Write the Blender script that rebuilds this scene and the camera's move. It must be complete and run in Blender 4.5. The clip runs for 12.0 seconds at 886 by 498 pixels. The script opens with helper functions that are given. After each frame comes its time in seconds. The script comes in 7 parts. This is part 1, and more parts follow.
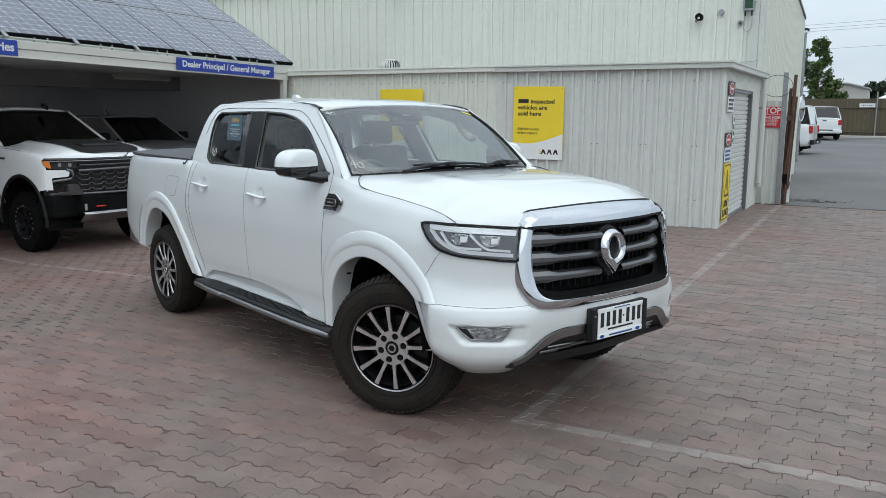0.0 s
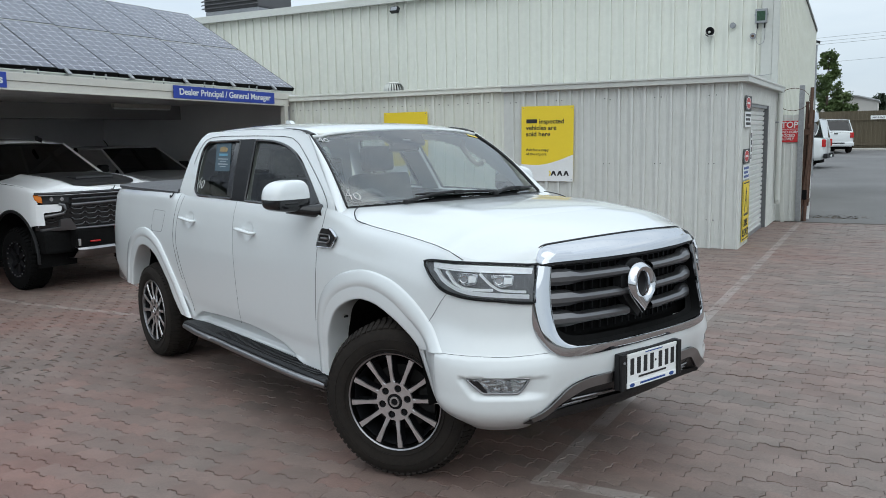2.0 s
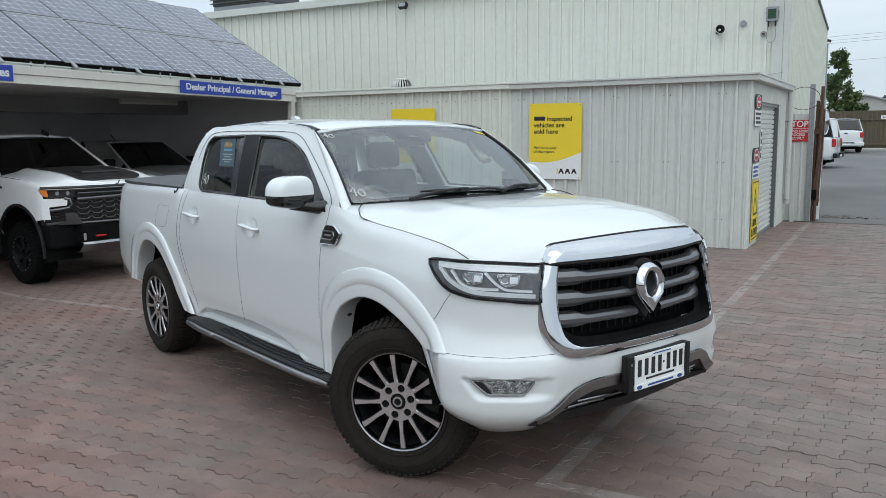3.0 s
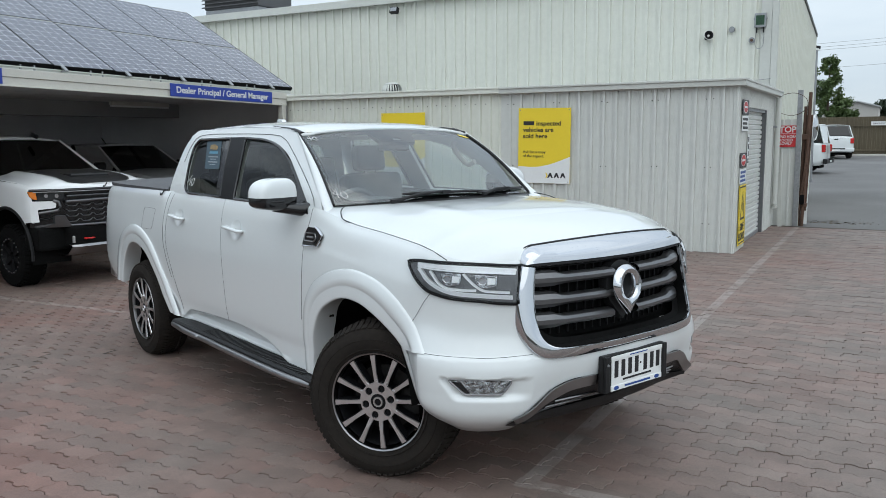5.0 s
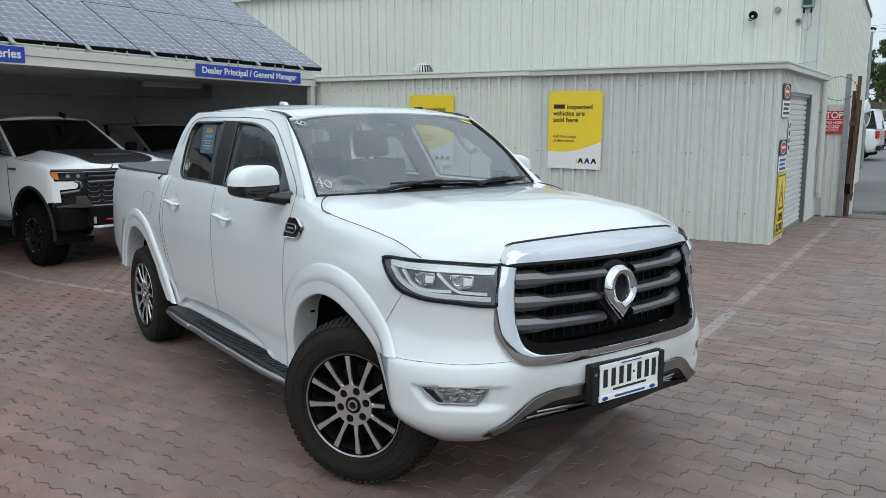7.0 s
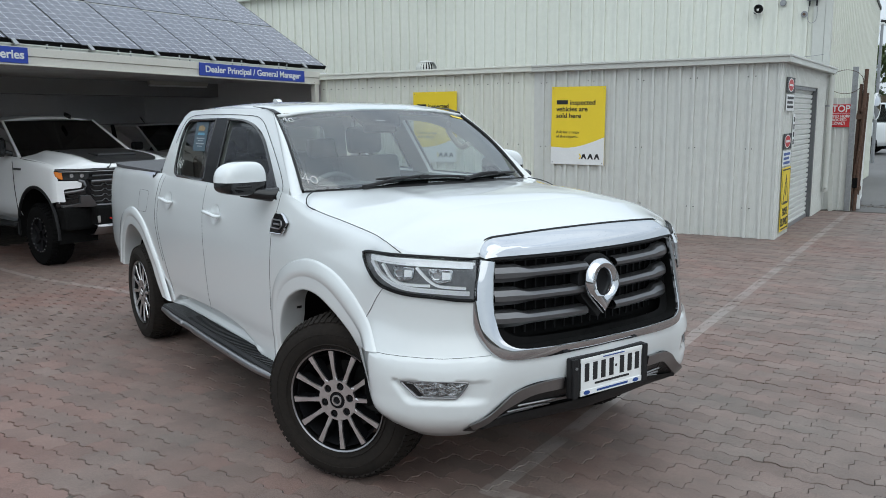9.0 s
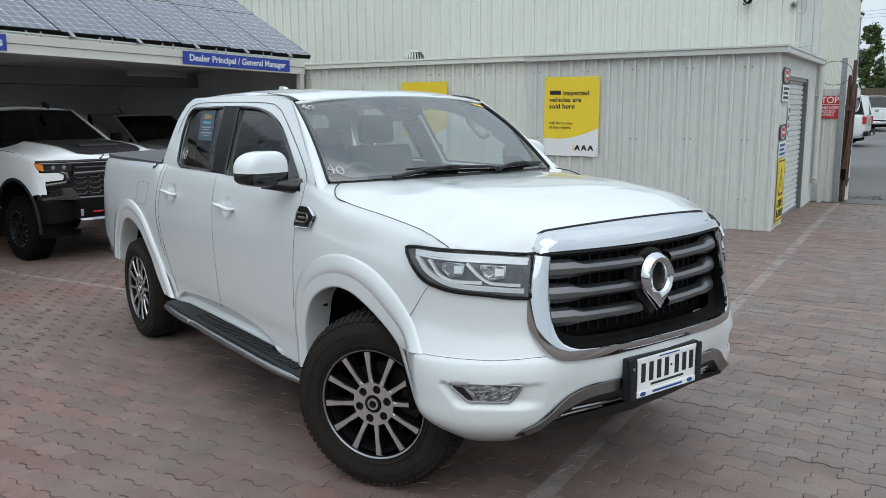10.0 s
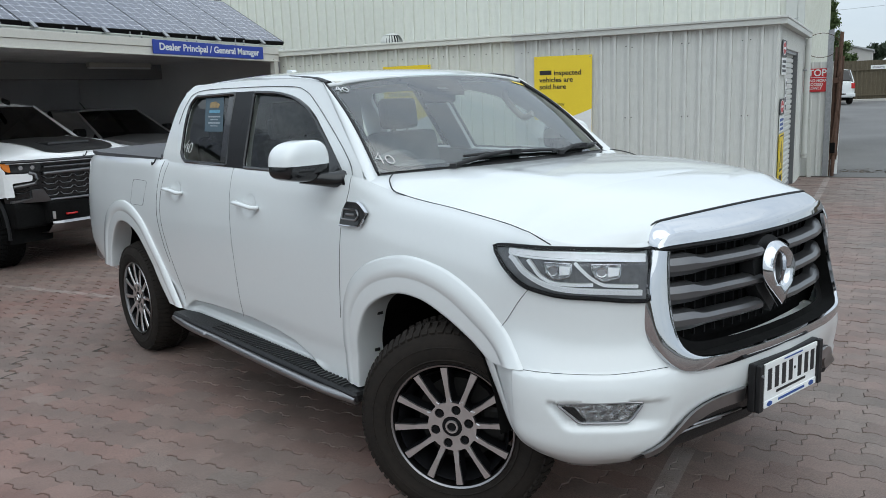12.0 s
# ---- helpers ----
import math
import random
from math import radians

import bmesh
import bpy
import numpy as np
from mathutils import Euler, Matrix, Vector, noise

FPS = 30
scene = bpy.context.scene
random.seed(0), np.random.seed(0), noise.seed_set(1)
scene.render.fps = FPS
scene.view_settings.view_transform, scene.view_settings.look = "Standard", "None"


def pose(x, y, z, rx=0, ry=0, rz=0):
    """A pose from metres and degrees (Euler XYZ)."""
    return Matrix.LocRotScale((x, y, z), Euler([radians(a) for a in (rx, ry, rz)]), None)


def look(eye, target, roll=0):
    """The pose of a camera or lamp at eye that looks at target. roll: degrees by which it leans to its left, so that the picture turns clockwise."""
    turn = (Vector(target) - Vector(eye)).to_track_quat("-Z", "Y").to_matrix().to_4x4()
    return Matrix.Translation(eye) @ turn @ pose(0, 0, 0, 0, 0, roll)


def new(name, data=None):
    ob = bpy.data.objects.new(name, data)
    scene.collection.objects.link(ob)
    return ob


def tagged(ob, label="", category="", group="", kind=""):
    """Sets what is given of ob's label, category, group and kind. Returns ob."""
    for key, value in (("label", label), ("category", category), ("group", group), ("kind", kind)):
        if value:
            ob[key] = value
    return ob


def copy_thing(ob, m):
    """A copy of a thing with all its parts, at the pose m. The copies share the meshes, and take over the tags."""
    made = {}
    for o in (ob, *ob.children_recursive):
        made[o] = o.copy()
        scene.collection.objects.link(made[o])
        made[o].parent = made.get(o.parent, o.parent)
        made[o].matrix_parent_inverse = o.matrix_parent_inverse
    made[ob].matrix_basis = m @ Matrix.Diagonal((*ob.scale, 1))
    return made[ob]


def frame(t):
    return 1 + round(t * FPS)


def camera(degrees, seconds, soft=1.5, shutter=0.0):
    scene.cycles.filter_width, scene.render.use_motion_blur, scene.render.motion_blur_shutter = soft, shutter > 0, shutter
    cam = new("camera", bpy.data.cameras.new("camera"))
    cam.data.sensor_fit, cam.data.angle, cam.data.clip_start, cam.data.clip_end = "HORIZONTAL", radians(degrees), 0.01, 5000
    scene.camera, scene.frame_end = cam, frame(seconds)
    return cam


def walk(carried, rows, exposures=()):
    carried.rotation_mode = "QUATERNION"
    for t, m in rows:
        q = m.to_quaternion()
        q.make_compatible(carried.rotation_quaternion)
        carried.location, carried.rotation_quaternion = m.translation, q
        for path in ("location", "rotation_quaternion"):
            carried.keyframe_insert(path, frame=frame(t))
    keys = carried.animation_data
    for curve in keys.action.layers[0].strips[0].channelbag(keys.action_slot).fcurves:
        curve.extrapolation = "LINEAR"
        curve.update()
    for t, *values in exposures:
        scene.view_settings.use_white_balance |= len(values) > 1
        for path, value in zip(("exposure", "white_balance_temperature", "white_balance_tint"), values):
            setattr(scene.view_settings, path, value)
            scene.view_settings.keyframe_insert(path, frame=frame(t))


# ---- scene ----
cam = camera(56.8, 12.0, 0.55)
PATH = [
    (0, (0.136, 0.135, 1.693), (-0.791, 1.877, 1.365), 0.3),
    (0.5, (0.005, 0.151, 1.697), (-0.919, 1.902, 1.41), -0.8),
    (1, (-0.107, 0.231, 1.692), (-1.035, 1.982, 1.425), -1.4),
    (1.5, (-0.084, 0.472, 1.692), (-1.025, 2.217, 1.424), -1.3),
    (2, (-0.083, 0.583, 1.699), (-1.034, 2.321, 1.424), -1.1),
    (2.5, (-0.116, 0.628, 1.695), (-1.077, 2.36, 1.415), -0.9),
    (3, (-0.106, 0.641, 1.696), (-1.071, 2.37, 1.414), -0.7),
    (5, (-0.028, 0.636, 1.687), (-0.98, 2.374, 1.416), -0.5),
    (5.5, (-0.041, 0.69, 1.684), (-1.002, 2.422, 1.4), -0.7),
    (6, (-0.072, 0.812, 1.686), (-1.049, 2.532, 1.388), -0.5),
    (6.5, (-0.046, 0.937, 1.687), (-1.052, 2.637, 1.374), -0.2),
    (7, (0.089, 1.019, 1.712), (-0.953, 2.697, 1.397), 0.0),
    (8.8, (0.208, 1.103, 1.681), (-0.872, 2.756, 1.368), -0.5),
    (9, (0.205, 1.09, 1.697), (-0.862, 2.751, 1.377), -0.5),
    (9.5, (0.029, 1.106, 1.682), (-1.004, 2.786, 1.351), -0.3),
    (10, (-0.167, 1.105, 1.674), (-1.174, 2.8, 1.335), -0.4),
    (10.5, (-0.304, 1.181, 1.65), (-1.298, 2.881, 1.301), -0.8),
    (11, (-0.509, 1.34, 1.646), (-1.495, 3.043, 1.288), -1.5),
    (11.5, (-0.66, 1.375, 1.644), (-1.624, 3.089, 1.279), -1.9),
    (12, (-0.806, 1.283, 1.646), (-1.727, 3.019, 1.274), -2.1),
]
walk(cam, [(t, look(eye, target, roll)) for t, eye, target, roll in PATH], [(0.0, 0.63, 6300, 4), (12.0, 0.63, 6300, 4)])

# ---- world, sun, exposure ----
scene.view_settings.exposure = 0.63
world = bpy.data.worlds.new("overcast_sky")
scene.world = world
world.use_nodes = True
wt = world.node_tree
wt.nodes.clear()
w_out = wt.nodes.new("ShaderNodeOutputWorld")
w_bg = wt.nodes.new("ShaderNodeBackground")
w_bg.inputs["Strength"].default_value = 0.12
w_sky = wt.nodes.new("ShaderNodeTexSky")
w_sky.sky_type = "NISHITA"
w_sky.sun_disc = False
w_sky.sun_elevation = radians(52)
w_sky.sun_rotation = radians(140)
w_co = wt.nodes.new("ShaderNodeTexCoord")
w_map = wt.nodes.new("ShaderNodeMapping")
w_map.inputs["Scale"].default_value = (1.6, 1.6, 7.0)
w_noise = wt.nodes.new("ShaderNodeTexNoise")
w_noise.inputs["Scale"].default_value = 1.7
w_noise.inputs["Detail"].default_value = 6
w_ramp = wt.nodes.new("ShaderNodeValToRGB")
w_ramp.color_ramp.elements[0].position, w_ramp.color_ramp.elements[1].position = 0.25, 0.70
w_ramp.color_ramp.elements[0].color = (5.7, 6.35, 7.4, 1)
w_ramp.color_ramp.elements[1].color = (7.8, 8.2, 8.8, 1)
w_mix = wt.nodes.new("ShaderNodeMix")
w_mix.data_type = "RGBA"
w_mix.inputs["Factor"].default_value = 0.88
wt.links.new(w_co.outputs["Generated"], w_map.inputs["Vector"])
wt.links.new(w_map.outputs["Vector"], w_noise.inputs["Vector"])
wt.links.new(w_noise.outputs["Fac"], w_ramp.inputs["Fac"])
wt.links.new(w_sky.outputs["Color"], w_mix.inputs[6])
wt.links.new(w_ramp.outputs["Color"], w_mix.inputs[7])
# an overcast dome is darkest at the horizon and brightest overhead
w_xyz, w_up, w_dim = wt.nodes.new("ShaderNodeSeparateXYZ"), wt.nodes.new("ShaderNodeMath"), wt.nodes.new("ShaderNodeVectorMath")
w_up.operation, w_up.use_clamp = "MULTIPLY_ADD", True
w_up.inputs[1].default_value, w_up.inputs[2].default_value = 0.56, 0.57
w_dim.operation = "SCALE"
wt.links.new(w_co.outputs["Generated"], w_xyz.inputs[0])
wt.links.new(w_xyz.outputs[2], w_up.inputs[0])
wt.links.new(w_mix.outputs[2], w_dim.inputs[0])
wt.links.new(w_up.outputs[0], w_dim.inputs[3])
wt.links.new(w_dim.outputs[0], w_bg.inputs["Color"])
wt.links.new(w_bg.outputs["Background"], w_out.inputs["Surface"])
sun_data = bpy.data.lights.new("sun", "SUN")
sun_data.energy, sun_data.angle, sun_data.color = 0.55, radians(80), (1.0, 0.96, 0.9)
sun = new("sun", sun_data)
sun.matrix_world = look((10, -12, 20), (0, 0, 0))


# ---- materials ----
def mat(name, col, rough=0.5, metal=0.0, var=0.12, scale=3.0, bump=0.0, bscale=60.0, coat=0.0, spec=0.5, col2=None, fine=40.0):
    """A surface with colour varied at two scales and a fine relief."""
    m = bpy.data.materials.new(name)
    m.use_nodes = True
    t = m.node_tree
    b = t.nodes["Principled BSDF"]
    b.inputs["Roughness"].default_value, b.inputs["Metallic"].default_value = rough, metal
    b.inputs["Coat Weight"].default_value, b.inputs["Specular IOR Level"].default_value = coat, spec
    b.inputs["Coat Roughness"].default_value = 0.03
    co = t.nodes.new("ShaderNodeTexCoord")
    if var > 0 or col2:
        n1, n2 = t.nodes.new("ShaderNodeTexNoise"), t.nodes.new("ShaderNodeTexNoise")
        n1.inputs["Scale"].default_value, n2.inputs["Scale"].default_value = scale, fine
        n1.inputs["Detail"].default_value = n2.inputs["Detail"].default_value = 4
        add = t.nodes.new("ShaderNodeMath")
        add.operation = "ADD"
        half = t.nodes.new("ShaderNodeMath")
        half.operation = "MULTIPLY_ADD"
        half.inputs[1].default_value, half.inputs[2].default_value = 1.3, -0.8
        mix = t.nodes.new("ShaderNodeMix")
        mix.data_type = "RGBA"
        low = col2 or tuple(c * (1 - 2 * var) for c in col)
        mix.inputs[6].default_value, mix.inputs[7].default_value = (*low, 1), (*col, 1)
        mix.clamp_factor = True
        for n in (n1, n2):
            t.links.new(co.outputs["Object"], n.inputs["Vector"])
        t.links.new(n1.outputs["Fac"], add.inputs[0])
        t.links.new(n2.outputs["Fac"], add.inputs[1])
        t.links.new(add.outputs[0], half.inputs[0])
        t.links.new(half.outputs[0], mix.inputs["Factor"])
        t.links.new(mix.outputs[2], b.inputs["Base Color"])
    else:
        b.inputs["Base Color"].default_value = (*col, 1)
    if bump > 0:
        n3, bp = t.nodes.new("ShaderNodeTexNoise"), t.nodes.new("ShaderNodeBump")
        n3.inputs["Scale"].default_value, n3.inputs["Detail"].default_value = bscale, 5
        bp.inputs["Strength"].default_value, bp.inputs["Distance"].default_value = bump, 0.01
        t.links.new(co.outputs["Object"], n3.inputs["Vector"])
        t.links.new(n3.outputs["Fac"], bp.inputs["Height"])
        t.links.new(bp.outputs["Normal"], b.inputs["Normal"])
    return m


def glass(name, tint, ior=1.5, rough=0.0):
    """A thin pane: clear tinted film with a Fresnel gloss."""
    m = bpy.data.materials.new(name)
    m.use_nodes = True
    t = m.node_tree
    t.nodes.clear()
    out, mix = t.nodes.new("ShaderNodeOutputMaterial"), t.nodes.new("ShaderNodeMixShader")
    tr, gl, fr = t.nodes.new("ShaderNodeBsdfTransparent"), t.nodes.new("ShaderNodeBsdfGlossy"), t.nodes.new("ShaderNodeFresnel")
    tr.inputs["Color"].default_value = (*tint, 1)
    gl.inputs["Roughness"].default_value = rough
    fr.inputs["IOR"].default_value = ior
    t.links.new(fr.outputs[0], mix.inputs[0])
    t.links.new(tr.outputs[0], mix.inputs[1])
    t.links.new(gl.outputs[0], mix.inputs[2])
    t.links.new(mix.outputs[0], out.inputs["Surface"])
    return m


def maths(t, op, a, b=None, c=None):
    n = t.nodes.new("ShaderNodeMath")
    n.operation = op
    for i, v in enumerate((a, b, c)):
        if v is None:
            continue
        if isinstance(v, (int, float)):
            n.inputs[i].default_value = v
        else:
            t.links.new(v, n.inputs[i])
    return n.outputs[0]


def paver_material():
    """Clay and grey pavers, each with its own tone, stained in patches, with worn white bay lines brushed over them."""
    m = bpy.data.materials.new("paver")
    m.use_nodes = True
    t = m.node_tree
    b = t.nodes["Principled BSDF"]
    geo, info = t.nodes.new("ShaderNodeNewGeometry"), t.nodes.new("ShaderNodeObjectInfo")
    rnd = maths(t, "FRACT", maths(t, "ADD", geo.outputs["Random Per Island"], info.outputs["Random"]))
    big, mid, fine = (t.nodes.new("ShaderNodeTexNoise") for _ in range(3))
    for n, s, d in ((big, 0.55, 3), (mid, 5.0, 4), (fine, 160.0, 3)):
        n.inputs["Scale"].default_value, n.inputs["Detail"].default_value = s, d
        t.links.new(geo.outputs["Position"], n.inputs["Vector"])
    xyz = t.nodes.new("ShaderNodeSeparateXYZ")
    t.links.new(geo.outputs["Position"], xyz.inputs[0])
    x, y = xyz.outputs[0], xyz.outputs[1]
    west = maths(t, "MULTIPLY_ADD", x, -0.10, -0.02)
    tone = maths(t, "ADD", maths(t, "MULTIPLY_ADD", big.outputs["Fac"], 1.7, -0.62), maths(t, "MULTIPLY_ADD", rnd, 0.40, -0.17))
    tone = maths(t, "ADD", tone, maths(t, "MINIMUM", maths(t, "MAXIMUM", west, -0.15), 0.22))
    ramp = t.nodes.new("ShaderNodeValToRGB")
    e = ramp.color_ramp.elements
    e[0].position, e[0].color = 0.0, (0.183, 0.147, 0.127, 1)
    e[1].position, e[1].color = 1.0, (0.205, 0.112, 0.091, 1)
    k = e.new(0.45)
    k.color = (0.195, 0.139, 0.118, 1)
    t.links.new(tone, ramp.inputs["Fac"])
    shade = t.nodes.new("ShaderNodeMix")
    shade.data_type, shade.blend_type = "RGBA", "MULTIPLY"
    shade.inputs["Factor"].default_value = 1.0
    grime = t.nodes.new("ShaderNodeCombineColor")
    g = maths(t, "ADD", maths(t, "MULTIPLY_ADD", mid.outputs["Fac"], 0.7, 0.45), maths(t, "MULTIPLY_ADD", fine.outputs["Fac"], 1.0, -0.35))
    spread = maths(t, "FRACT", maths(t, "MULTIPLY", rnd, 7.31))
    g = maths(t, "MULTIPLY", g, maths(t, "MULTIPLY_ADD", spread, 0.26, 0.85))
    for i in range(3):
        t.links.new(g, grime.inputs[i])
    t.links.new(ramp.outputs["Color"], shade.inputs[6])
    t.links.new(grime.outputs[0], shade.inputs[7])

    def band(v, at, half):
        return maths(t, "LESS_THAN", maths(t, "ABSOLUTE", maths(t, "SUBTRACT", v, at)), half)
    l1 = maths(t, "MULTIPLY", band(x, -1.500, 0.045), maths(t, "GREATER_THAN", y, 4.10))
    l2 = maths(t, "MULTIPLY", band(maths(t, "MULTIPLY_ADD", x, -0.033, y), 4.206, 0.044), maths(t, "GREATER_THAN", x, -1.555))
    l3 = maths(t, "MULTIPLY", band(maths(t, "MULTIPLY_ADD", x, 0.13, y), 5.555, 0.04), maths(t, "LESS_THAN", x, -5.6))
    line = maths(t, "MAXIMUM", maths(t, "MAXIMUM", l1, l2), l3)
    wear = maths(t, "MULTIPLY_ADD", mid.outputs["Fac"], 1.5, -0.33)
    wear = maths(t, "ADD", wear, maths(t, "MULTIPLY_ADD", fine.outputs["Fac"], 0.9, -0.52))
    cover = maths(t, "MINIMUM", maths(t, "MAXIMUM", maths(t, "MULTIPLY", line, wear), 0.0), 0.39)
    paint = t.nodes.new("ShaderNodeMix")
    paint.data_type = "RGBA"
    paint.inputs[7].default_value = (0.42, 0.385, 0.355, 1)
    t.links.new(cover, paint.inputs["Factor"])
    t.links.new(shade.outputs[2], paint.inputs[6])
    t.links.new(paint.outputs[2], b.inputs["Base Color"])
    b.inputs["Roughness"].default_value = 0.62
    bp = t.nodes.new("ShaderNodeBump")
    bp.inputs["Strength"].default_value, bp.inputs["Distance"].default_value = 0.45, 0.006
    t.links.new(maths(t, "ADD", fine.outputs["Fac"], mid.outputs["Fac"]), bp.inputs["Height"])
    t.links.new(bp.outputs["Normal"], b.inputs["Normal"])
    return m


def cell_material():
    """Polycrystalline cells with pale joints, pearly where four cells meet."""
    m = bpy.data.materials.new("solar_cells")
    m.use_nodes = True
    t = m.node_tree
    b = t.nodes["Principled BSDF"]
    co, xyz = t.nodes.new("ShaderNodeTexCoord"), t.nodes.new("ShaderNodeSeparateXYZ")
    t.links.new(co.outputs["Object"], xyz.inputs[0])
    pitch = 0.158
    u = maths(t, "PINGPONG", maths(t, "DIVIDE", xyz.outputs[0], pitch), 0.5)
    v = maths(t, "PINGPONG", maths(t, "DIVIDE", xyz.outputs[1], pitch), 0.5)
    gap = maths(t, "MAXIMUM", maths(t, "LESS_THAN", u, 0.016), maths(t, "LESS_THAN", v, 0.016))
    gap = maths(t, "MAXIMUM", gap, maths(t, "LESS_THAN", maths(t, "ADD", u, v), 0.10))
    bus = maths(t, "LESS_THAN", maths(t, "ABSOLUTE", maths(t, "SUBTRACT", u, 0.25)), 0.008)
    bus = maths(t, "MULTIPLY", bus, 0.22)
    noise_n = t.nodes.new("ShaderNodeTexNoise")
    noise_n.inputs["Scale"].default_value = 14
    t.links.new(co.outputs["Object"], noise_n.inputs["Vector"])
    base = t.nodes.new("ShaderNodeMix")
    base.data_type = "RGBA"
    base.inputs[6].default_value, base.inputs[7].default_value = (0.040, 0.044, 0.070, 1), (0.068, 0.072, 0.105, 1)
    t.links.new(noise_n.outputs["Fac"], base.inputs["Factor"])
    mix = t.nodes.new("ShaderNodeMix")
    mix.data_type = "RGBA"
    mix.inputs[7].default_value = (0.55, 0.56, 0.60, 1)
    t.links.new(maths(t, "MAXIMUM", gap, bus), mix.inputs["Factor"])
    t.links.new(base.outputs[2], mix.inputs[6])
    t.links.new(mix.outputs[2], b.inputs["Base Color"])
    b.inputs["Roughness"].default_value = 0.24
    b.inputs["Specular IOR Level"].default_value = 0.75
    return m


PAINT = mat("white_car_paint", (0.69, 0.715, 0.715), 0.28, var=0.012, scale=1.2, coat=1.0)
FLEET_WHITE = mat("bright_white_car_paint", (0.82, 0.83, 0.83), 0.28, var=0.012, scale=1.2, coat=1.0)
PLASTIC = mat("black_plastic", (0.014, 0.014, 0.015), 0.5, var=0.2, scale=12, bump=0.12, bscale=400, spec=0.35)
PILLAR_BLACK = mat("pillar_black", (0.012, 0.012, 0.013), 0.4, var=0.1, spec=0.12)
FRIT = mat("printed_glass_border", (0.012, 0.012, 0.013), 0.9, var=0.1, spec=0.0)
GLOSS_BLACK = mat("gloss_black", (0.012, 0.012, 0.013), 0.12, var=0.1)
SPOKE_BLACK = mat("wheel_black", (0.007, 0.007, 0.008), 0.55, var=0.1, spec=0.15)
RUBBER = mat("tyre_rubber", (0.015, 0.0132, 0.012), 0.9, var=0.25, scale=7, bump=0.25, bscale=120, col2=(0.026, 0.0215, 0.018), spec=0.15)
CHROME = mat("chrome", (0.59, 0.60, 0.62), 0.06, metal=1.0, var=0.02)
SATIN = mat("satin_steel_trim", (0.33, 0.325, 0.33), 0.3, metal=1.0, var=0.06, scale=6)
SLAT = mat("grey_grille_bar", (0.16, 0.16, 0.165), 0.32, metal=0.8, var=0.06, scale=8)
ALLOY = mat("machined_alloy", (0.74, 0.74, 0.75), 0.30, metal=1.0, var=0.05, scale=20)
DARK = mat("wheel_well_dark", (0.009, 0.009, 0.009), 0.9, var=0.3, scale=9, spec=0.1)
DISC = mat("brake_steel", (0.035, 0.033, 0.032), 0.55, metal=0.6, var=0.15, scale=20)
SEAM = mat("shut_line", (0.02, 0.02, 0.022), 0.7, var=0.05)
WIND = glass("windscreen_glass", (0.87, 0.97, 0.955), 2.4)
SIDE = glass("side_glass", (0.31, 0.34, 0.335), 1.36)
FRONT_SIDE = glass("front_side_glass", (0.46, 0.50, 0.49), 1.40)
LENS = glass("lamp_lens", (0.98, 0.99, 1.0), 1.40)
CABIN = mat("dark_cabin_trim", (0.20, 0.215, 0.22), 0.7, var=0.15, scale=8)
SEAT = mat("grey_seat_cloth", (0.24, 0.255, 0.26), 0.85, var=0.2, scale=14, bump=0.3, bscale=200)
TONNEAU = mat("vinyl_tonneau", (0.075, 0.075, 0.08), 0.6, var=0.15, scale=5, bump=0.15, bscale=300)
LED = mat("white_lamp_strip", (0.90, 0.92, 0.94), 0.2, var=0.02)
REFLECTOR = mat("lamp_reflector", (0.75, 0.77, 0.8), 0.12, metal=1.0, var=0.1, scale=30)
LENS_BLOCK = mat("lens_block", (0.62, 0.64, 0.66), 0.10, metal=0.85, var=0.45, scale=55, bump=1.0, bscale=55)
FOG = mat("fog_reflector", (0.62, 0.63, 0.64), 0.12, metal=1.0, var=0.3, scale=40, bump=1.0, bscale=70)
DARK_TYRE = mat("off_road_rubber", (0.006, 0.006, 0.006), 0.85, var=0.25, scale=7, bump=0.25, bscale=120, spec=0.1)
BOWL = mat("lamp_bowl", (0.20, 0.205, 0.215), 0.3, metal=0.2, var=0.2, scale=25)
LAMP_WHITE = mat("frosted_lamp_strip", (0.86, 0.87, 0.89), 0.3, var=0.05, scale=60)
AMBER = mat("amber_lens", (0.75, 0.22, 0.03), 0.25, var=0.08)
RED = mat("red_lens", (0.5, 0.02, 0.02), 0.25, var=0.08)
PLATE = mat("plate_white", (0.82, 0.83, 0.82), 0.4, var=0.03, scale=6)
INK = mat("black_ink", (0.015, 0.015, 0.017), 0.5, var=0.05)
BLUE_INK = mat("blue_ink", (0.02, 0.07, 0.28), 0.45, var=0.06)
WHITE_INK = mat("white_marker", (0.72, 0.74, 0.74), 0.6, var=0.1, scale=60)
CREAM = mat("cream_steel_sheet", (0.715, 0.725, 0.65), 0.5, var=0.05, scale=0.7, fine=9, bump=0.04, bscale=3)
PALE = mat("pale_grey_steel_sheet", (0.635, 0.645, 0.612), 0.48, var=0.06, scale=0.8, fine=9, bump=0.04, bscale=3)
SMOOTH = mat("cream_folded_steel", (0.57, 0.58, 0.54), 0.45, var=0.06, scale=1.5, fine=14)
BEAM = mat("beige_painted_beam", (0.60, 0.585, 0.53), 0.5, var=0.06, scale=2)
GREY_WALL = mat("grey_painted_wall", (0.74, 0.745, 0.75), 0.75, var=0.08, scale=1.2, bump=0.1, bscale=30)
# same finish as GREY_WALL in a darker colour, used only on the bulkhead
DARK_WALL = mat("darker_grey_wall", (0.30, 0.305, 0.31), 0.75, var=0.1, scale=1.2, bump=0.1, bscale=30)
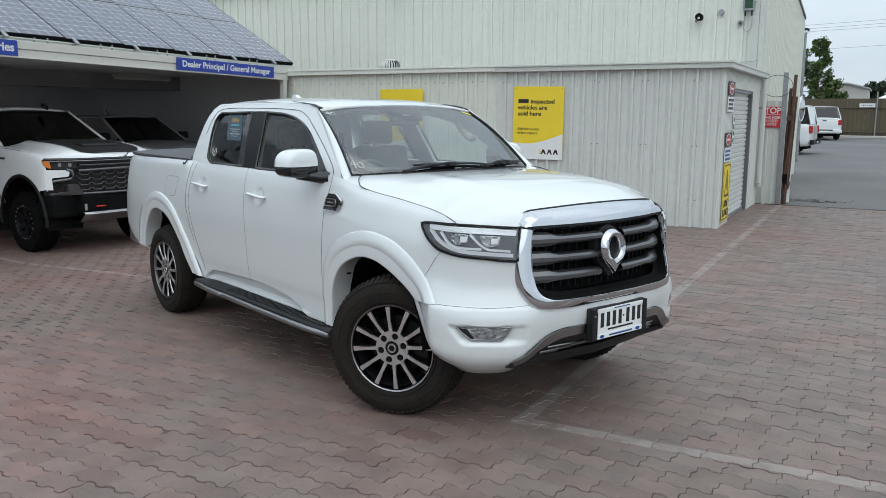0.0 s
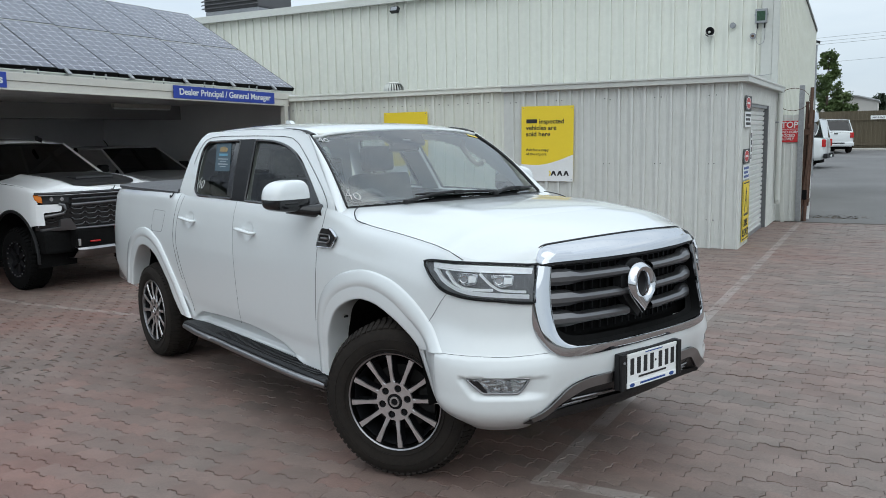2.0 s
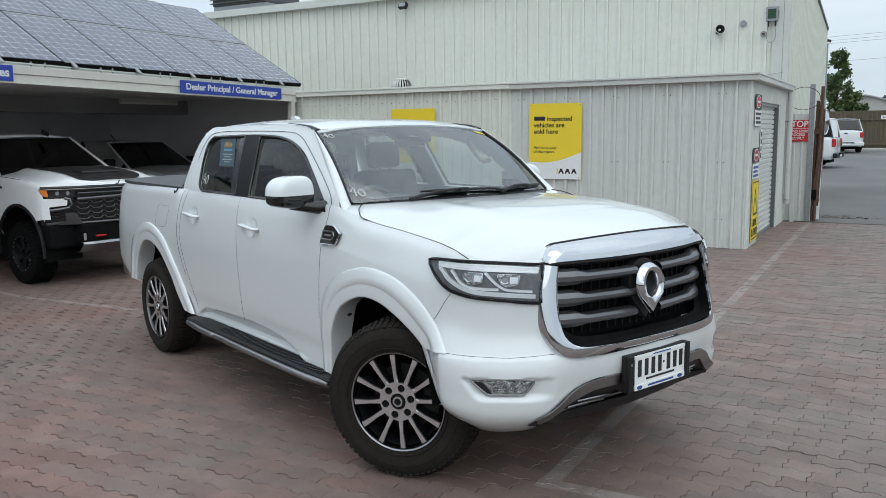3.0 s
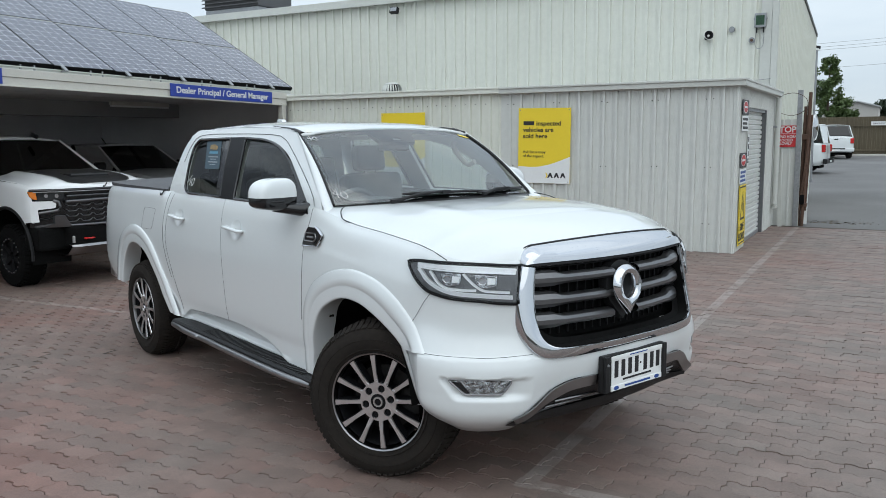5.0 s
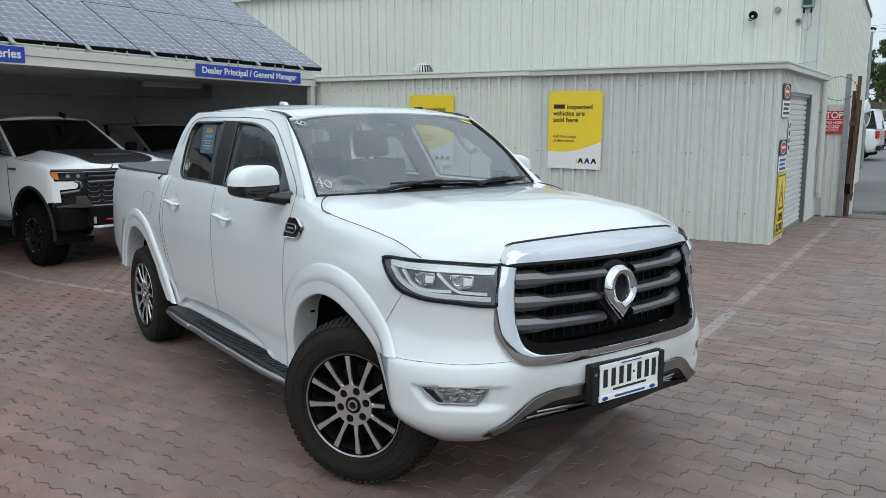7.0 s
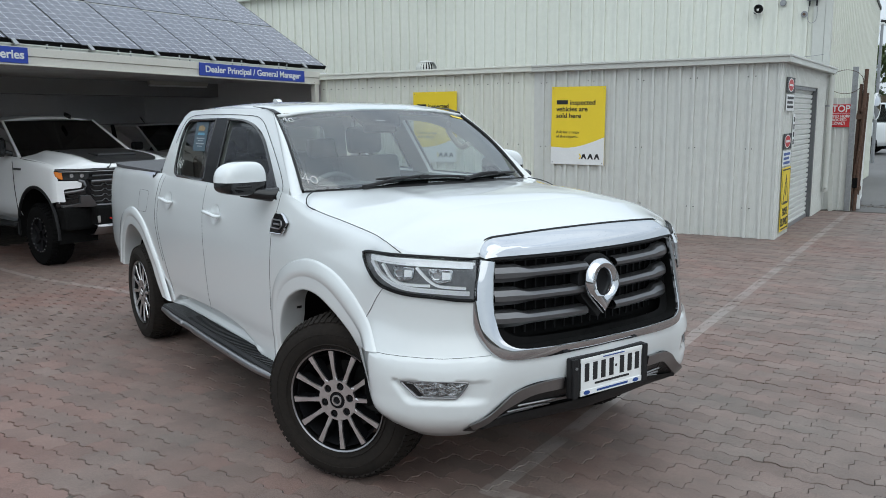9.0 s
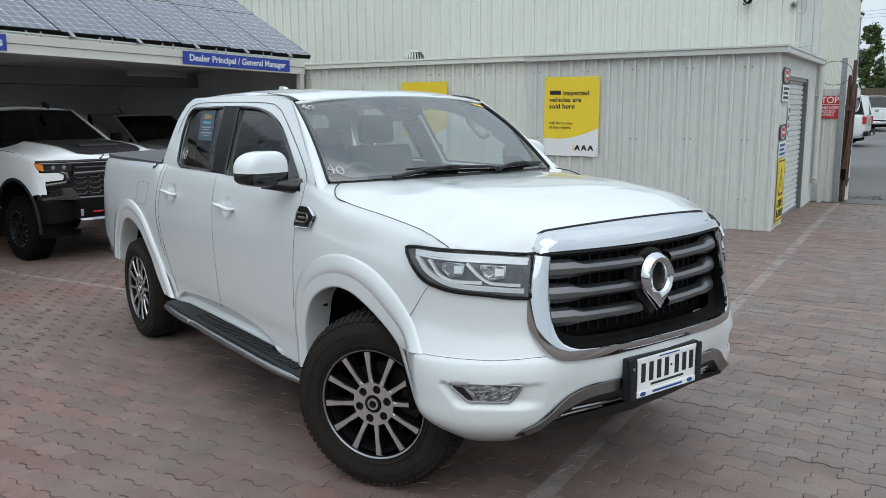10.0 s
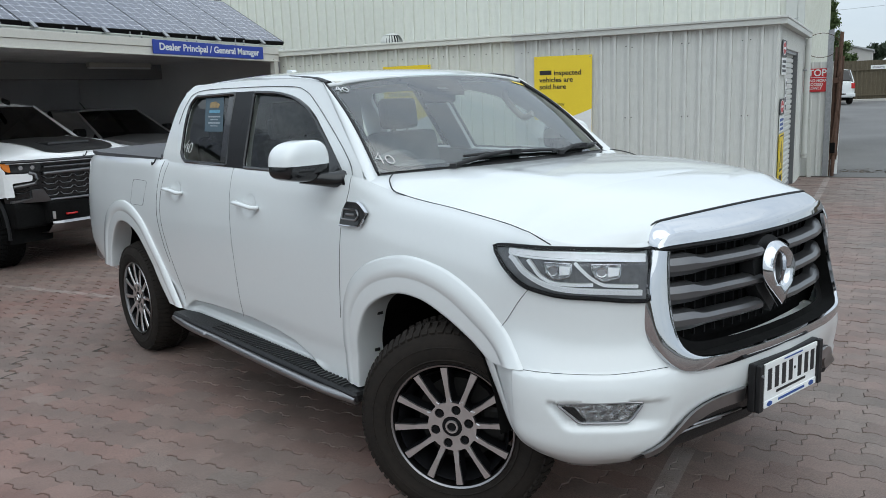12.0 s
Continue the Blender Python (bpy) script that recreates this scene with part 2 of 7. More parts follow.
SOFFIT = mat("pale_soffit", (0.80, 0.80, 0.79), 0.8, var=0.15, scale=2)
YELLOW = mat("yellow_sign_face", (0.83, 0.62, 0.03), 0.45, var=0.03, scale=4)
SIGN_WHITE = mat("white_sign_face", (0.78, 0.79, 0.78), 0.45, var=0.04, scale=5)
SIGN_BLUE = mat("blue_sign_face", (0.015, 0.045, 0.33), 0.35, var=0.05, scale=4)
SIGN_RED = mat("red_sign_face", (0.52, 0.02, 0.025), 0.45, var=0.06, scale=5)
CELLS = cell_material()
RUST = mat("rusty_steel", (0.135, 0.075, 0.05), 0.85, var=0.3, scale=10, bump=0.4, bscale=60, col2=(0.06, 0.035, 0.025))
GALV = mat("galvanised_steel", (0.36, 0.37, 0.38), 0.45, metal=0.7, var=0.15, scale=10)
ROLLER = mat("roller_door_steel", (0.66, 0.67, 0.64), 0.45, var=0.06, scale=3)
FENCE = mat("brown_steel_fence", (0.115, 0.092, 0.055), 0.6, var=0.12, scale=1)
ASPHALT = mat("asphalt", (0.185, 0.18, 0.176), 0.85, var=0.24, scale=0.35, fine=30, bump=0.4, bscale=150)
BARK = mat("bark", (0.13, 0.10, 0.075), 0.9, var=0.25, scale=8, bump=0.5, bscale=30)
LEAF = mat("leaf_green", (0.12, 0.17, 0.05), 0.6, var=0.3, scale=0.7, col2=(0.028, 0.055, 0.016))
LEAF_DARK = mat("dark_leaf", (0.03, 0.05, 0.022), 0.65, var=0.3, scale=0.5)
CEMENT = mat("grey_render", (0.48, 0.46, 0.43), 0.8, var=0.08, scale=0.3)
ROOFING = mat("grey_roof_sheet", (0.40, 0.41, 0.41), 0.5, var=0.08, scale=0.4)
PAVER = paver_material()
SILVER = mat("silver_car_paint", (0.60, 0.61, 0.62), 0.3, metal=0.3, var=0.03, coat=1.0)
TREAD_DARK = mat("step_tread", (0.03, 0.03, 0.032), 0.6, var=0.2, scale=30, bump=0.2, bscale=200)


# ---- mesh helpers ----
def mesh_of(verts, faces, smooth=False, sharp=None):
    me = bpy.data.meshes.new("mesh")
    me.from_pydata([tuple(map(float, v)) for v in verts], [], [tuple(map(int, f)) for f in faces])
    me.update()
    if smooth:
        me.polygons.foreach_set("use_smooth", [True] * len(me.polygons))
        if sharp:
            me.set_sharp_from_angle(angle=radians(sharp))
    return me


def bm_mesh(bm, smooth=False, sharp=35):
    bmesh.ops.recalc_face_normals(bm, faces=bm.faces[:])
    me = bpy.data.meshes.new("mesh")
    bm.to_mesh(me)
    bm.free()
    if smooth:
        me.polygons.foreach_set("use_smooth", [True] * len(me.polygons))
        if sharp:
            me.set_sharp_from_angle(angle=radians(sharp))
    return me


def part(name, data, material, parent, label="", kind=""):
    """One mesh object under a thing or under a part."""
    if isinstance(data, bmesh.types.BMesh):
        data = bm_mesh(data)
    ob = new(name, data)
    data.materials.append(material)
    ob.parent = parent
    return tagged(ob, label=label, kind=kind)


def thing(name, m, label, category, group="", kind=""):
    ob = new(name)
    ob.matrix_world = m
    ob.empty_display_size = 0.2
    return tagged(ob, label, category, group, kind)


def box(x0, x1, y0, y1, z0, z1, bevel=0.0, seg=2):
    bm = bmesh.new()
    bmesh.ops.create_cube(bm, size=1)
    for v in bm.verts:
        v.co = ((x0 + x1) / 2 + v.co.x * (x1 - x0), (y0 + y1) / 2 + v.co.y * (y1 - y0), (z0 + z1) / 2 + v.co.z * (z1 - z0))
    if bevel:
        bmesh.ops.bevel(bm, geom=bm.edges[:], offset=bevel, segments=seg, affect="EDGES", profile=0.6)
    return bm


def boxes(rows, bevel=0.0):
    bm = bmesh.new()
    for r in rows:
        b = box(*r, bevel=bevel, seg=1)
        me = bpy.data.meshes.new("tmp")
        b.to_mesh(me)
        b.free()
        bm.from_mesh(me)
        bpy.data.meshes.remove(me)
    return bm


def merge(*bms):
    out = bmesh.new()
    for b in bms:
        me = bpy.data.meshes.new("tmp")
        b.to_mesh(me)
        b.free()
        out.from_mesh(me)
        bpy.data.meshes.remove(me)
    return out


def turned(bm, m):
    bmesh.ops.transform(bm, matrix=m, verts=bm.verts[:])
    return bm


def cyl(r, depth, seg=24, r2=None, axis="z", at=(0, 0, 0), bevel=0.0):
    bm = bmesh.new()
    bmesh.ops.create_cone(bm, cap_ends=True, segments=seg, radius1=r, radius2=r if r2 is None else r2, depth=depth)
    if bevel:
        edges = [e for e in bm.edges if abs(e.verts[0].co.z - e.verts[1].co.z) < 1e-6]
        bmesh.ops.bevel(bm, geom=edges, offset=bevel, segments=2, affect="EDGES")
    rot = {"z": pose(0, 0, 0), "x": pose(0, 0, 0, 0, 90, 0), "y": pose(0, 0, 0, 90, 0, 0)}[axis]
    return turned(bm, Matrix.Translation(at) @ rot)


def lathe(profile, seg=48, axis="y"):
    """Turn a profile of (radius, offset along the axis) into a closed shell."""
    verts, faces, n = [], [], len(profile)
    for i in range(seg):
        a = 2 * math.pi * i / seg
        c, s = math.cos(a), math.sin(a)
        for r, h in profile:
            verts.append((r * c, h, r * s) if axis == "y" else (r * c, r * s, h))
    for i in range(seg):
        j = (i + 1) % seg
        for k in range(n - 1):
            faces.append((i * n + k, j * n + k, j * n + k + 1, i * n + k + 1))
    return verts, faces


def lathe_mesh(profile, seg=48, axis="y", sharp=40):
    bm = bmesh.new()
    v, f = lathe(profile, seg, axis)
    vs = [bm.verts.new(p) for p in v]
    for q in f:
        bm.faces.new([vs[i] for i in q])
    bmesh.ops.remove_doubles(bm, verts=bm.verts[:], dist=1e-5)
    return bm_mesh(bm, True, sharp)


def tube(points, r, seg=8, closed=False, flat=None):
    """A round (or flattened) bar along a line of points."""
    pts = [Vector(p) for p in points]
    n = len(pts)
    bm = bmesh.new()
    rings = []
    up = Vector((0, 0, 1))
    for i, p in enumerate(pts):
        a = pts[(i - 1) % n] if (closed or i > 0) else p
        b = pts[(i + 1) % n] if (closed or i < n - 1) else p
        d = (b - a).normalized()
        ref = up if abs(d.dot(up)) < 0.95 else Vector((1, 0, 0))
        s = d.cross(ref).normalized()
        u = s.cross(d).normalized()
        rr = r[i] if isinstance(r, (list, tuple)) else r
        rings.append([bm.verts.new(p + rr * math.cos(2 * math.pi * k / seg) * s + (flat or 1) * rr * math.sin(2 * math.pi * k / seg) * u) for k in range(seg)])
    for i in range(n if closed else n - 1):
        q = rings[(i + 1) % n]
        for k in range(seg):
            bm.faces.new((rings[i][k], rings[i][(k + 1) % seg], q[(k + 1) % seg], q[k]))
    if not closed:
        bm.faces.new(rings[0])
        bm.faces.new(rings[-1])
    return bm_mesh(bm, True, 50)


def spline(ctrl, n):
    """n points on a smooth curve through the given ones."""
    c = np.asarray(ctrl, float)
    k = len(c)
    p = np.vstack([2 * c[0] - c[1], c, 2 * c[-1] - c[-2]])
    t = np.linspace(0, k - 1, n)
    i = np.minimum(t.astype(int), k - 2)
    f = (t - i)[:, None]
    a, b, d, e = p[i], p[i + 1], p[i + 2], p[i + 3]
    return 0.5 * (2 * b + (d - a) * f + (2 * a - 5 * b + 4 * d - e) * f ** 2 + (3 * b - a - 3 * d + e) * f ** 3)


def grid_faces(nu, nv):
    return [(i * nv + j, (i + 1) * nv + j, (i + 1) * nv + j + 1, i * nv + j + 1) for i in range(nu - 1) for j in range(nv - 1)]


def grid_mesh(pts, keep=None, smooth=True, sharp=50):
    """A sheet from an array of points [u, v]; keep(face centre) drops faces."""
    p = np.asarray(pts, float)
    nu, nv = p.shape[:2]
    v = p.reshape(-1, 3)
    f = grid_faces(nu, nv)
    if keep:
        f = [q for q in f if keep(v[list(q)].mean(0))]
    used = sorted({i for q in f for i in q})
    where = {i: k for k, i in enumerate(used)}
    return mesh_of(v[used], [[where[i] for i in q] for q in f], smooth, sharp)


def rounded(poly, r, n=5):
    """Round the corners of a closed 2D outline."""
    out, k = [], len(poly)
    for i in range(k):
        a, b, c = (Vector(poly[j % k]) for j in (i - 1, i, i + 1))
        rr = r[i] if isinstance(r, (list, tuple)) else r
        d1, d2 = (a - b), (c - b)
        q = min(rr, d1.length * 0.45, d2.length * 0.45)
        if q < 1e-4:
            out.append(tuple(b))
            continue
        s, e = b + d1.normalized() * q, b + d2.normalized() * q
        for j in range(n + 1):
            u = j / n
            out.append(tuple((1 - u) ** 2 * s + 2 * u * (1 - u) * b + u ** 2 * e))
    return out


def fill(loops, place, cells=0):
    """Fill a 2D outline, with holes, and put its points in space."""
    bm = bmesh.new()
    edges = []
    for lp in loops:
        vs = [bm.verts.new((p[0], p[1], 0)) for p in lp]
        edges += [bm.edges.new((vs[i], vs[(i + 1) % len(vs)])) for i in range(len(vs))]
    bmesh.ops.triangle_fill(bm, use_beauty=True, use_dissolve=False, edges=edges)
    if cells:
        for ax, n in ((0, (1, 0, 0)), (1, (0, 1, 0))):
            lo, hi = min(v.co[ax] for v in bm.verts), max(v.co[ax] for v in bm.verts)
            for k in range(1, int((hi - lo) / cells) + 1):
                at = [0, 0, 0]
                at[ax] = lo + k * cells
                bmesh.ops.bisect_plane(bm, geom=bm.verts[:] + bm.edges[:] + bm.faces[:], plane_co=at, plane_no=n, dist=1e-5)
    for v in bm.verts:
        v.co = place(v.co.x, v.co.y)
    return bm


def thick(ob, d, offset=-1.0):
    """Give a sheet its thickness."""
    s = ob.modifiers.new("thickness", "SOLIDIFY")
    s.thickness, s.offset = d, offset
    return ob


def face_out(ob, out):
    """Turn a sheet so that its front looks the given way."""
    if sum(p.normal.dot(out) * p.area for p in ob.data.polygons) < 0:
        ob.data.flip_normals()
    return ob


def text_mesh(text, size, depth=0.0, bold=0.0):
    cu = bpy.data.curves.new("tmp", "FONT")
    cu.body, cu.size, cu.extrude, cu.offset = text, size, depth, bold
    ob = bpy.data.objects.new("tmp", cu)
    scene.collection.objects.link(ob)
    bpy.context.view_layer.update()
    me = bpy.data.meshes.new_from_object(ob.evaluated_get(bpy.context.evaluated_depsgraph_get()))
    bpy.data.objects.remove(ob)
    bpy.data.curves.remove(cu)
    return me


def reach(text, size):
    """How far a run of text carries the pen."""
    ends = []
    for t in (text + "|", "|"):
        me = text_mesh(t, size)
        ends.append(max(v.co.x for v in me.vertices))
        bpy.data.meshes.remove(me)
    return ends[0] - ends[1]


def letters(text, size, m, material, parent, depth=0.0015, align="LEFT", bold=0.0, squeeze=1.0):
    """Flat raised lettering in the built-in font, each word a part; reads along local x."""
    for row, line in enumerate(text.split("\n")):
        x = {"LEFT": 0.0, "CENTER": -0.5, "RIGHT": -1.0}[align] * reach(line, size)
        for word in line.split(" "):
            me = text_mesh(word, size, depth, bold)
            me.transform(m @ Matrix.Diagonal((squeeze, 1, 1, 1)) @ Matrix.Translation((x, -0.95 * size * row, 0)))
            me.materials.clear()
            part("word", me, material, parent)
            x += reach(word + " ", size)


def ribbed(length, height, pitch=0.2, rib=0.050, rise=0.042, top=None, phase=None):
    """A ribbed steel sheet in the xz plane, ribs upright, facing -y. top(x) gives the upper edge."""
    xs = []
    n = int(length / pitch)
    for i in range(n + 1):
        c = i * pitch + (pitch / 2 if phase is None else phase)
        for d, h in ((-rib / 2 - 0.003, 0), (-rib / 2 + 0.003, -rise), (rib / 2 - 0.003, -rise), (rib / 2 + 0.003, 0)):
            if 0 < c + d < length:
                xs.append((c + d, h))
        for d in (pitch * 0.36, pitch * 0.64):
            if c + d < length:
                xs += [(c + d - 0.004, 0), (c + d, -0.003), (c + d + 0.004, 0)] if pitch > 0.17 else []
    xs = [(0, 0)] + [p for p in xs if 0 < p[0] < length] + [(length, 0)]
    xs.sort()
    verts, faces = [], []
    for x, y in xs:
        h = top(x) if top else height
        verts += [(x, y, 0), (x, y, h)]
    for i in range(len(xs) - 1):
        faces.append((2 * i, 2 * i + 2, 2 * i + 3, 2 * i + 1))
    return mesh_of(verts, faces)


# ---- ground ----
def yard_z(x, y):
    """The paved yard: a slight rise near its middle, then a gentle fall towards the carport."""
    return 0.021 * math.exp(-((x + 2.1) ** 2 + (y - 4.0) ** 2) / 2.0) - 0.014 * max(0.0, min(-3.0 - x, 2.4)) - 0.054 * max(0.0, min(-5.4 - x, 4.1))


def ground_z(y):
    return max(0.0, min(y, 75.0) - 17.0) * 0.0105


def build_ground():
    ys = [-250, -60, -20, 0, 4, 8, 12, 16.90, 16.94, 25, 35, 45, 60, 75, 150, 600]
    xs = [-400, -60, -30, -12, -6, 0, 6, 20, 60, 400]
    pts = [[(x, y, ground_z(y) - 0.006 if y > 16.92 else -0.42) for y in ys] for x in xs]
    ob = new("ground", grid_mesh(pts, smooth=False))
    ob.data.materials.append(ASPHALT)
    tagged(ob, "dark grey weathered asphalt yard and driveway", "ground", kind="structure")


build_ground()


# ---- big shed and lean-to ----
def structure(name, data, material, label, m=None):
    if isinstance(data, bmesh.types.BMesh):
        data = bm_mesh(data)
    ob = new(name, data)
    data.materials.append(material)
    if m is not None:
        ob.matrix_world = m
    return tagged(ob, label, name.split("_")[0], kind="structure")


def build_shed():
    w = structure("wall_shed_front", ribbed(22.0, 4.72, 0.25), CREAM, "tall cream ribbed steel shed wall above the lean-to", pose(-24.03, 17.0, 0))
    thick(w, 0.03, -1)
    side = ribbed(7.9, 5, 0.25, top=lambda s: 5.22 - 0.125 * s)
    w = structure("wall_shed_side", side, CREAM, "cream ribbed steel side wall of the shed", pose(-2.03, 17.0, 0, 0, 0, 90))
    thick(w, 0.03, -1)
    structure("wall_shed_back", box(-24, -2.1, 24.85, 24.95, 0, 4.1), CREAM, "cream steel back wall of the shed")
    structure("trim_shed_corner", box(-2.10, -1.995, 16.945, 17.05, 2.3, 5.2, 0.004), SMOOTH, "white folded corner flashing of the shed")
    structure("trim_shed_panel", box(-2.29, -2.104, 16.955, 16.976, 2.45, 4.7, 0.003), SMOOTH, "flat cream flashing panel on the shed wall")
    structure("trim_shed_capping", merge(box(-24.03, -2.0, 16.86, 17.03, 4.70, 4.86, 0.008), box(-24.03, -2.0, 16.82, 16.87, 4.68, 4.74, 0.006)), SMOOTH, "cream folded steel capping along the shed roof edge")
    rake = mesh_of([(0, 0, 5.22), (0, 7.95, 4.225), (0, 7.95, 4.305), (0, 0, 5.30), (0.09, 0, 5.22), (0.09, 7.95, 4.225), (0.09, 7.95, 4.305), (0.09, 0, 5.30)],
                   [(0, 1, 2, 3), (4, 5, 6, 7), (0, 1, 5, 4), (2, 3, 7, 6), (0, 3, 7, 4), (1, 2, 6, 5)])
    structure("trim_shed_barge", rake, mat("dark_barge", (0.07, 0.065, 0.06), 0.6, var=0.1), "dark barge capping down the shed roof edge", pose(-2.06, 16.98, 0))
    structure("roof_shed", mesh_of([(-24, 17, 4.68), (-2.1, 17, 4.68), (-2.1, 24.9, 4.2), (-24, 24.9, 4.2)], [(0, 1, 2, 3)]), ROOFING, "grey steel shed roof")
    # lean-to
    w = structure("wall_lean_front", ribbed(3.63, 2.44, 0.1927, 0.040, phase=0.163), PALE, "pale grey ribbed steel lean-to wall", pose(-5.60, 12.80, -0.06))
    thick(w, 0.03, -1)
    w = structure("wall_lean_left", ribbed(4.37, 2.69, 0.1824, 0.040, phase=0.158), CREAM, "cream ribbed steel lean-to wall, older section", pose(-9.97, 12.815, -0.30))
    thick(w, 0.03, -1)
    for a, b, z in ((0.0, 0.92, 2.375), (3.0, 4.22, 2.375)):
        w = structure("wall_lean_side", ribbed(b - a, z, 0.1, 0.03, 0.016), PALE, "narrow ribbed steel side wall of the lean-to", pose(-1.97, 12.80 + a, 0, 0, 0, 90))
        thick(w, 0.03, -1)
    w = structure("wall_lean_head", ribbed(2.08, 0.285, 0.1, 0.03, 0.016), PALE, "ribbed steel above the roller door", pose(-1.97, 13.72, 2.09, 0, 0, 90))
    thick(w, 0.03, -1)
    structure("trim_lean_corner", box(-2.02, -1.955, 12.775, 12.83, 0, 2.365, 0.004), PALE, "folded corner flashing of the lean-to")
    structure("trim_lean_fascia", merge(box(-5.60, -1.86, 12.69, 12.80, 2.357, 2.446, 0.006), box(-5.60, -1.85, 12.67, 12.72, 2.430, 2.460, 0.006)), SMOOTH, "pale folded steel fascia on the lean-to front")
    structure("trim_lean_fascia", merge(box(-9.97, -5.605, 12.715, 12.82, 2.368, 2.455, 0.006), box(-9.97, -5.605, 12.70, 12.74, 2.440, 2.470, 0.005)), CREAM, "older cream fascia on the lean-to front")
    structure("trim_lean_fascia", merge(box(-1.968, -1.862, 12.802, 17.03, 2.357, 2.446, 0.006), box(-1.90, -1.85, 12.722, 17.03, 2.430, 2.460, 0.006)), SMOOTH, "pale folded steel fascia on the lean-to side")
    structure("roof_lean", box(-9.96, -1.98, 12.82, 16.95, 2.35, 2.41), ROOFING, "grey steel lean-to roof")
    # screws in the sheets
    spots = [(-5.437 + 0.7708 * i + d, 12.796, z) for i in range(5) for d in (-0.045, 0.045) for z in (0.40, 1.22, 2.19)]
    spots += [(-9.90 + 0.1824 * i, 12.811, z) for i in range(23) for z in (1.25, 2.20)]
    bm = bmesh.new()
    for x, y, z in spots:
        if x < -2.05:
            bmesh.ops.create_cone(bm, cap_ends=True, segments=7, radius1=0.008, radius2=0.007, depth=0.012, matrix=pose(x + random.uniform(-0.008, 0.008), y, z + random.uniform(-0.01, 0.01), 90, 0, 0))
    s = structure("trim_screws", bm, DISC, "small dull roofing screws in the wall sheets")
    # roller door
    d = thing("roller_door", pose(-2.05, 13.72, 0), "closed off-white steel roller door in the lean-to side", "roller door")
    rows = []
    z = 0.02
    verts, faces = [], []
    n = 26
    for i in range(n):
        z0, z1 = z + i * 0.0792, z + (i + 1) * 0.0792
        for zz, dx in ((z0, -0.012), (z0 + 0.012, 0.012), (z0 + 0.06, 0.016), (z1 - 0.006, -0.012)):
            verts += [(dx, 0.03, zz), (dx, 2.05, zz)]
    for i in range(len(verts) // 2 - 1):
        faces.append((2 * i, 2 * i + 1, 2 * i + 3, 2 * i + 2))
    thick(part("curtain", mesh_of(verts, faces), ROLLER, d), 0.004)
    part("bottom_rail", box(-0.02, 0.025, 0.02, 2.06, 0, 0.06, 0.004), GALV, d)
    for y in (0.0, 2.0):
        part("guide", box(-0.05, 0.075, y, y + 0.08, 0, 2.09, 0.004), mat("dark_guide", (0.12, 0.125, 0.13), 0.5, var=0.1), d, "dark grey steel door guide")
    part("head", box(-0.05, 0.06, 0.0, 2.08, 2.04, 2.10, 0.004), GALV, d)
    # rainwater pipe
    p = thing("downpipe", pose(-1.885, 16.60, 0), "cream round rainwater downpipe at the lean-to corner", "downpipe")
    part("pipe", tube([(0, 0, 0.42), (0, 0, 1.3), (0, 0, 2.33)], 0.048, 16), SMOOTH, p)
    part("bracket", box(-0.08, 0.0, -0.06, 0.06, 1.8, 1.83, 0.003), GALV, p)
    part("shoe", tube([(0, 0, 0.42), (0, 0.02, 0.36)], 0.052, 16), SMOOTH, p)
    k = thing("timber_prop", pose(-1.80, 16.78, 0), "pale grey board leaning against the fence panel", "board")
    part("board", turned(box(-0.035, 0.035, -0.012, 0.012, 0, 1.0, 0.003), pose(0, 0, 0, 0, -3, 0)), SMOOTH, k)


def poster(name, m, w, h, label, category, face, thickness=0.006):
    """A flat sign; local x runs along it, y up, z out of its face."""
    p = thing(name, m, label, category)
    part("panel", box(0, w, 0, h, -thickness, 0, 0.0015, 1), face, p)
    return p


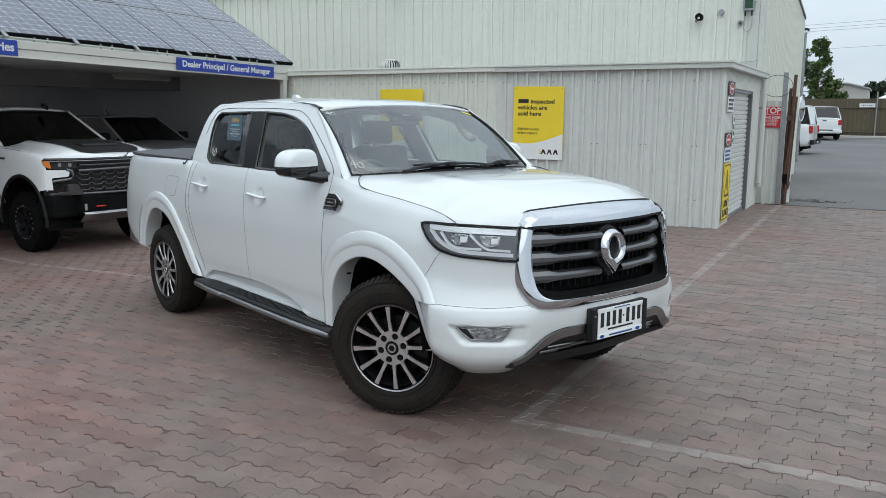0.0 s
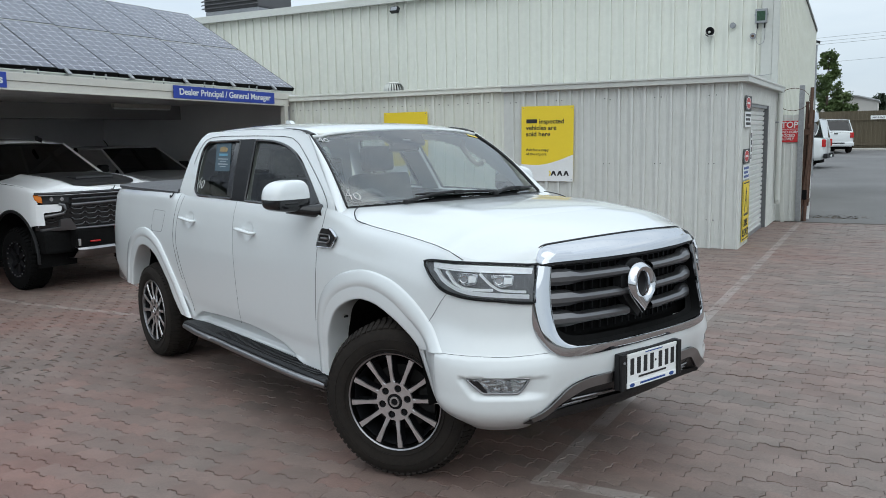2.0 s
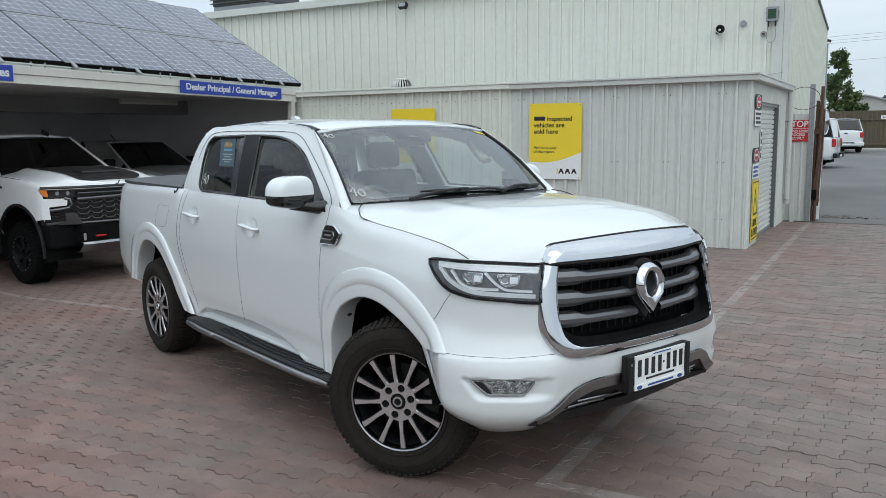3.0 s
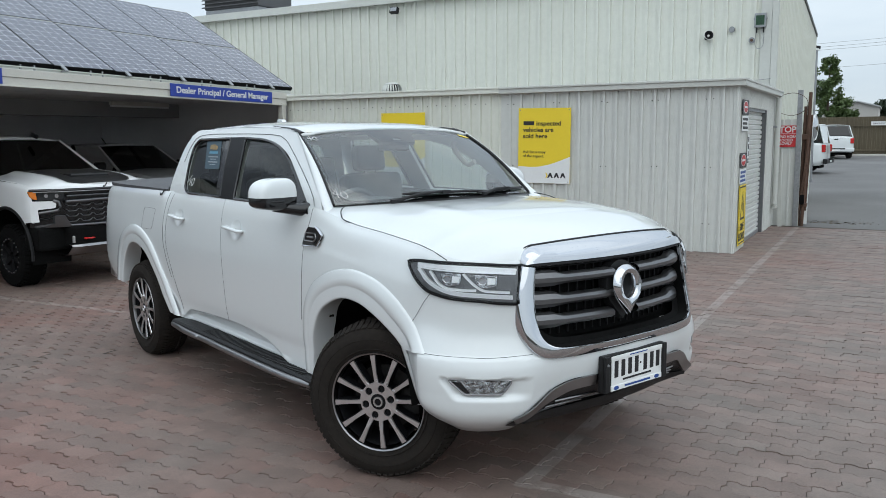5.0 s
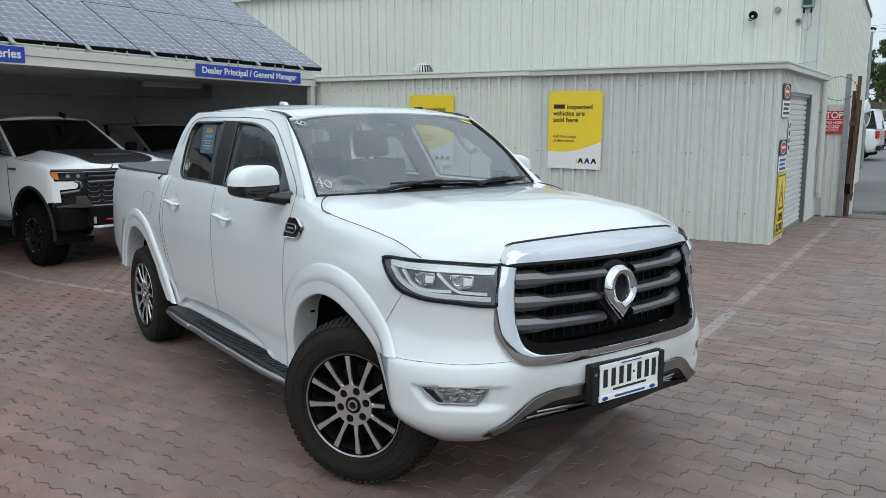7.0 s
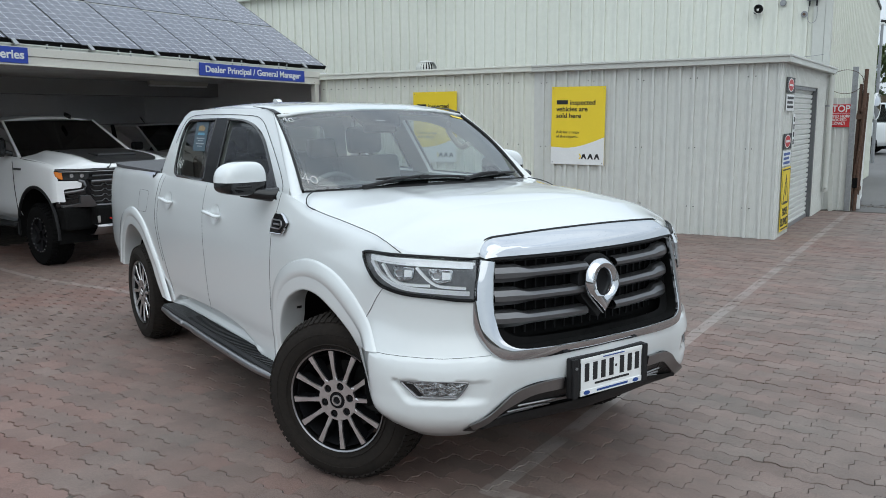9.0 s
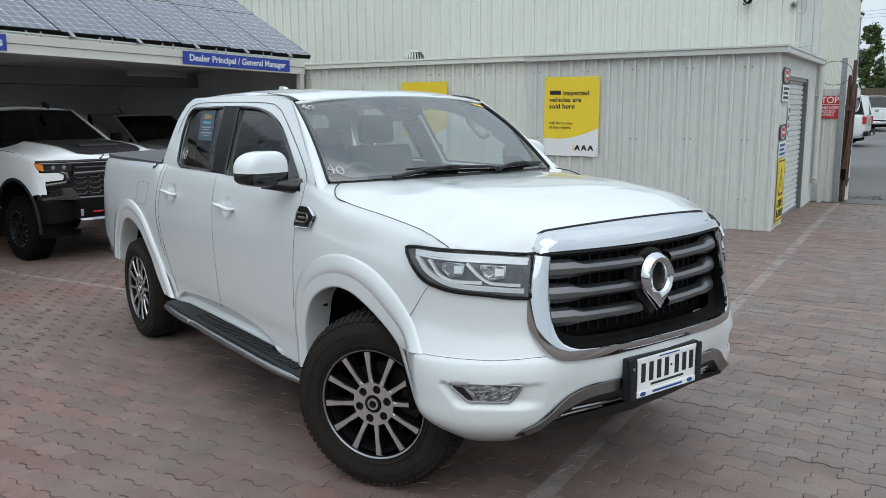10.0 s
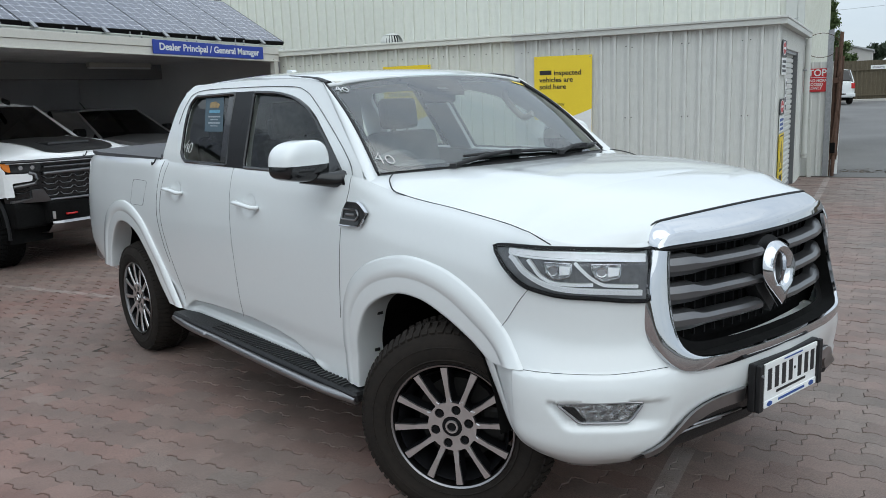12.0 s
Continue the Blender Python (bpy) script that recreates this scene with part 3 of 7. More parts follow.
def raa_sign(m, text):
    p = poster("dealer_sign", m, 0.87, 1.17, "yellow and white printed sign screwed to the steel wall", "sign", YELLOW)
    wave = [(0.0, 0.0), (0.87, 0.0)] + [(0.87 - 0.87 * t / 16, 0.42 - 0.17 * math.sin(math.pi / 2 * min(1, t / 12)) + 0.012 * max(0, t - 12) / 4) for t in range(17)]
    part("white_field", fill([wave], lambda x, y: (0.001 + x * 0.9977, 0.001 + y, 0.0012)), SIGN_WHITE, p)
    part("mark_bar", box(0.085, 0.265, 0.905, 0.968, 0, 0.002), INK, p)
    letters("inspected", 0.100, pose(0.30, 0.90, 0.002), INK, p, bold=0.0016, squeeze=1.08)
    letters("vehicles are", 0.100, pose(0.08, 0.802, 0.002), INK, p, bold=0.0016, squeeze=1.08)
    letters("sold here", 0.100, pose(0.08, 0.704, 0.002), INK, p, bold=0.0016, squeeze=1.08)
    letters("Ask for a copy", 0.062, pose(0.08, 0.47, 0.002), INK, p, squeeze=1.05)
    letters("of the report.", 0.062, pose(0.08, 0.405, 0.002), INK, p, squeeze=1.05)
    # the mark at the foot, as plain shapes
    for i, (x, wd) in enumerate(((0.50, 0.095), (0.605, 0.095), (0.71, 0.095))):
        part("mark", fill([rounded([(x, 0.085), (x + 0.022, 0.085), (x + wd / 2, 0.12), (x + wd - 0.022, 0.085), (x + wd, 0.085), (x + wd * 0.66, 0.165), (x + wd * 0.34, 0.165)], 0.004)], lambda a, b: (a, b, 0.0022)), INK, p)
    part("chevron", fill([[(0.465, 0.085), (0.485, 0.085), (0.51, 0.125), (0.485, 0.165), (0.465, 0.165), (0.488, 0.125)]], lambda a, b: (a, b, 0.0022)), YELLOW, p)
    for x, y in ((0.03, 0.03), (0.84, 0.03), (0.03, 1.14), (0.84, 1.14)):
        part("screw", cyl(0.008, 0.004, 10, at=(x, y, 0.002)), GALV, p)
    return p


FALL = Matrix.Translation((0, 11, 2.45)) @ pose(0, 0, 0, -0.9, 0, 0) @ Matrix.Translation((0, -11, -2.45))


def build_signs():
    front = pose(0, 0, 0, 90, 0, 0)
    raa_sign(pose(-5.285, 12.748, 0.955, 90, 0.6, 0), True)
    raa_sign(pose(-7.87, 12.764, 0.93, 90, 0, 0), True)
    # office sign boards on the carport beam
    p = poster("office_sign", FALL @ pose(-9.875, 9.91, 2.334, 90, 0, 90), 2.37, 0.195, "long blue sign board with white lettering on the carport beam", "sign", SIGN_BLUE, 0.012)
    letters("Dealer Principal / General Manager", 0.137, pose(1.185, 0.058, 0.002), WHITE_INK, p, align="CENTER", bold=0.0034, squeeze=1.10)
    p = poster("office_sign", FALL @ pose(-9.875, 6.06, 2.334, 90, 0, 90), 1.11, 0.195, "short blue sign board with white lettering on the carport beam", "sign", SIGN_BLUE, 0.012)
    letters("eries", 0.150, pose(1.06, 0.055, 0.002), WHITE_INK, p, align="RIGHT", bold=0.0036, squeeze=1.06)
    # safety signs on the lean-to side, facing the drive
    at = lambda y, z: pose(-1.935, y, z, 90, 0, 90)
    dark = mat("black_sign_face", (0.03, 0.03, 0.032), 0.5, var=0.1)
    for y, z in ((12.98, 1.97), (12.95, 1.21)):
        p = poster("danger_sign", at(y, z), 0.56, 0.21, "black safety sign with a red and white oval", "sign", dark)
        for r, mm, h in ((0.09, SIGN_WHITE, 0.001), (0.078, SIGN_RED, 0.002)):
            part("oval", fill([[(0.28 + 2.3 * r * math.cos(a * math.pi / 16), 0.105 + r * math.sin(a * math.pi / 16)) for a in range(32)]], lambda a, b, h=h: (a, b, h)), mm, p)
        part("text_bar", box(0.15, 0.41, 0.09, 0.12, 0.002, 0.003), SIGN_WHITE, p)
    for y, z, h, ink in ((12.98, 1.73, 0.22, INK), (12.95, 0.98, 0.21, BLUE_INK)):
        p = poster("notice", at(y, z), 0.56, h, "white notice with rows of printed text", "sign", SIGN_WHITE)
        for i in range(3):
            part("text_bar", box(0.06, 0.50 - 0.06 * (i % 2), h - 0.065 - i * 0.06, h - 0.03 - i * 0.06, 0, 0.002), ink, p)
    p = poster("notice_strip", at(13.56, 1.22), 0.14, 0.47, "narrow upright white notice strip", "sign", SIGN_WHITE)
    for i in range(4):
        part("text_bar", box(0.03, 0.11, 0.04 + i * 0.105, 0.11 + i * 0.105, 0, 0.002), INK, p)
    p = poster("caution_sign", at(12.99, 0.075), 0.60, 0.88, "yellow caution sign with a black warning triangle", "sign", YELLOW)
    part("border", fill([[(0.03, 0.02), (0.57, 0.02), (0.57, 0.86), (0.03, 0.86)], [(0.05, 0.04), (0.55, 0.04), (0.55, 0.84), (0.05, 0.84)]], lambda a, b: (a, b, 0.0012)), INK, p)
    part("triangle", fill([rounded([(0.10, 0.37), (0.50, 0.37), (0.30, 0.80)], 0.03), [(0.16, 0.405), (0.44, 0.405), (0.30, 0.71)]], lambda a, b: (a, b, 0.0014)), INK, p)
    part("bar", box(0.285, 0.315, 0.49, 0.62, 0.001, 0.0024), INK, p)
    letters("DRIVE\nSLOWLY", 0.15, pose(0.30, 0.215, 0.0015), INK, p, align="CENTER", bold=0.004, squeeze=0.85)
    p = poster("stop_sign", pose(-2.00, 16.93, 1.45, 90, 0, 0), 0.43, 0.39, "red rectangular stop sign with white lettering", "sign", SIGN_RED)
    letters("STOP", 0.155, pose(0.215, 0.265, 0.0012), WHITE_INK, p, align="CENTER", bold=0.003, squeeze=0.95)
    part("rule", box(0.02, 0.41, 0.235, 0.243, 0, 0.0012), WHITE_INK, p)
    letters("SOUND HORN\nPROCEED\nSLOWLY", 0.066, pose(0.215, 0.165, 0.0012), WHITE_INK, p, align="CENTER", bold=0.0015, squeeze=0.9)


def build_fittings():
    h = thing("horn_speaker", pose(-3.24, 16.93, 3.50, -12, 0, 25) @ Matrix.Diagonal((0.72, 0.72, 0.72, 1)), "grey horn loudspeaker on the shed wall", "speaker")
    part("horn", lathe_mesh([(0.115, -0.20), (0.10, -0.19), (0.06, -0.10), (0.035, -0.03), (0.0, -0.03)], 28), PLASTIC, h)
    part("bell_rim", lathe_mesh([(0.112, -0.205), (0.122, -0.20), (0.122, -0.185), (0.10, -0.185)], 28), SMOOTH, h)
    part("driver", cyl(0.055, 0.12, 20, axis="y", at=(0, 0.0, 0), bevel=0.01), PLASTIC, h)
    part("throat", cyl(0.03, 0.05, 16, axis="y", at=(0, -0.12, 0)), SMOOTH, h)
    k = thing("wall_knob", pose(-2.80, 16.96, 3.62), "round grey fitting on the shed wall", "fitting")
    part("disc", cyl(0.055, 0.05, 20, axis="y", bevel=0.012), GALV, k)
    k = thing("warning_light", pose(-2.44, 16.95, 3.40), "small orange warning lamp on the shed wall", "lamp")
    part("base", cyl(0.055, 0.03, 20, axis="y"), GALV, k)
    part("lens", cyl(0.024, 0.04, 16, axis="y", at=(0, -0.03, 0), bevel=0.008), RUST, k)
    b = thing("control_box", pose(-2.30, 16.93, 3.62) @ Matrix.Diagonal((0.85, 0.85, 0.85, 1)), "grey control box with a green board behind a clear cover", "electrical box")
    part("case", box(-0.12, 0.12, -0.05, 0.04, 0, 0.30, 0.012), GALV, b)
    part("board", box(-0.085, 0.085, -0.056, -0.05, 0.05, 0.25, 0.002), mat("green_board", (0.03, 0.11, 0.05), 0.5, var=0.5, scale=60, fine=120), b)
    for x in (-0.135, 0.12):
        part("lug", box(x, x + 0.02, -0.03, 0.0, 0.16, 0.20, 0.003), GALV, b)
    for x in (-0.07, 0.07):
        part("cable_gland", cyl(0.016, 0.12, 12, at=(x, -0.01, -0.05)), PLASTIC, b)
    c = thing("loose_cable", pose(-2.30, 16.92, 3.60), "thin grey cable hanging under the control box", "cable")
    part("cable", tube(spline([(-0.07, 0, -0.08), (-0.08, 0, -0.28), (-0.02, 0, -0.36), (0.06, 0, -0.30), (0.07, 0, -0.1)], 20), 0.005, 6), GALV, c)
    part("run", tube([(-0.1, 0, -0.93), (0.05, 0, -0.92), (0.22, 0, -0.90)], 0.005, 6), GALV, c)
    for x, z in ((-10.05, 4.56),):
        f = thing("flood_light", pose(x, 16.80, z), "small dark floodlight under the shed capping", "floodlight")
        part("arm", box(-0.015, 0.015, -0.02, 0.14, -0.01, 0.03, 0.003), GALV, f)
        part("head", turned(box(-0.10, 0.10, -0.07, 0.03, -0.13, 0.0, 0.012), pose(0, 0, 0, -25, 0, 0)), PLASTIC, f)
        part("lens", turned(box(-0.08, 0.08, -0.074, -0.07, -0.11, -0.02, 0.002), pose(0, 0, 0, -25, 0, 0)), GALV, f)
    v = thing("roof_ventilator", pose(-8.42, 14.0, 2.32) @ Matrix.Diagonal((0.85, 0.85, 0.85, 1)), "white spinning turbine ventilator on the lean-to roof", "ventilator")
    part("neck", cyl(0.15, 0.16, 24, at=(0, 0, 0.08)), SMOOTH, v)
    for i in range(22):
        a = 2 * math.pi * i / 22
        arc = [(0.155 + 0.075 * math.sin(math.pi * k / 8), k / 8) for k in range(9)]
        verts = []
        for r, t in arc:
            for d in (-0.075, 0.105):
                verts.append((r * math.cos(a + d), r * math.sin(a + d), 0.16 + 0.27 * t) if d < 0 else ((r - 0.02) * math.cos(a + d), (r - 0.02) * math.sin(a + d), 0.16 + 0.27 * t))
        part("vane", mesh_of(verts, [(2 * k, 2 * k + 1, 2 * k + 3, 2 * k + 2) for k in range(8)], True), SMOOTH, v)
    part("crown", lathe_mesh([(0.0, 0.47), (0.10, 0.455), (0.165, 0.43), (0.165, 0.42)], 24, "z"), SMOOTH, v)
    part("core", cyl(0.13, 0.26, 20, at=(0, 0, 0.29)), DARK, v)
    e = thing("roof_cooler", pose(-16.3, 19.0, 4.55), "dark louvred evaporative cooler on the shed roof", "air cooler")
    part("base", box(-0.95, 0.95, -0.7, 0.7, 0.0, 0.70, 0.02), GALV, e)
    for i in range(7):
        part("louvre", turned(box(-1.02, 1.02, -0.03, 0.03, -0.008, 0.008, 0.002), pose(0, -0.76, 0.78 + i * 0.10, 35, 0, 0)), mat("dark_louvre", (0.09, 0.09, 0.095), 0.6, var=0.1) if i == 0 else bpy.data.materials["dark_louvre"], e)
    part("body", box(-0.98, 0.98, -0.72, 0.72, 0.70, 1.52, 0.05), bpy.data.materials["dark_louvre"], e)
    part("lid", box(-1.05, 1.05, -0.8, 0.8, 1.5, 1.60, 0.03), PLASTIC, e)


def build_carport():
    structure("beam_carport", merge(box(-9.99, -9.895, 2.0, 12.72, 2.43, 2.535, 0.006), box(-9.975, -9.91, 2.0, 12.72, 2.325, 2.427, 0.006), box(-9.99, -9.885, 2.0, 12.72, 2.31, 2.33, 0.004)), BEAM, "beige painted steel beam along the carport front", FALL)
    structure("gutter_carport", merge(box(-10.16, -10.06, 2.0, 13.0, 2.50, 2.585, 0.008), box(-10.17, -10.045, 2.0, 13.0, 2.575, 2.593, 0.004)), SMOOTH, "white gutter behind the carport beam", FALL)
    structure("ceiling_carport", box(-16.95, -10.0, 2.0, 14.25, 2.46, 2.50), SOFFIT, "dark carport ceiling")
    structure("wall_yard_south", box(-30, 18, -15.2, -15.0, -0.3, 1.9), mat("dull_brown_wall", (0.17, 0.145, 0.12), 0.8, var=0.2, scale=0.8, fine=9), "plain brown wall closing the yard")
    structure("wall_carport_back", box(-16.95, -16.8, 2.0, 14.25, -0.42, 2.45), GREY_WALL, "dark grey carport back wall")
    structure("wall_carport_end", box(-16.8, -10.02, 14.2, 14.3, -0.42, 2.46), GREY_WALL, "grey carport end wall")
    structure("wall_carport_return", box(-10.12, -9.99, 12.84, 14.2, -0.42, 2.46), GREY_WALL, "grey return wall beside the lean-to")
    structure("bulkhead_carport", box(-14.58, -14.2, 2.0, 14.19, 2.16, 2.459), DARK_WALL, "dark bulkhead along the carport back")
    structure("roof_carport", mesh_of([(-10.1, 2.0, 2.66), (-10.1, 13.1, 2.66), (-12.6, 13.1, 3.90), (-12.6, 2.0, 3.90)], [(0, 1, 2, 3)]), ROOFING, "grey steel roof below the solar panels").location.z = -0.14
    structure("wall_carport_gable", mesh_of([(-10.1, 13.0, 2.5), (-12.6, 13.0, 3.70), (-12.6, 13.0, 2.5)], [(0, 1, 2)]), CREAM, "cream steel gable under the solar panels")
    c = thing("carport_post", pose(-9.94, 12.62, yard_z(-9.94, 12.6)), "cream square steel post at the carport corner", "post")
    part("post", box(-0.05, 0.05, -0.05, 0.05, 0, 2.58, 0.006), BEAM, c)
    part("base_plate", box(-0.09, 0.09, -0.09, 0.09, 0, 0.012, 0.002), GALV, c)
    f = thing("strip_light", pose(-13.9, 12.85, 2.38), "unlit white fluorescent batten under the carport ceiling", "light")
    part("batten", box(-0.05, 0.05, -0.75, 0.75, 0.0, 0.08, 0.01), BEAM, f)
    part("tube_cover", box(-0.035, 0.035, -0.74, 0.74, -0.035, 0.0, 0.012), SIGN_WHITE, f)
    # solar panels in two rows up the slope
    slope = 31.0
    first = None
    for i in range(11):
        for row in range(2):
            d0 = row * 1.540
            m = Matrix.Translation((-10.05, 13.07 - 1.006 * (i + 1), 2.632 + 0.013 * i)) @ pose(0, 0, 0, 0, 0, 90) @ pose(0, 0, 0, slope, 0, 0) @ Matrix.Translation((0.004, d0, 0))
            if first is None:
                first = thing("solar_panel", m, "blue-grey polycrystalline solar panel on the roof, head rail pale, other rails dark", "solar panel", "solar panels on the carport roof")
                part("cell_sheet", box(0.016, 0.984, 0.012, 1.511, -0.006, 0.002), CELLS, first)
                part("backing", box(0.006, 0.994, 0.006, 1.519, -0.03, -0.0065), PLASTIC, first)
                # only the head rail is pale; foot and side rails are coloured dark
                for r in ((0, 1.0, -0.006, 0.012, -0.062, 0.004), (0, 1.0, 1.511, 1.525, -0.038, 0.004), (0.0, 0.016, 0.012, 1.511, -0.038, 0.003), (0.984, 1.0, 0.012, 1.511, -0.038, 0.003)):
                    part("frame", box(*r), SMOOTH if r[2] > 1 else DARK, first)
            else:
                copy_thing(first, m)
    first = None
    for i in range(6):
        m = pose(-10.06, 12.45 - i * 1.07, 2.60 + 0.010 * i)
        if first is None:
            first = thing("panel_bracket", m, "grey aluminium bracket under the solar panels", "bracket", "brackets under the solar panels")
            part("rail", turned(box(-0.012, 0.012, -0.03, 0.03, 0.0, 0.13, 0.004), pose(0.09, 0, -0.02, 0, -52, 0)), GALV, first)
            part("foot", box(-0.07, 0.03, -0.03, 0.03, -0.03, -0.015, 0.003), GALV, first)
            for dy in (-0.62, -0.42):
                part("stand_off", box(-0.03, 0.01, dy - 0.012, dy + 0.012, -0.06, 0.03, 0.003), GALV, first)
        else:
            copy_thing(first, m)


def build_gateway():
    w = structure("fence_panel", ribbed(0.52, 1.95, 0.13, 0.03, 0.02), PALE, "pale ribbed steel fence panel beside the gate", pose(-2.03, 17.0 - 0.03, 0))
    thick(w, 0.02, -1)
    p = thing("fence_post", pose(-1.56, 16.93, 0), "grey flat steel post above the fence panel", "post")
    part("post", box(-0.045, 0.045, -0.012, 0.012, 0, 2.47, 0.003), GALV, p)
    c = thing("razor_wire", pose(-1.70, 16.90, 2.22), "coil of barbed wire above the fence", "barbed wire")
    ring = [(0.27 * math.cos(a), 0.012 * math.sin(3 * a), 0.20 * math.sin(a)) for a in np.linspace(0, 2 * math.pi, 48, endpoint=False)]
    part("coil", tube(ring, 0.005, 6, True), RUST, c)
    b = bmesh.new()
    for i, q in enumerate(ring):
        bmesh.ops.create_cube(b, size=0.018, matrix=Matrix.Translation(q) @ pose(0, 0, 0, 0, 45 * (i % 2), 0) @ Matrix.Diagonal((1.0, 0.3, 0.5, 1)))
    part("barbs", b, PLASTIC, c)
    g = thing("steel_gate", pose(-1.40, 17.02, 0), "rusty steel gate with a peeling white frame, standing open", "gate")
    for x, y, z, r in ((0.0, 0, 2.43, 0.032), (-0.07, 0.03, 2.18, 0.03)):
        part("post", tube([(x - 0.05, y, 0), (x - 0.02, y, z * 0.5), (x, y, z)], r, 10), RUST, g)
    leaf = pose(-0.01, 0.14, 0, -2.5, 0, 4.8)
    part("gate_frame", turned(merge(box(-0.035, 0.035, 0.0, 0.045, 0.02, 1.99, 0.006), box(-0.02, 0.02, 0.045, 2.4, 1.95, 1.99, 0.004), box(-0.02, 0.02, 0.045, 2.4, 0.12, 0.16, 0.004), box(-0.02, 0.02, 2.36, 2.4, 0.16, 1.95, 0.004)), leaf), SIGN_WHITE, g, "peeling white gate frame")
    part("sheet", turned(box(-0.006, 0.006, 0.045, 2.36, 0.16, 1.95), leaf), PALE, g)
    for z in (0.35, 1.05, 1.7):
        part("hinge", box(-0.05, 0.02, -0.03, 0.16, z, z + 0.07, 0.006), RUST, g)
    part("brace", turned(box(-0.012, 0.012, -0.02, 0.02, 0, 1.5, 0.003), pose(-0.10, -0.03, 0.3, 3, 5, 0)), RUST, g)
    part("plate", turned(box(-0.055, 0.055, -0.004, 0.004, 0.0, 1.75, 0.002), pose(-0.045, 0.05, 0.28, 0, 1.5, 0)), RUST, g)
    part("latch", box(-0.10, -0.02, -0.07, -0.03, 0.40, 0.58, 0.01), DARK, g)
    part("tie", box(-0.16, -0.02, -0.05, -0.02, 1.58, 1.68, 0.01), RUST, g)
    k = thing("convex_mirror", pose(-1.95, 25.35, 1.85, 0, 0, 82), "round convex traffic mirror with a pale rim on the shed corner", "mirror")
    part("bowl", lathe_mesh([(0.34, 0.02), (0.33, 0.06), (0.22, 0.10), (0.0, 0.12)], 36), SMOOTH, k)
    part("face", lathe_mesh([(0.335, 0.015), (0.25, -0.025), (0.13, -0.05), (0.0, -0.06)], 36), CHROME, k)
    part("rim", lathe_mesh([(0.325, 0.0), (0.335, -0.015), (0.355, 0.0), (0.35, 0.03), (0.325, 0.03)], 36), SIGN_WHITE, k)
    part("arm", tube([(0, 0.10, 0), (-0.06, 0.22, 0.0), (-0.20, 0.30, 0.0)], 0.018, 8), GALV, k)
    k = thing("leaf_litter", pose(-1.0, 17.6, 0), "dry leaves and grit beside the gate", "leaves", kind="stuff")
    b = bmesh.new()
    for _ in range(260):
        q = (random.gauss(0, 0.35), abs(random.gauss(0, 0.5)), 0.006)
        bmesh.ops.create_grid(b, x_segments=1, y_segments=1, size=random.uniform(0.008, 0.022), matrix=Matrix.Translation(q) @ pose(0, 0, 0, random.uniform(-25, 25), random.uniform(-25, 25), random.uniform(0, 180)))
    part("leaves", b, BARK, k)


# ---- beyond the gate ----
def tree(name, x, y, height, spread, leaves, material, label, bare=0.22, leaf=0.11):
    t = thing(name, pose(x, y, ground_z(y)), label, "tree")
    trunk = [(0, 0, 0), (0.05, 0.03, height * 0.3), (-0.04, 0.05, height * 0.6), (0, 0, height * 0.95)]
    part("trunk", tube(trunk, [height * 0.022, height * 0.017, height * 0.011, 0.01], 8), BARK, t)
    tips = []
    for i in range(34):
        z = height * random.uniform(bare, 0.93)
        a = random.uniform(0, 2 * math.pi)
        f = (z / height - bare) / (1 - bare)
        reach = spread * (0.55 + 0.75 * math.sin(math.pi * min(1, f * 0.9 + 0.12))) * random.uniform(0.55, 1.0)
        end = Vector((reach * math.cos(a), reach * math.sin(a), z + reach * 0.7))
        part("limb", tube([(0, 0, z), tuple(Vector((0, 0, z)).lerp(end, 0.5) + Vector((0, 0, -0.06))), tuple(end)], [0.035, 0.02, 0.006], 5), BARK, t)
        tips += [Vector((0, 0, z)).lerp(end, u) for u in (0.45, 0.7, 0.9, 1.0)]
    verts, faces = [], []
    for i in range(leaves):
        c = random.choice(tips) + Vector((random.gauss(0, spread * 0.17), random.gauss(0, spread * 0.17), random.gauss(0, spread * 0.18)))
        r = Euler((random.uniform(-1.2, 1.2), random.uniform(-1.2, 1.2), random.uniform(0, 6.3))).to_matrix()
        s = leaf * random.uniform(0.5, 1.25)
        k = len(verts)
        verts += [c + r @ Vector(q) for q in ((-s, 0, 0), (0, -s * 0.55, s * 0.12), (s, 0, 0), (0, s * 0.55, s * 0.12))]
        faces.append((k, k + 1, k + 2, k + 3))
    part("crown", mesh_of(verts, faces), material, t)
    return t


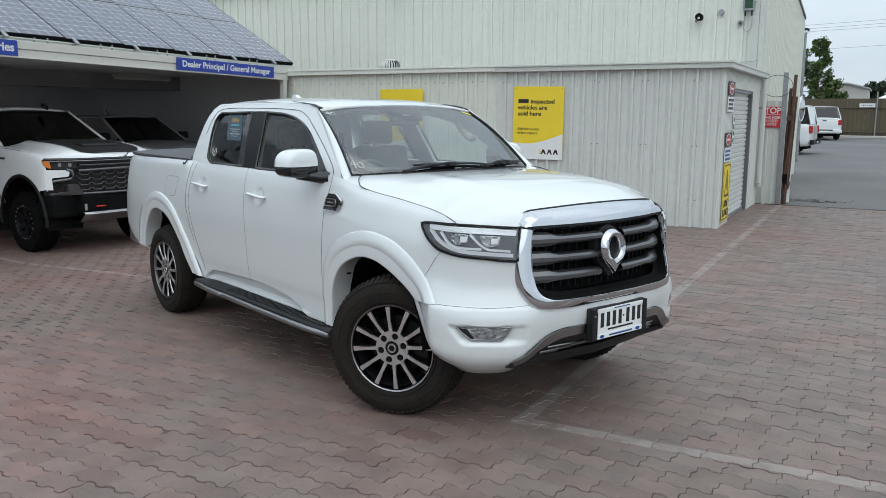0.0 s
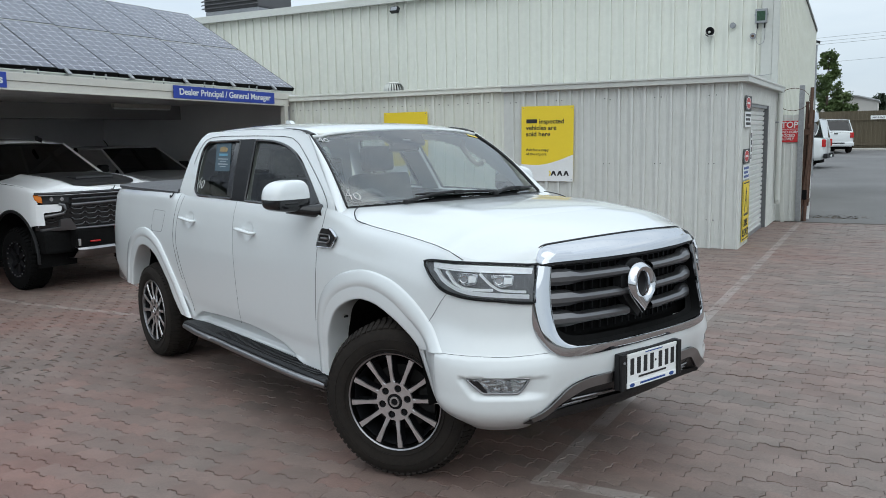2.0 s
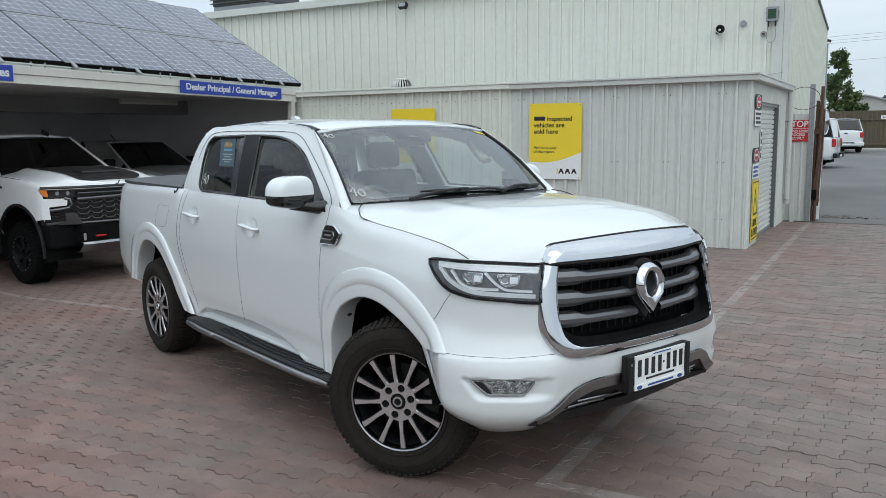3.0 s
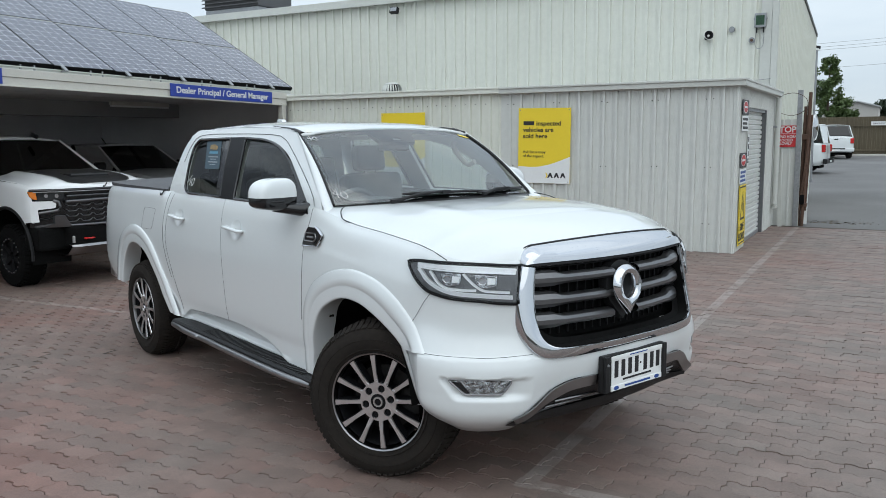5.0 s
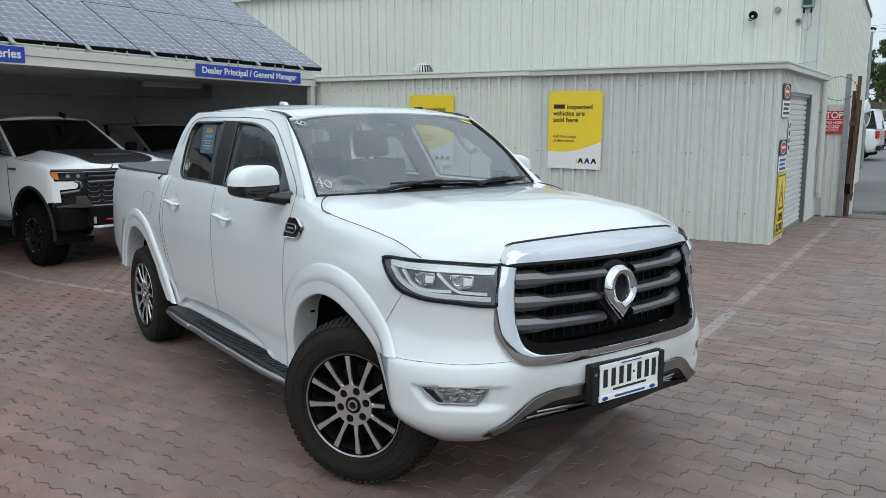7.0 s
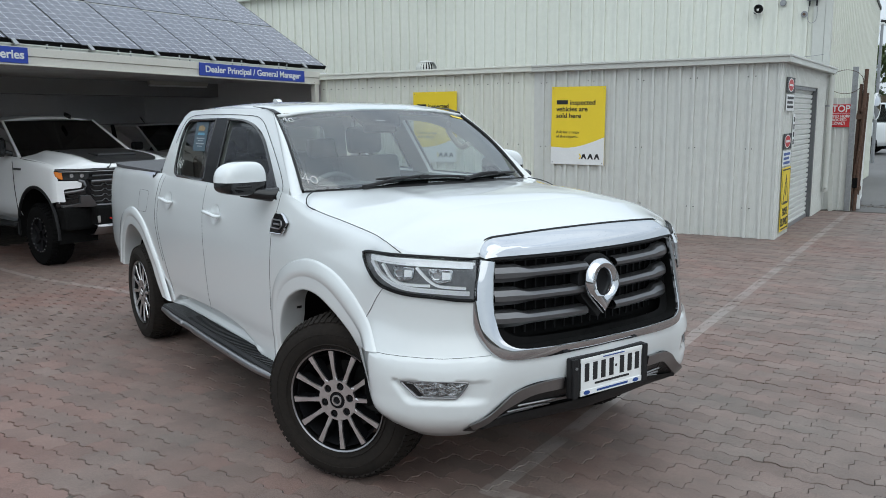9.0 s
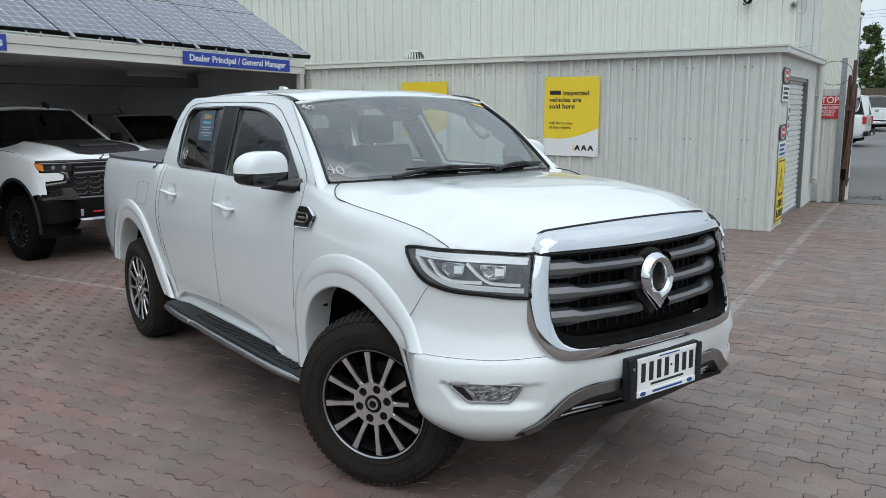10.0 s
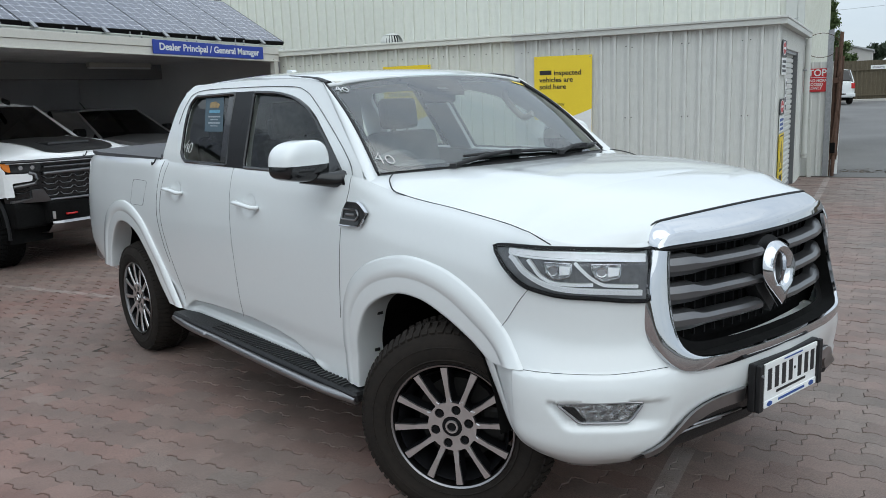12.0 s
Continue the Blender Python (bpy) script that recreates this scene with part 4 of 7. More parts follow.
def build_distance():
    y = 55.0
    f = structure("fence_far", ribbed(40.0, 2.25, 0.24, 0.09, 0.05), FENCE, "brown ribbed steel boundary fence", pose(-16, y, ground_z(y)))
    thick(f, 0.03, -1)
    structure("fence_rail", merge(box(-16, 24, y - 0.12, y - 0.06, ground_z(y) + 0.28, ground_z(y) + 0.36), box(-16, 24, y - 0.12, y - 0.06, ground_z(y) + 1.7, ground_z(y) + 1.78)), FENCE, "brown fence rails")
    structure("kerb_far", box(-16, 24, y - 1.2, y - 0.1, ground_z(y) - 0.1, ground_z(y) + 0.09, 0.02), CEMENT, "pale concrete kerb at the fence foot")
    p = poster("fence_sign", pose(-1.27, y - 0.13, 2.14, 90, 0, 0), 0.83, 0.225, "white sign board on the brown fence", "sign", SIGN_WHITE)
    letters("SERVICE ONLY", 0.115, pose(0.415, 0.07, 0.002), INK, p, align="CENTER", bold=0.002, squeeze=0.85)
    q = thing("fence_pole", pose(-0.36, y - 0.2, ground_z(y)), "grey steel pole standing before the brown fence", "pole")
    part("pole", tube([(0, 0, 0), (0, 0, 1.3), (0, 0, 2.6)], 0.04, 10), GALV, q)
    part("cap", cyl(0.046, 0.04, 12, at=(0, 0, 2.61), bevel=0.008), GALV, q)
    tree("poplar_tree", -3.75, 57.0, 6.0, 0.55, 5000, LEAF, "slender green poplar tree beyond the shed")
    tree("poplar_tree", -4.9, 58.0, 5.4, 0.7, 3000, LEAF, "slender green poplar tree beyond the shed")
    tree("shrub", -2.95, 57.4, 3.3, 0.62, 4200, LEAF, "leafy green shrub at the far fence", 0.1)
    tree("dark_tree", -1.1, 110, 4.4, 1.15, 3600, LEAF_DARK, "dark round-headed tree far beyond the fence", 0.15, 0.4)
    tree("dark_tree", 1.9, 113, 5.1, 1.6, 3800, LEAF_DARK, "dark round-headed tree far beyond the fence", 0.15, 0.4)
    # trees east of the yard, which the chrome mirrors
    for x, y, h, w in ((30, 5.5, 5.6, 1.6), (33, 11, 6.8, 2.1), (29, 17, 5.0, 1.5)):
        tree("yard_tree", x, y, h, w, 2600, LEAF_DARK, "dark leafy tree on the east side of the yard", 0.25, 0.32)
    # far store building
    b = thing("far_store", pose(-3.69, 88, ground_z(88) - 0.80), "pale rendered store with a low gable roof beyond the fence", "building")
    part("wall", mesh_of([(-2.6, 0, 0), (2.2, 0, 0), (2.2, 0, 4.34), (0.4, 0, 4.8), (-2.6, 0, 4.45), (-2.6, 9, 0), (2.2, 9, 0), (2.2, 9, 4.34), (0.4, 9, 4.8), (-2.6, 9, 4.45)],
                         [(0, 1, 2, 3, 4), (5, 6, 7, 8, 9), (0, 5, 9, 4), (1, 6, 7, 2)]), CEMENT, b)
    part("roof", mesh_of([(-2.9, -0.3, 4.40), (0.4, -0.3, 4.80), (2.35, -0.3, 4.28), (-2.9, 9.3, 4.40), (0.4, 9.3, 4.80), (2.35, 9.3, 4.28), (-2.9, -0.3, 4.50), (0.4, -0.3, 4.92), (2.35, -0.3, 4.40), (-2.9, 9.3, 4.50), (0.4, 9.3, 4.92), (2.35, 9.3, 4.40)],
                         [(0, 1, 4, 3), (1, 2, 5, 4), (6, 7, 10, 9), (7, 8, 11, 10), (0, 1, 7, 6), (1, 2, 8, 7), (0, 3, 9, 6), (2, 5, 11, 8)]), ROOFING, b)
    b = thing("far_house", pose(1.2, 95, ground_z(95)), "low white house with a pale roof beyond the fence", "building")
    part("wall", box(-2.2, 6, 0, 8, 0, 2.4), CEMENT, b)
    part("roof", mesh_of([(-2.6, -0.4, 2.4), (6.4, -0.4, 2.4), (6.4, 8.4, 2.4), (-2.6, 8.4, 2.4), (-1, 4, 3.3), (3, 4, 3.3)], [(0, 1, 5, 4), (1, 2, 5), (2, 3, 4, 5), (3, 0, 4), (0, 3, 2, 1)]), SIGN_WHITE, b)
    l = thing("yard_light", pose(-2.38, 30.0, ground_z(30) - 0.75), "grey steel yard light pole with a lamp head", "light pole")
    part("pole", tube([(0, 0, 0), (0, 0, 2.5), (0, 0, 5.0)], [0.06, 0.05, 0.04], 10), GALV, l)
    part("lamp_head", turned(box(-0.08, 0.08, -0.06, 0.06, 0, 0.09, 0.02), pose(0.02, 0, 5.0, 0, 15, 0)), PLASTIC, l)
    part("lens", cyl(0.09, 0.06, 16, at=(0.0, 0, 4.98)), SIGN_WHITE, l)
    part("camera_dome", lathe_mesh([(0, -0.09), (0.06, -0.07), (0.09, 0.0), (0.09, 0.05), (0, 0.06)], 16, "z"), SIGN_WHITE, l).location = (-0.14, 0, 4.75)
    w = thing("power_lines", pose(0, 80, 0), "thin overhead power lines against the sky", "power line")
    for z, dz in ((9.62, 0), (9.31, 0), (9.06, 0), (7.51, 0)):
        part("wire", tube(spline([(-60, 0, z - 0.6), (-20, 0, z - 0.62), (-5, 0, z - 0.18), (0, 0, z), (20, 0, z + 0.8), (70, 0, z + 3.2)], 24), 0.013, 5), GALV, w)
    for x in (-60, 70):
        part("line_pole", cyl(0.15, 14, 10, at=(x, 0, 6.5)), BARK, w)
    # low tree line that closes the horizon round the yard
    t = thing("far_tree_line", pose(0, 0, 0), "far dark tree line round the horizon", "trees", kind="stuff")
    verts, faces = [], []
    for i in range(2600):
        a = random.uniform(0, 2 * math.pi)
        deg = math.degrees(a)
        r = random.uniform(150, 170)
        hgt = 4.5 + 3.5 * noise.noise((math.cos(a) * 9, math.sin(a) * 9, 3.0))
        z = random.uniform(0, max(2.0, hgt))
        k = len(verts)
        s = random.uniform(1.0, 2.2)
        c = Vector((r * math.cos(a), r * math.sin(a), z))
        q = Euler((random.uniform(-1, 1), random.uniform(-1, 1), random.uniform(0, 6))).to_matrix()
        verts += [c + q @ Vector(p) for p in ((-s, 0, -s * 0.6), (s, 0, -s * 0.4), (s * 0.7, 0, s * 0.7), (-s * 0.6, 0, s * 0.8))]
        faces.append((k, k + 1, k + 2, k + 3))
    part("foliage", mesh_of(verts, faces), LEAF_DARK, t)


build_shed()
build_signs()
build_fittings()
build_carport()
build_gateway()
build_distance()


# ---- the white utility vehicle in the foreground ----
CAR = pose(-3.329, 5.320, 0, 0, 0, -22.4)
FR = np.array([0, .06, .13, .22, .40, .59, .76, .87, .95, 1])
INSET = {
    "T": [.10, .04, .015, .0, .0, .012, .05, .10, .15, .22],
    "B": [.06, .04, .025, .015, .005, 0, .006, .018, .032, .06],
    "D": [.030, .030, .026, .014, .004, 0, .010, .030, .054, .077],
    "F": [.10, .07, .04, .02, .005, 0, .008, .028, .052, .085],
    "N": [.10, .020, -.040, -.060, -.060, -.008, .0, .010, .022, .045],
    "C": [.16, .06, .0, -.035, -.045, .02, .06, .09, .12, .15],
}
# columns round the body: along, across, lowest, highest, section
COLS = [
    (-3.00, 0, .50, 1.275, "T"), (-3.00, -.50, .50, 1.275, "T"), (-2.96, -.70, .50, 1.28, "T"), (-2.86, -.80, .48, 1.285, "T"),
    (-2.62, -.855, .46, 1.29, "B"), (-2.20, -.882, .45, 1.295, "B"), (-1.72, -.888, .44, 1.30, "B"), (-1.26, -.890, .43, 1.305, "B"),
    (-1.08, -.890, .395, 1.31, "D"), (-.55, -.892, .395, 1.31, "D"), (0, -.893, .395, 1.31, "D"), (.50, -.895, .395, 1.312, "D"),
    (.92, -.897, .395, 1.314, "D"), (1.30, -.900, .42, 1.252, "F"), (1.60, -.902, .42, 1.226, "F"), (1.85, -.895, .41, 1.197, "F"),
    (2.00, -.872, .38, 1.180, "N"), (2.12, -.815, .35, 1.151, "N"), (2.22, -.715, .345, 1.140, "N"), (2.30, -.600, .36, 1.146, "N"),
    (2.35, -.48, .40, 1.160, "C"), (2.40, -.25, .42, 1.164, "C"), (2.42, 0, .42, 1.166, "C"),
]


def body_grid(cols, nu=661, nv=141):
    base = np.array([c[:2] for c in cols], float)
    d = np.gradient(np.vstack([[base[0][0], -base[1][1]], base, [base[-1][0], -base[-2][1]]]), axis=0)[1:-1]
    n = np.stack([d[:, 1], -d[:, 0]], 1)
    n /= np.linalg.norm(n, axis=1)[:, None]
    rows = []
    for (x, y, lo, hi, kind), m in zip(cols, n):
        ins = np.array(INSET[kind])
        rows.append(np.stack([x - m[0] * ins, y - m[1] * ins, lo + (hi - lo) * FR], 1))
    rows = np.array(rows)
    across = np.array([spline(r, nv) for r in rows])
    return np.stack([spline(across[:, j], nu) for j in range(nv)], 1)


BODY = body_grid(COLS)
STEP = (len(BODY) - 1) / (len(COLS) - 1)
HANDLES = ((.040, 1.126), (-.910, 1.136))


def pressed(grid):
    """The body sheet with its handle dishes, door scoop, bumper step and fog-lamp pocket pressed in."""
    ease = lambda v: np.clip(v, 0, 1) ** 2 * (3 - 2 * np.clip(v, 0, 1))
    x, y, z = grid[:, :, 0], grid[:, :, 1], grid[:, :, 2]
    u = (np.arange(len(grid)) / STEP)[:, None]
    t = np.gradient(grid[:, grid.shape[1] // 2, :2], axis=0)
    n = np.stack([t[:, 1], -t[:, 0]], 1)
    n /= np.linalg.norm(n, axis=1)[:, None]
    out = np.zeros_like(z)
    flank = (u > 6) & (u < 13)
    for hx, hz in HANDLES:
        out -= flank * 0.017 * np.clip(1 - ((x - hx - 0.012) / 0.066) ** 2 - ((z - hz + 0.002) / 0.058) ** 2, 0, 1) ** 0.6
    brow = np.interp(x, [-1.0, -.89, -.78, -.52, -.04, .20, .40, .60, .72], [.40, .435, .482, .500, .515, .505, .482, .426, .39])
    tuck = ease((brow - z) / 0.030) - 0.45 * ease((0.435 - z) / 0.030)
    out -= flank * 0.055 * tuck * ease((x + 0.98) / 0.20) * ease((0.74 - x) / 0.22)
    seam = np.interp(u, [15.5, 16.1, 18, 19.14, 20], [.737, .735, .726, .736, .738])
    out += (u > 15.8) * 0.011 * ease((seam - z) / 0.008) * np.clip(1 - (seam - z) / 0.17, 0, 1)
    pocket = ease((0.641 - z) / 0.009) * ease((z - 0.532) / 0.040) * ease((u - 16.55 - (0.64 - z) * 4.5) / 0.22) * np.clip((19.4 - u) / 0.8, 0, 1)
    out -= 0.026 * pocket
    shaped = grid.copy()
    shaped[:, :, 0] += n[:, :1] * out
    shaped[:, :, 1] += n[:, 1:] * out
    return shaped


def on_body(u, z, out=0.0):
    """The point of the right flank or nose at column u and height z, moved outwards."""
    f = min(max(u * STEP, 0), len(BODY) - 1.001)
    i, k = int(f), f - int(f)
    c = BODY[i] * (1 - k) + BODY[i + 1] * k
    d = BODY[min(i + 6, len(BODY) - 1)] - BODY[max(i - 6, 0)]
    x, y = np.interp(z, c[:, 2], c[:, 0]), np.interp(z, c[:, 2], c[:, 1])
    t = d[len(d) // 2]
    n = np.array([t[1], -t[0]])
    n = -n / np.linalg.norm(n) if n[1] > 0 and i < len(BODY) * 0.7 else n / np.linalg.norm(n)
    if n[0] * 0.3 - n[1] < 0:
        n = -n
    return Vector((x + n[0] * out, y + n[1] * out, z))




def on_side(x, z, out=0.0):
    lo, hi = 3.0, len(COLS) - 1.0
    for _ in range(26):
        mid = (lo + hi) / 2
        if on_body(mid, z).x < x:
            lo = mid
        else:
            hi = mid
    return on_body(lo, z, out)


def on_nose(y, z, out=0.0):
    """The point of the front at |y| across; mirrored for the far half."""
    lo, hi = 15.0, len(COLS) - 1.0
    for _ in range(26):
        mid = (lo + hi) / 2
        if on_body(mid, z).y < -abs(y):
            lo = mid
        else:
            hi = mid
    p = on_body(lo, z)
    return Vector((p.x + out, y, z))


def flip(p):
    return Vector((p[0], -p[1], p[2]))


def both(pts):
    """The same line on the near and the far side."""
    return [pts, [flip(p) for p in pts]]


def build_wheel(parent, at, r, steer, far=False):
    """Tyre, rim, spokes, nuts and brake; local -y is the outer face."""
    w = part("wheel", lathe_mesh([(0.16, -0.02), (0.205, 0.02), (0.215, 0.10)], 40), SPOKE_BLACK, parent)
    w.matrix_local = pose(*at) @ pose(0, 0, 0, 0, 0, steer + (180 if far else 0))
    h = 0.125
    rim = 0.243
    prof = [(rim - 0.006, -h * 0.80), (rim + 0.006, -h * 0.92), (rim + 0.035, -h * 1.02), (r - 0.075, -h * 1.06), (r - 0.045, -h * 1.02), (r - 0.018, -h * 0.90), (r - 0.004, -h * 0.72), (r, -h * 0.45), (r, h * 0.45), (r - 0.004, h * 0.72), (r - 0.03, h * 0.95), (r - 0.08, h * 1.05), (rim, h * 0.9), (rim - 0.01, h * 0.8)]
    part("tyre", lathe_mesh(prof, 72), RUBBER, w, "worn black all-terrain tyre")
    bm = bmesh.new()
    for i in range(72):
        a = 2 * math.pi * i / 72
        for sgn in (-1, 1):
            m = pose(0, 0, 0, 0, math.degrees(a) + (2.5 if sgn > 0 else 0), 0) @ pose(0, sgn * h * 0.66, r - 0.006, sgn * -22, 0, 0)
            b = bmesh.ops.create_cube(bm, size=1, matrix=m @ Matrix.Diagonal((0.022, 0.072, 0.012, 1)))
        for k in (-0.32, 0.0, 0.32):
            bmesh.ops.create_cube(bm, size=1, matrix=pose(0, 0, 0, 0, math.degrees(a) + 40 * k, 0) @ pose(0, k * h, r - 0.003, 0, 0, 20) @ Matrix.Diagonal((0.026, 0.03, 0.014, 1)))
    part("tread", bm, RUBBER, w)
    for rr, dy in ((r - 0.068, -h * 1.075), (r - 0.118, -h * 1.06)):
        part("sidewall_rib", lathe_mesh([(rr - 0.003, dy + 0.004), (rr, dy), (rr + 0.003, dy + 0.004)], 64), RUBBER, w)
    part("rim_lip", lathe_mesh([(rim - 0.002, -h * 0.70), (rim + 0.007, -h * 0.90), (rim + 0.003, -h * 0.98), (rim - 0.004, -h * 0.95), (rim - 0.006, -h * 0.86), (rim - 0.008, -h * 0.60)], 72), SATIN, w, "machined rim lip")
    part("barrel", lathe_mesh([(rim - 0.022, -h * 0.85), (rim - 0.045, -h * 0.3), (rim - 0.035, h * 0.85)], 48), SPOKE_BLACK, w)
    face_y = -h * 0.80
    for i in range(12):
        b = bmesh.new()
        for slot, ys, dw in ((0, (face_y - 0.010, face_y - 0.004), 0.0), (1, (face_y - 0.004, face_y + 0.045), 0.003)):
            vs = []
            for wd, rr, dy in ((0.0110 + dw, 0.086, 0.004), (0.0085 + dw, 0.15, -0.004), (0.0130 + dw, rim - 0.010, -0.006)):
                vs.append([b.verts.new(q) for q in ((-wd, ys[0] + dy, rr), (wd, ys[0] + dy, rr), (wd * 1.15, ys[1] + dy, rr), (-wd * 1.15, ys[1] + dy, rr))])
            for p, q in zip(vs, vs[1:]):
                for k in range(4):
                    b.faces.new((p[k], p[(k + 1) % 4], q[(k + 1) % 4], q[k])).material_index = slot
            b.faces.new(vs[0]).material_index = slot
            b.faces.new(vs[-1]).material_index = slot
        s = part("spoke", b, ALLOY, w)
        s.data.materials.append(SPOKE_BLACK)
        s.matrix_local = pose(0, 0, 0, 0, 30 * i + 24, 0)
    hub = bmesh.new()
    flow = lambda a: 0.096 + 0.014 * max(0.0, math.cos(12 * (a - math.pi / 2 + radians(24)))) ** 3
    ring = [(flow(a) * math.cos(a), flow(a) * math.sin(a)) for a in np.linspace(0, 2 * math.pi, 144, endpoint=False)]
    holes = [[(0.069 * math.cos(k) + 0.0185 * math.cos(a), 0.069 * math.sin(k) + 0.0185 * math.sin(a)) for a in np.linspace(0, 2 * math.pi, 16, endpoint=False)] for k in np.linspace(0, 2 * math.pi, 6, endpoint=False) + 0.26]
    centre = [(0.040 * math.cos(a), 0.040 * math.sin(a)) for a in np.linspace(0, 2 * math.pi, 30, endpoint=False)]
    hub = fill([ring] + holes + [centre], lambda x, z: (x, face_y - 0.006 + 0.01 * (0.098 - math.hypot(x, z)), z))
    thick(part("hub_plate", hub, ALLOY, w), 0.012, 0)
    part("hub_back", cyl(0.099, 0.05, 40, axis="y", at=(0, face_y + 0.028, 0)), SPOKE_BLACK, w)
    part("centre_cap", cyl(0.040, 0.02, 30, axis="y", at=(0, face_y - 0.003, 0), bevel=0.004), SPOKE_BLACK, w)
    part("cap_ring", lathe_mesh([(0.0165, face_y - 0.013), (0.018, face_y - 0.018), (0.025, face_y - 0.018), (0.0265, face_y - 0.013)], 24), ALLOY, w)
    for k in np.linspace(0, 2 * math.pi, 6, endpoint=False) + 0.26:
        part("wheel_nut", cyl(0.0095, 0.02, 6, axis="y", at=(0.069 * math.cos(k), face_y + 0.006, 0.069 * math.sin(k))), SPOKE_BLACK, w)
    part("brake_disc", lathe_mesh([(0.06, -0.02), (0.165, -0.02), (0.165, 0.01), (0.06, 0.01)], 40), DISC, w)
    part("caliper", box(0.09, 0.19, -0.05, 0.05, -0.07, 0.07, 0.02), DISC, w)
    return w


def cab_y(x, z):
    """How far out the upper cab side stands."""
    s = (z - 1.31) / 0.41
    return 0.815 - 0.145 * s - 0.03 * s * s - 0.04 * max(0.0, x - 0.45) * s


def bar_rear(y):
    """Where the chrome bar meets the bonnet: how far forward, and how high."""
    k = min(1.0, abs(y) / 0.565)
    return 2.290 - 0.050 * k * k, 1.2175 - 0.020 * k * k


def low_end(k):
    """How the chrome bar rounds down towards its two ends."""
    return math.sqrt(max(0.01, 1 - (max(0.0, k - 0.84) / 0.16) ** 2))


def build_ute():
    car = thing("pickup_truck", CAR, "white dual-cab pickup truck with a chrome grille, parked on the pavers", "pickup truck")
    sheet = pressed(BODY)
    full = np.vstack([sheet, (sheet * (1, -1, 1))[::-1][1:]])

    bumper_edge = lambda z: float(np.interp(z, [.40, .425, .47, .505, .61, .71, .76], [2.04, 1.995, 1.945, 1.912, 1.858, 1.812, 1.80]))

    def keep(c):
        x, y, z = c
        if x > 2.1 and z < 1.11 and well(y, z, 0.010):
            return False
        for cx, cz in ((1.47, 0.39), (-1.72, 0.37)):
            if abs(y) > 0.6 and math.hypot(x - cx, z - cz) < 0.53 and (x < 1.47 or x < bumper_edge(z) + 0.022):
                return False
        return True
    well = lambda y, z, d: (z > 0.740 + d) & (np.abs(y) < np.interp(z, [.724, .742, .79, .855, .945, 1.037, 1.122], [.528, .543, .573, .588, .588, .576, .551]) - d)
    sunk = (full[:, :, 0] > 2.1) & well(full[:, :, 1], full[:, :, 2], 0.0) & (full[:, :, 2] < 1.125)
    full[:, :, 0] = np.where(sunk, 2.345 - 0.27 * full[:, :, 1] ** 2, full[:, :, 0])
    part("body", grid_mesh(full, keep, sharp=70), PAINT, car, "glossy white painted body panels")
    # bonnet
    i0 = int(12.15 * STEP)
    CREST = np.polyfit([.97, 1.2, 1.46, 1.7, 1.95, 2.12, 2.25, 2.33, 2.42], [1.335, 1.336, 1.333, 1.324, 1.300, 1.268, 1.232, 1.204, 1.168], 5)
    edge = BODY[i0:, -1]
    ys = np.linspace(-1, 1, 61)
    lines = []
    for p in edge:
        w = abs(p[1])
        back = np.clip((1.95 - p[0]) / 0.98, 0, 1)
        mid = float(np.polyval(CREST, p[0]))
        crown = (mid - p[2]) * (1 - np.abs(ys) ** (4.4 - 1.6 * back)) ** 1.15
        ridge = 0.006 * np.exp(-((np.abs(ys) - 0.60 + 0.10 * back) / 0.07) ** 2) * math.sin(math.pi * min(1.0, back)) ** 0.7
        shift = 0.27 * (1 - np.abs(ys) ** 2.3) * back
        lines.append(np.stack([p[0] + shift, ys * w, p[2] + crown + ridge], 1))
    stop = next(i for i, p in enumerate(edge) if p[0] > 2.06)
    lines, rail = lines[:stop + 1], edge[stop:]
    rail = rail[:int(np.argmax(rail[:, 0] > 2.245)) + 1]
    last = lines[-1]
    a = np.abs(ys)
    wide = 0.565 * ys * (1 + 0.06 * np.clip((a - 0.86) / 0.14, 0, 1))
    goal = np.array([(*bar_rear(y), low_end(k)) for y, k in zip(0.565 * ys, a)])
    goal_z = 1.126 + (goal[:, 1] - 1.126) * goal[:, 2]
    fall = (1 - a ** 4.4) ** 1.15
    for t in np.linspace(0, 1, 25)[1:]:
        x = last[:, 0] + (goal[:, 0] - last[:, 0]) * t
        side = np.array([np.interp(2.06 + 0.185 * t, rail[:, 0], rail[:, i]) for i in (1, 2)])
        y = last[:, 1] + (wide - last[:, 1]) * t
        z = side[1] + (np.polyval(CREST, x) - side[1]) * fall
        ends = side[1] + (np.polyval(CREST, goal[:, 0]) - side[1]) * fall
        z += (goal_z - ends) * t * t * (3 - 2 * t)
        y += np.sign(ys) * a ** 8 * (abs(side[0]) - (abs(last[-1, 1]) + (abs(wide[-1]) - abs(last[-1, 1])) * t)) * (1 - t ** 6)
        lines.append(np.stack([x, y, z], 1))
    lines.append(lines[-1] + np.array([0.02, 0, -0.03]))
    lines = np.array(lines)
    part("bonnet", grid_mesh(lines, sharp=60), PAINT, car)
    # chassis and arches
    for row in [(-1.15, 1.05, -0.55, -0.36, 0.25, 0.42), (-1.15, 1.05, 0.36, 0.55, 0.25, 0.42), (-0.6, 0.9, -0.36, 0.30, 0.29, 0.42), (-1.0, 1.0, -0.74, 0.74, 0.33, 0.44), (-2.6, 2.05, -0.58, 0.58, 0.36, 0.62), (-0.95, 0.95, -0.80, 0.80, 0.42, 0.60), (-2.8, -2.3, -0.55, 0.55, 0.5, 0.62), (1.95, 2.28, -0.6, 0.6, 0.42, 1.0)]:
        part("underbody_panel", box(*row), DARK, car)
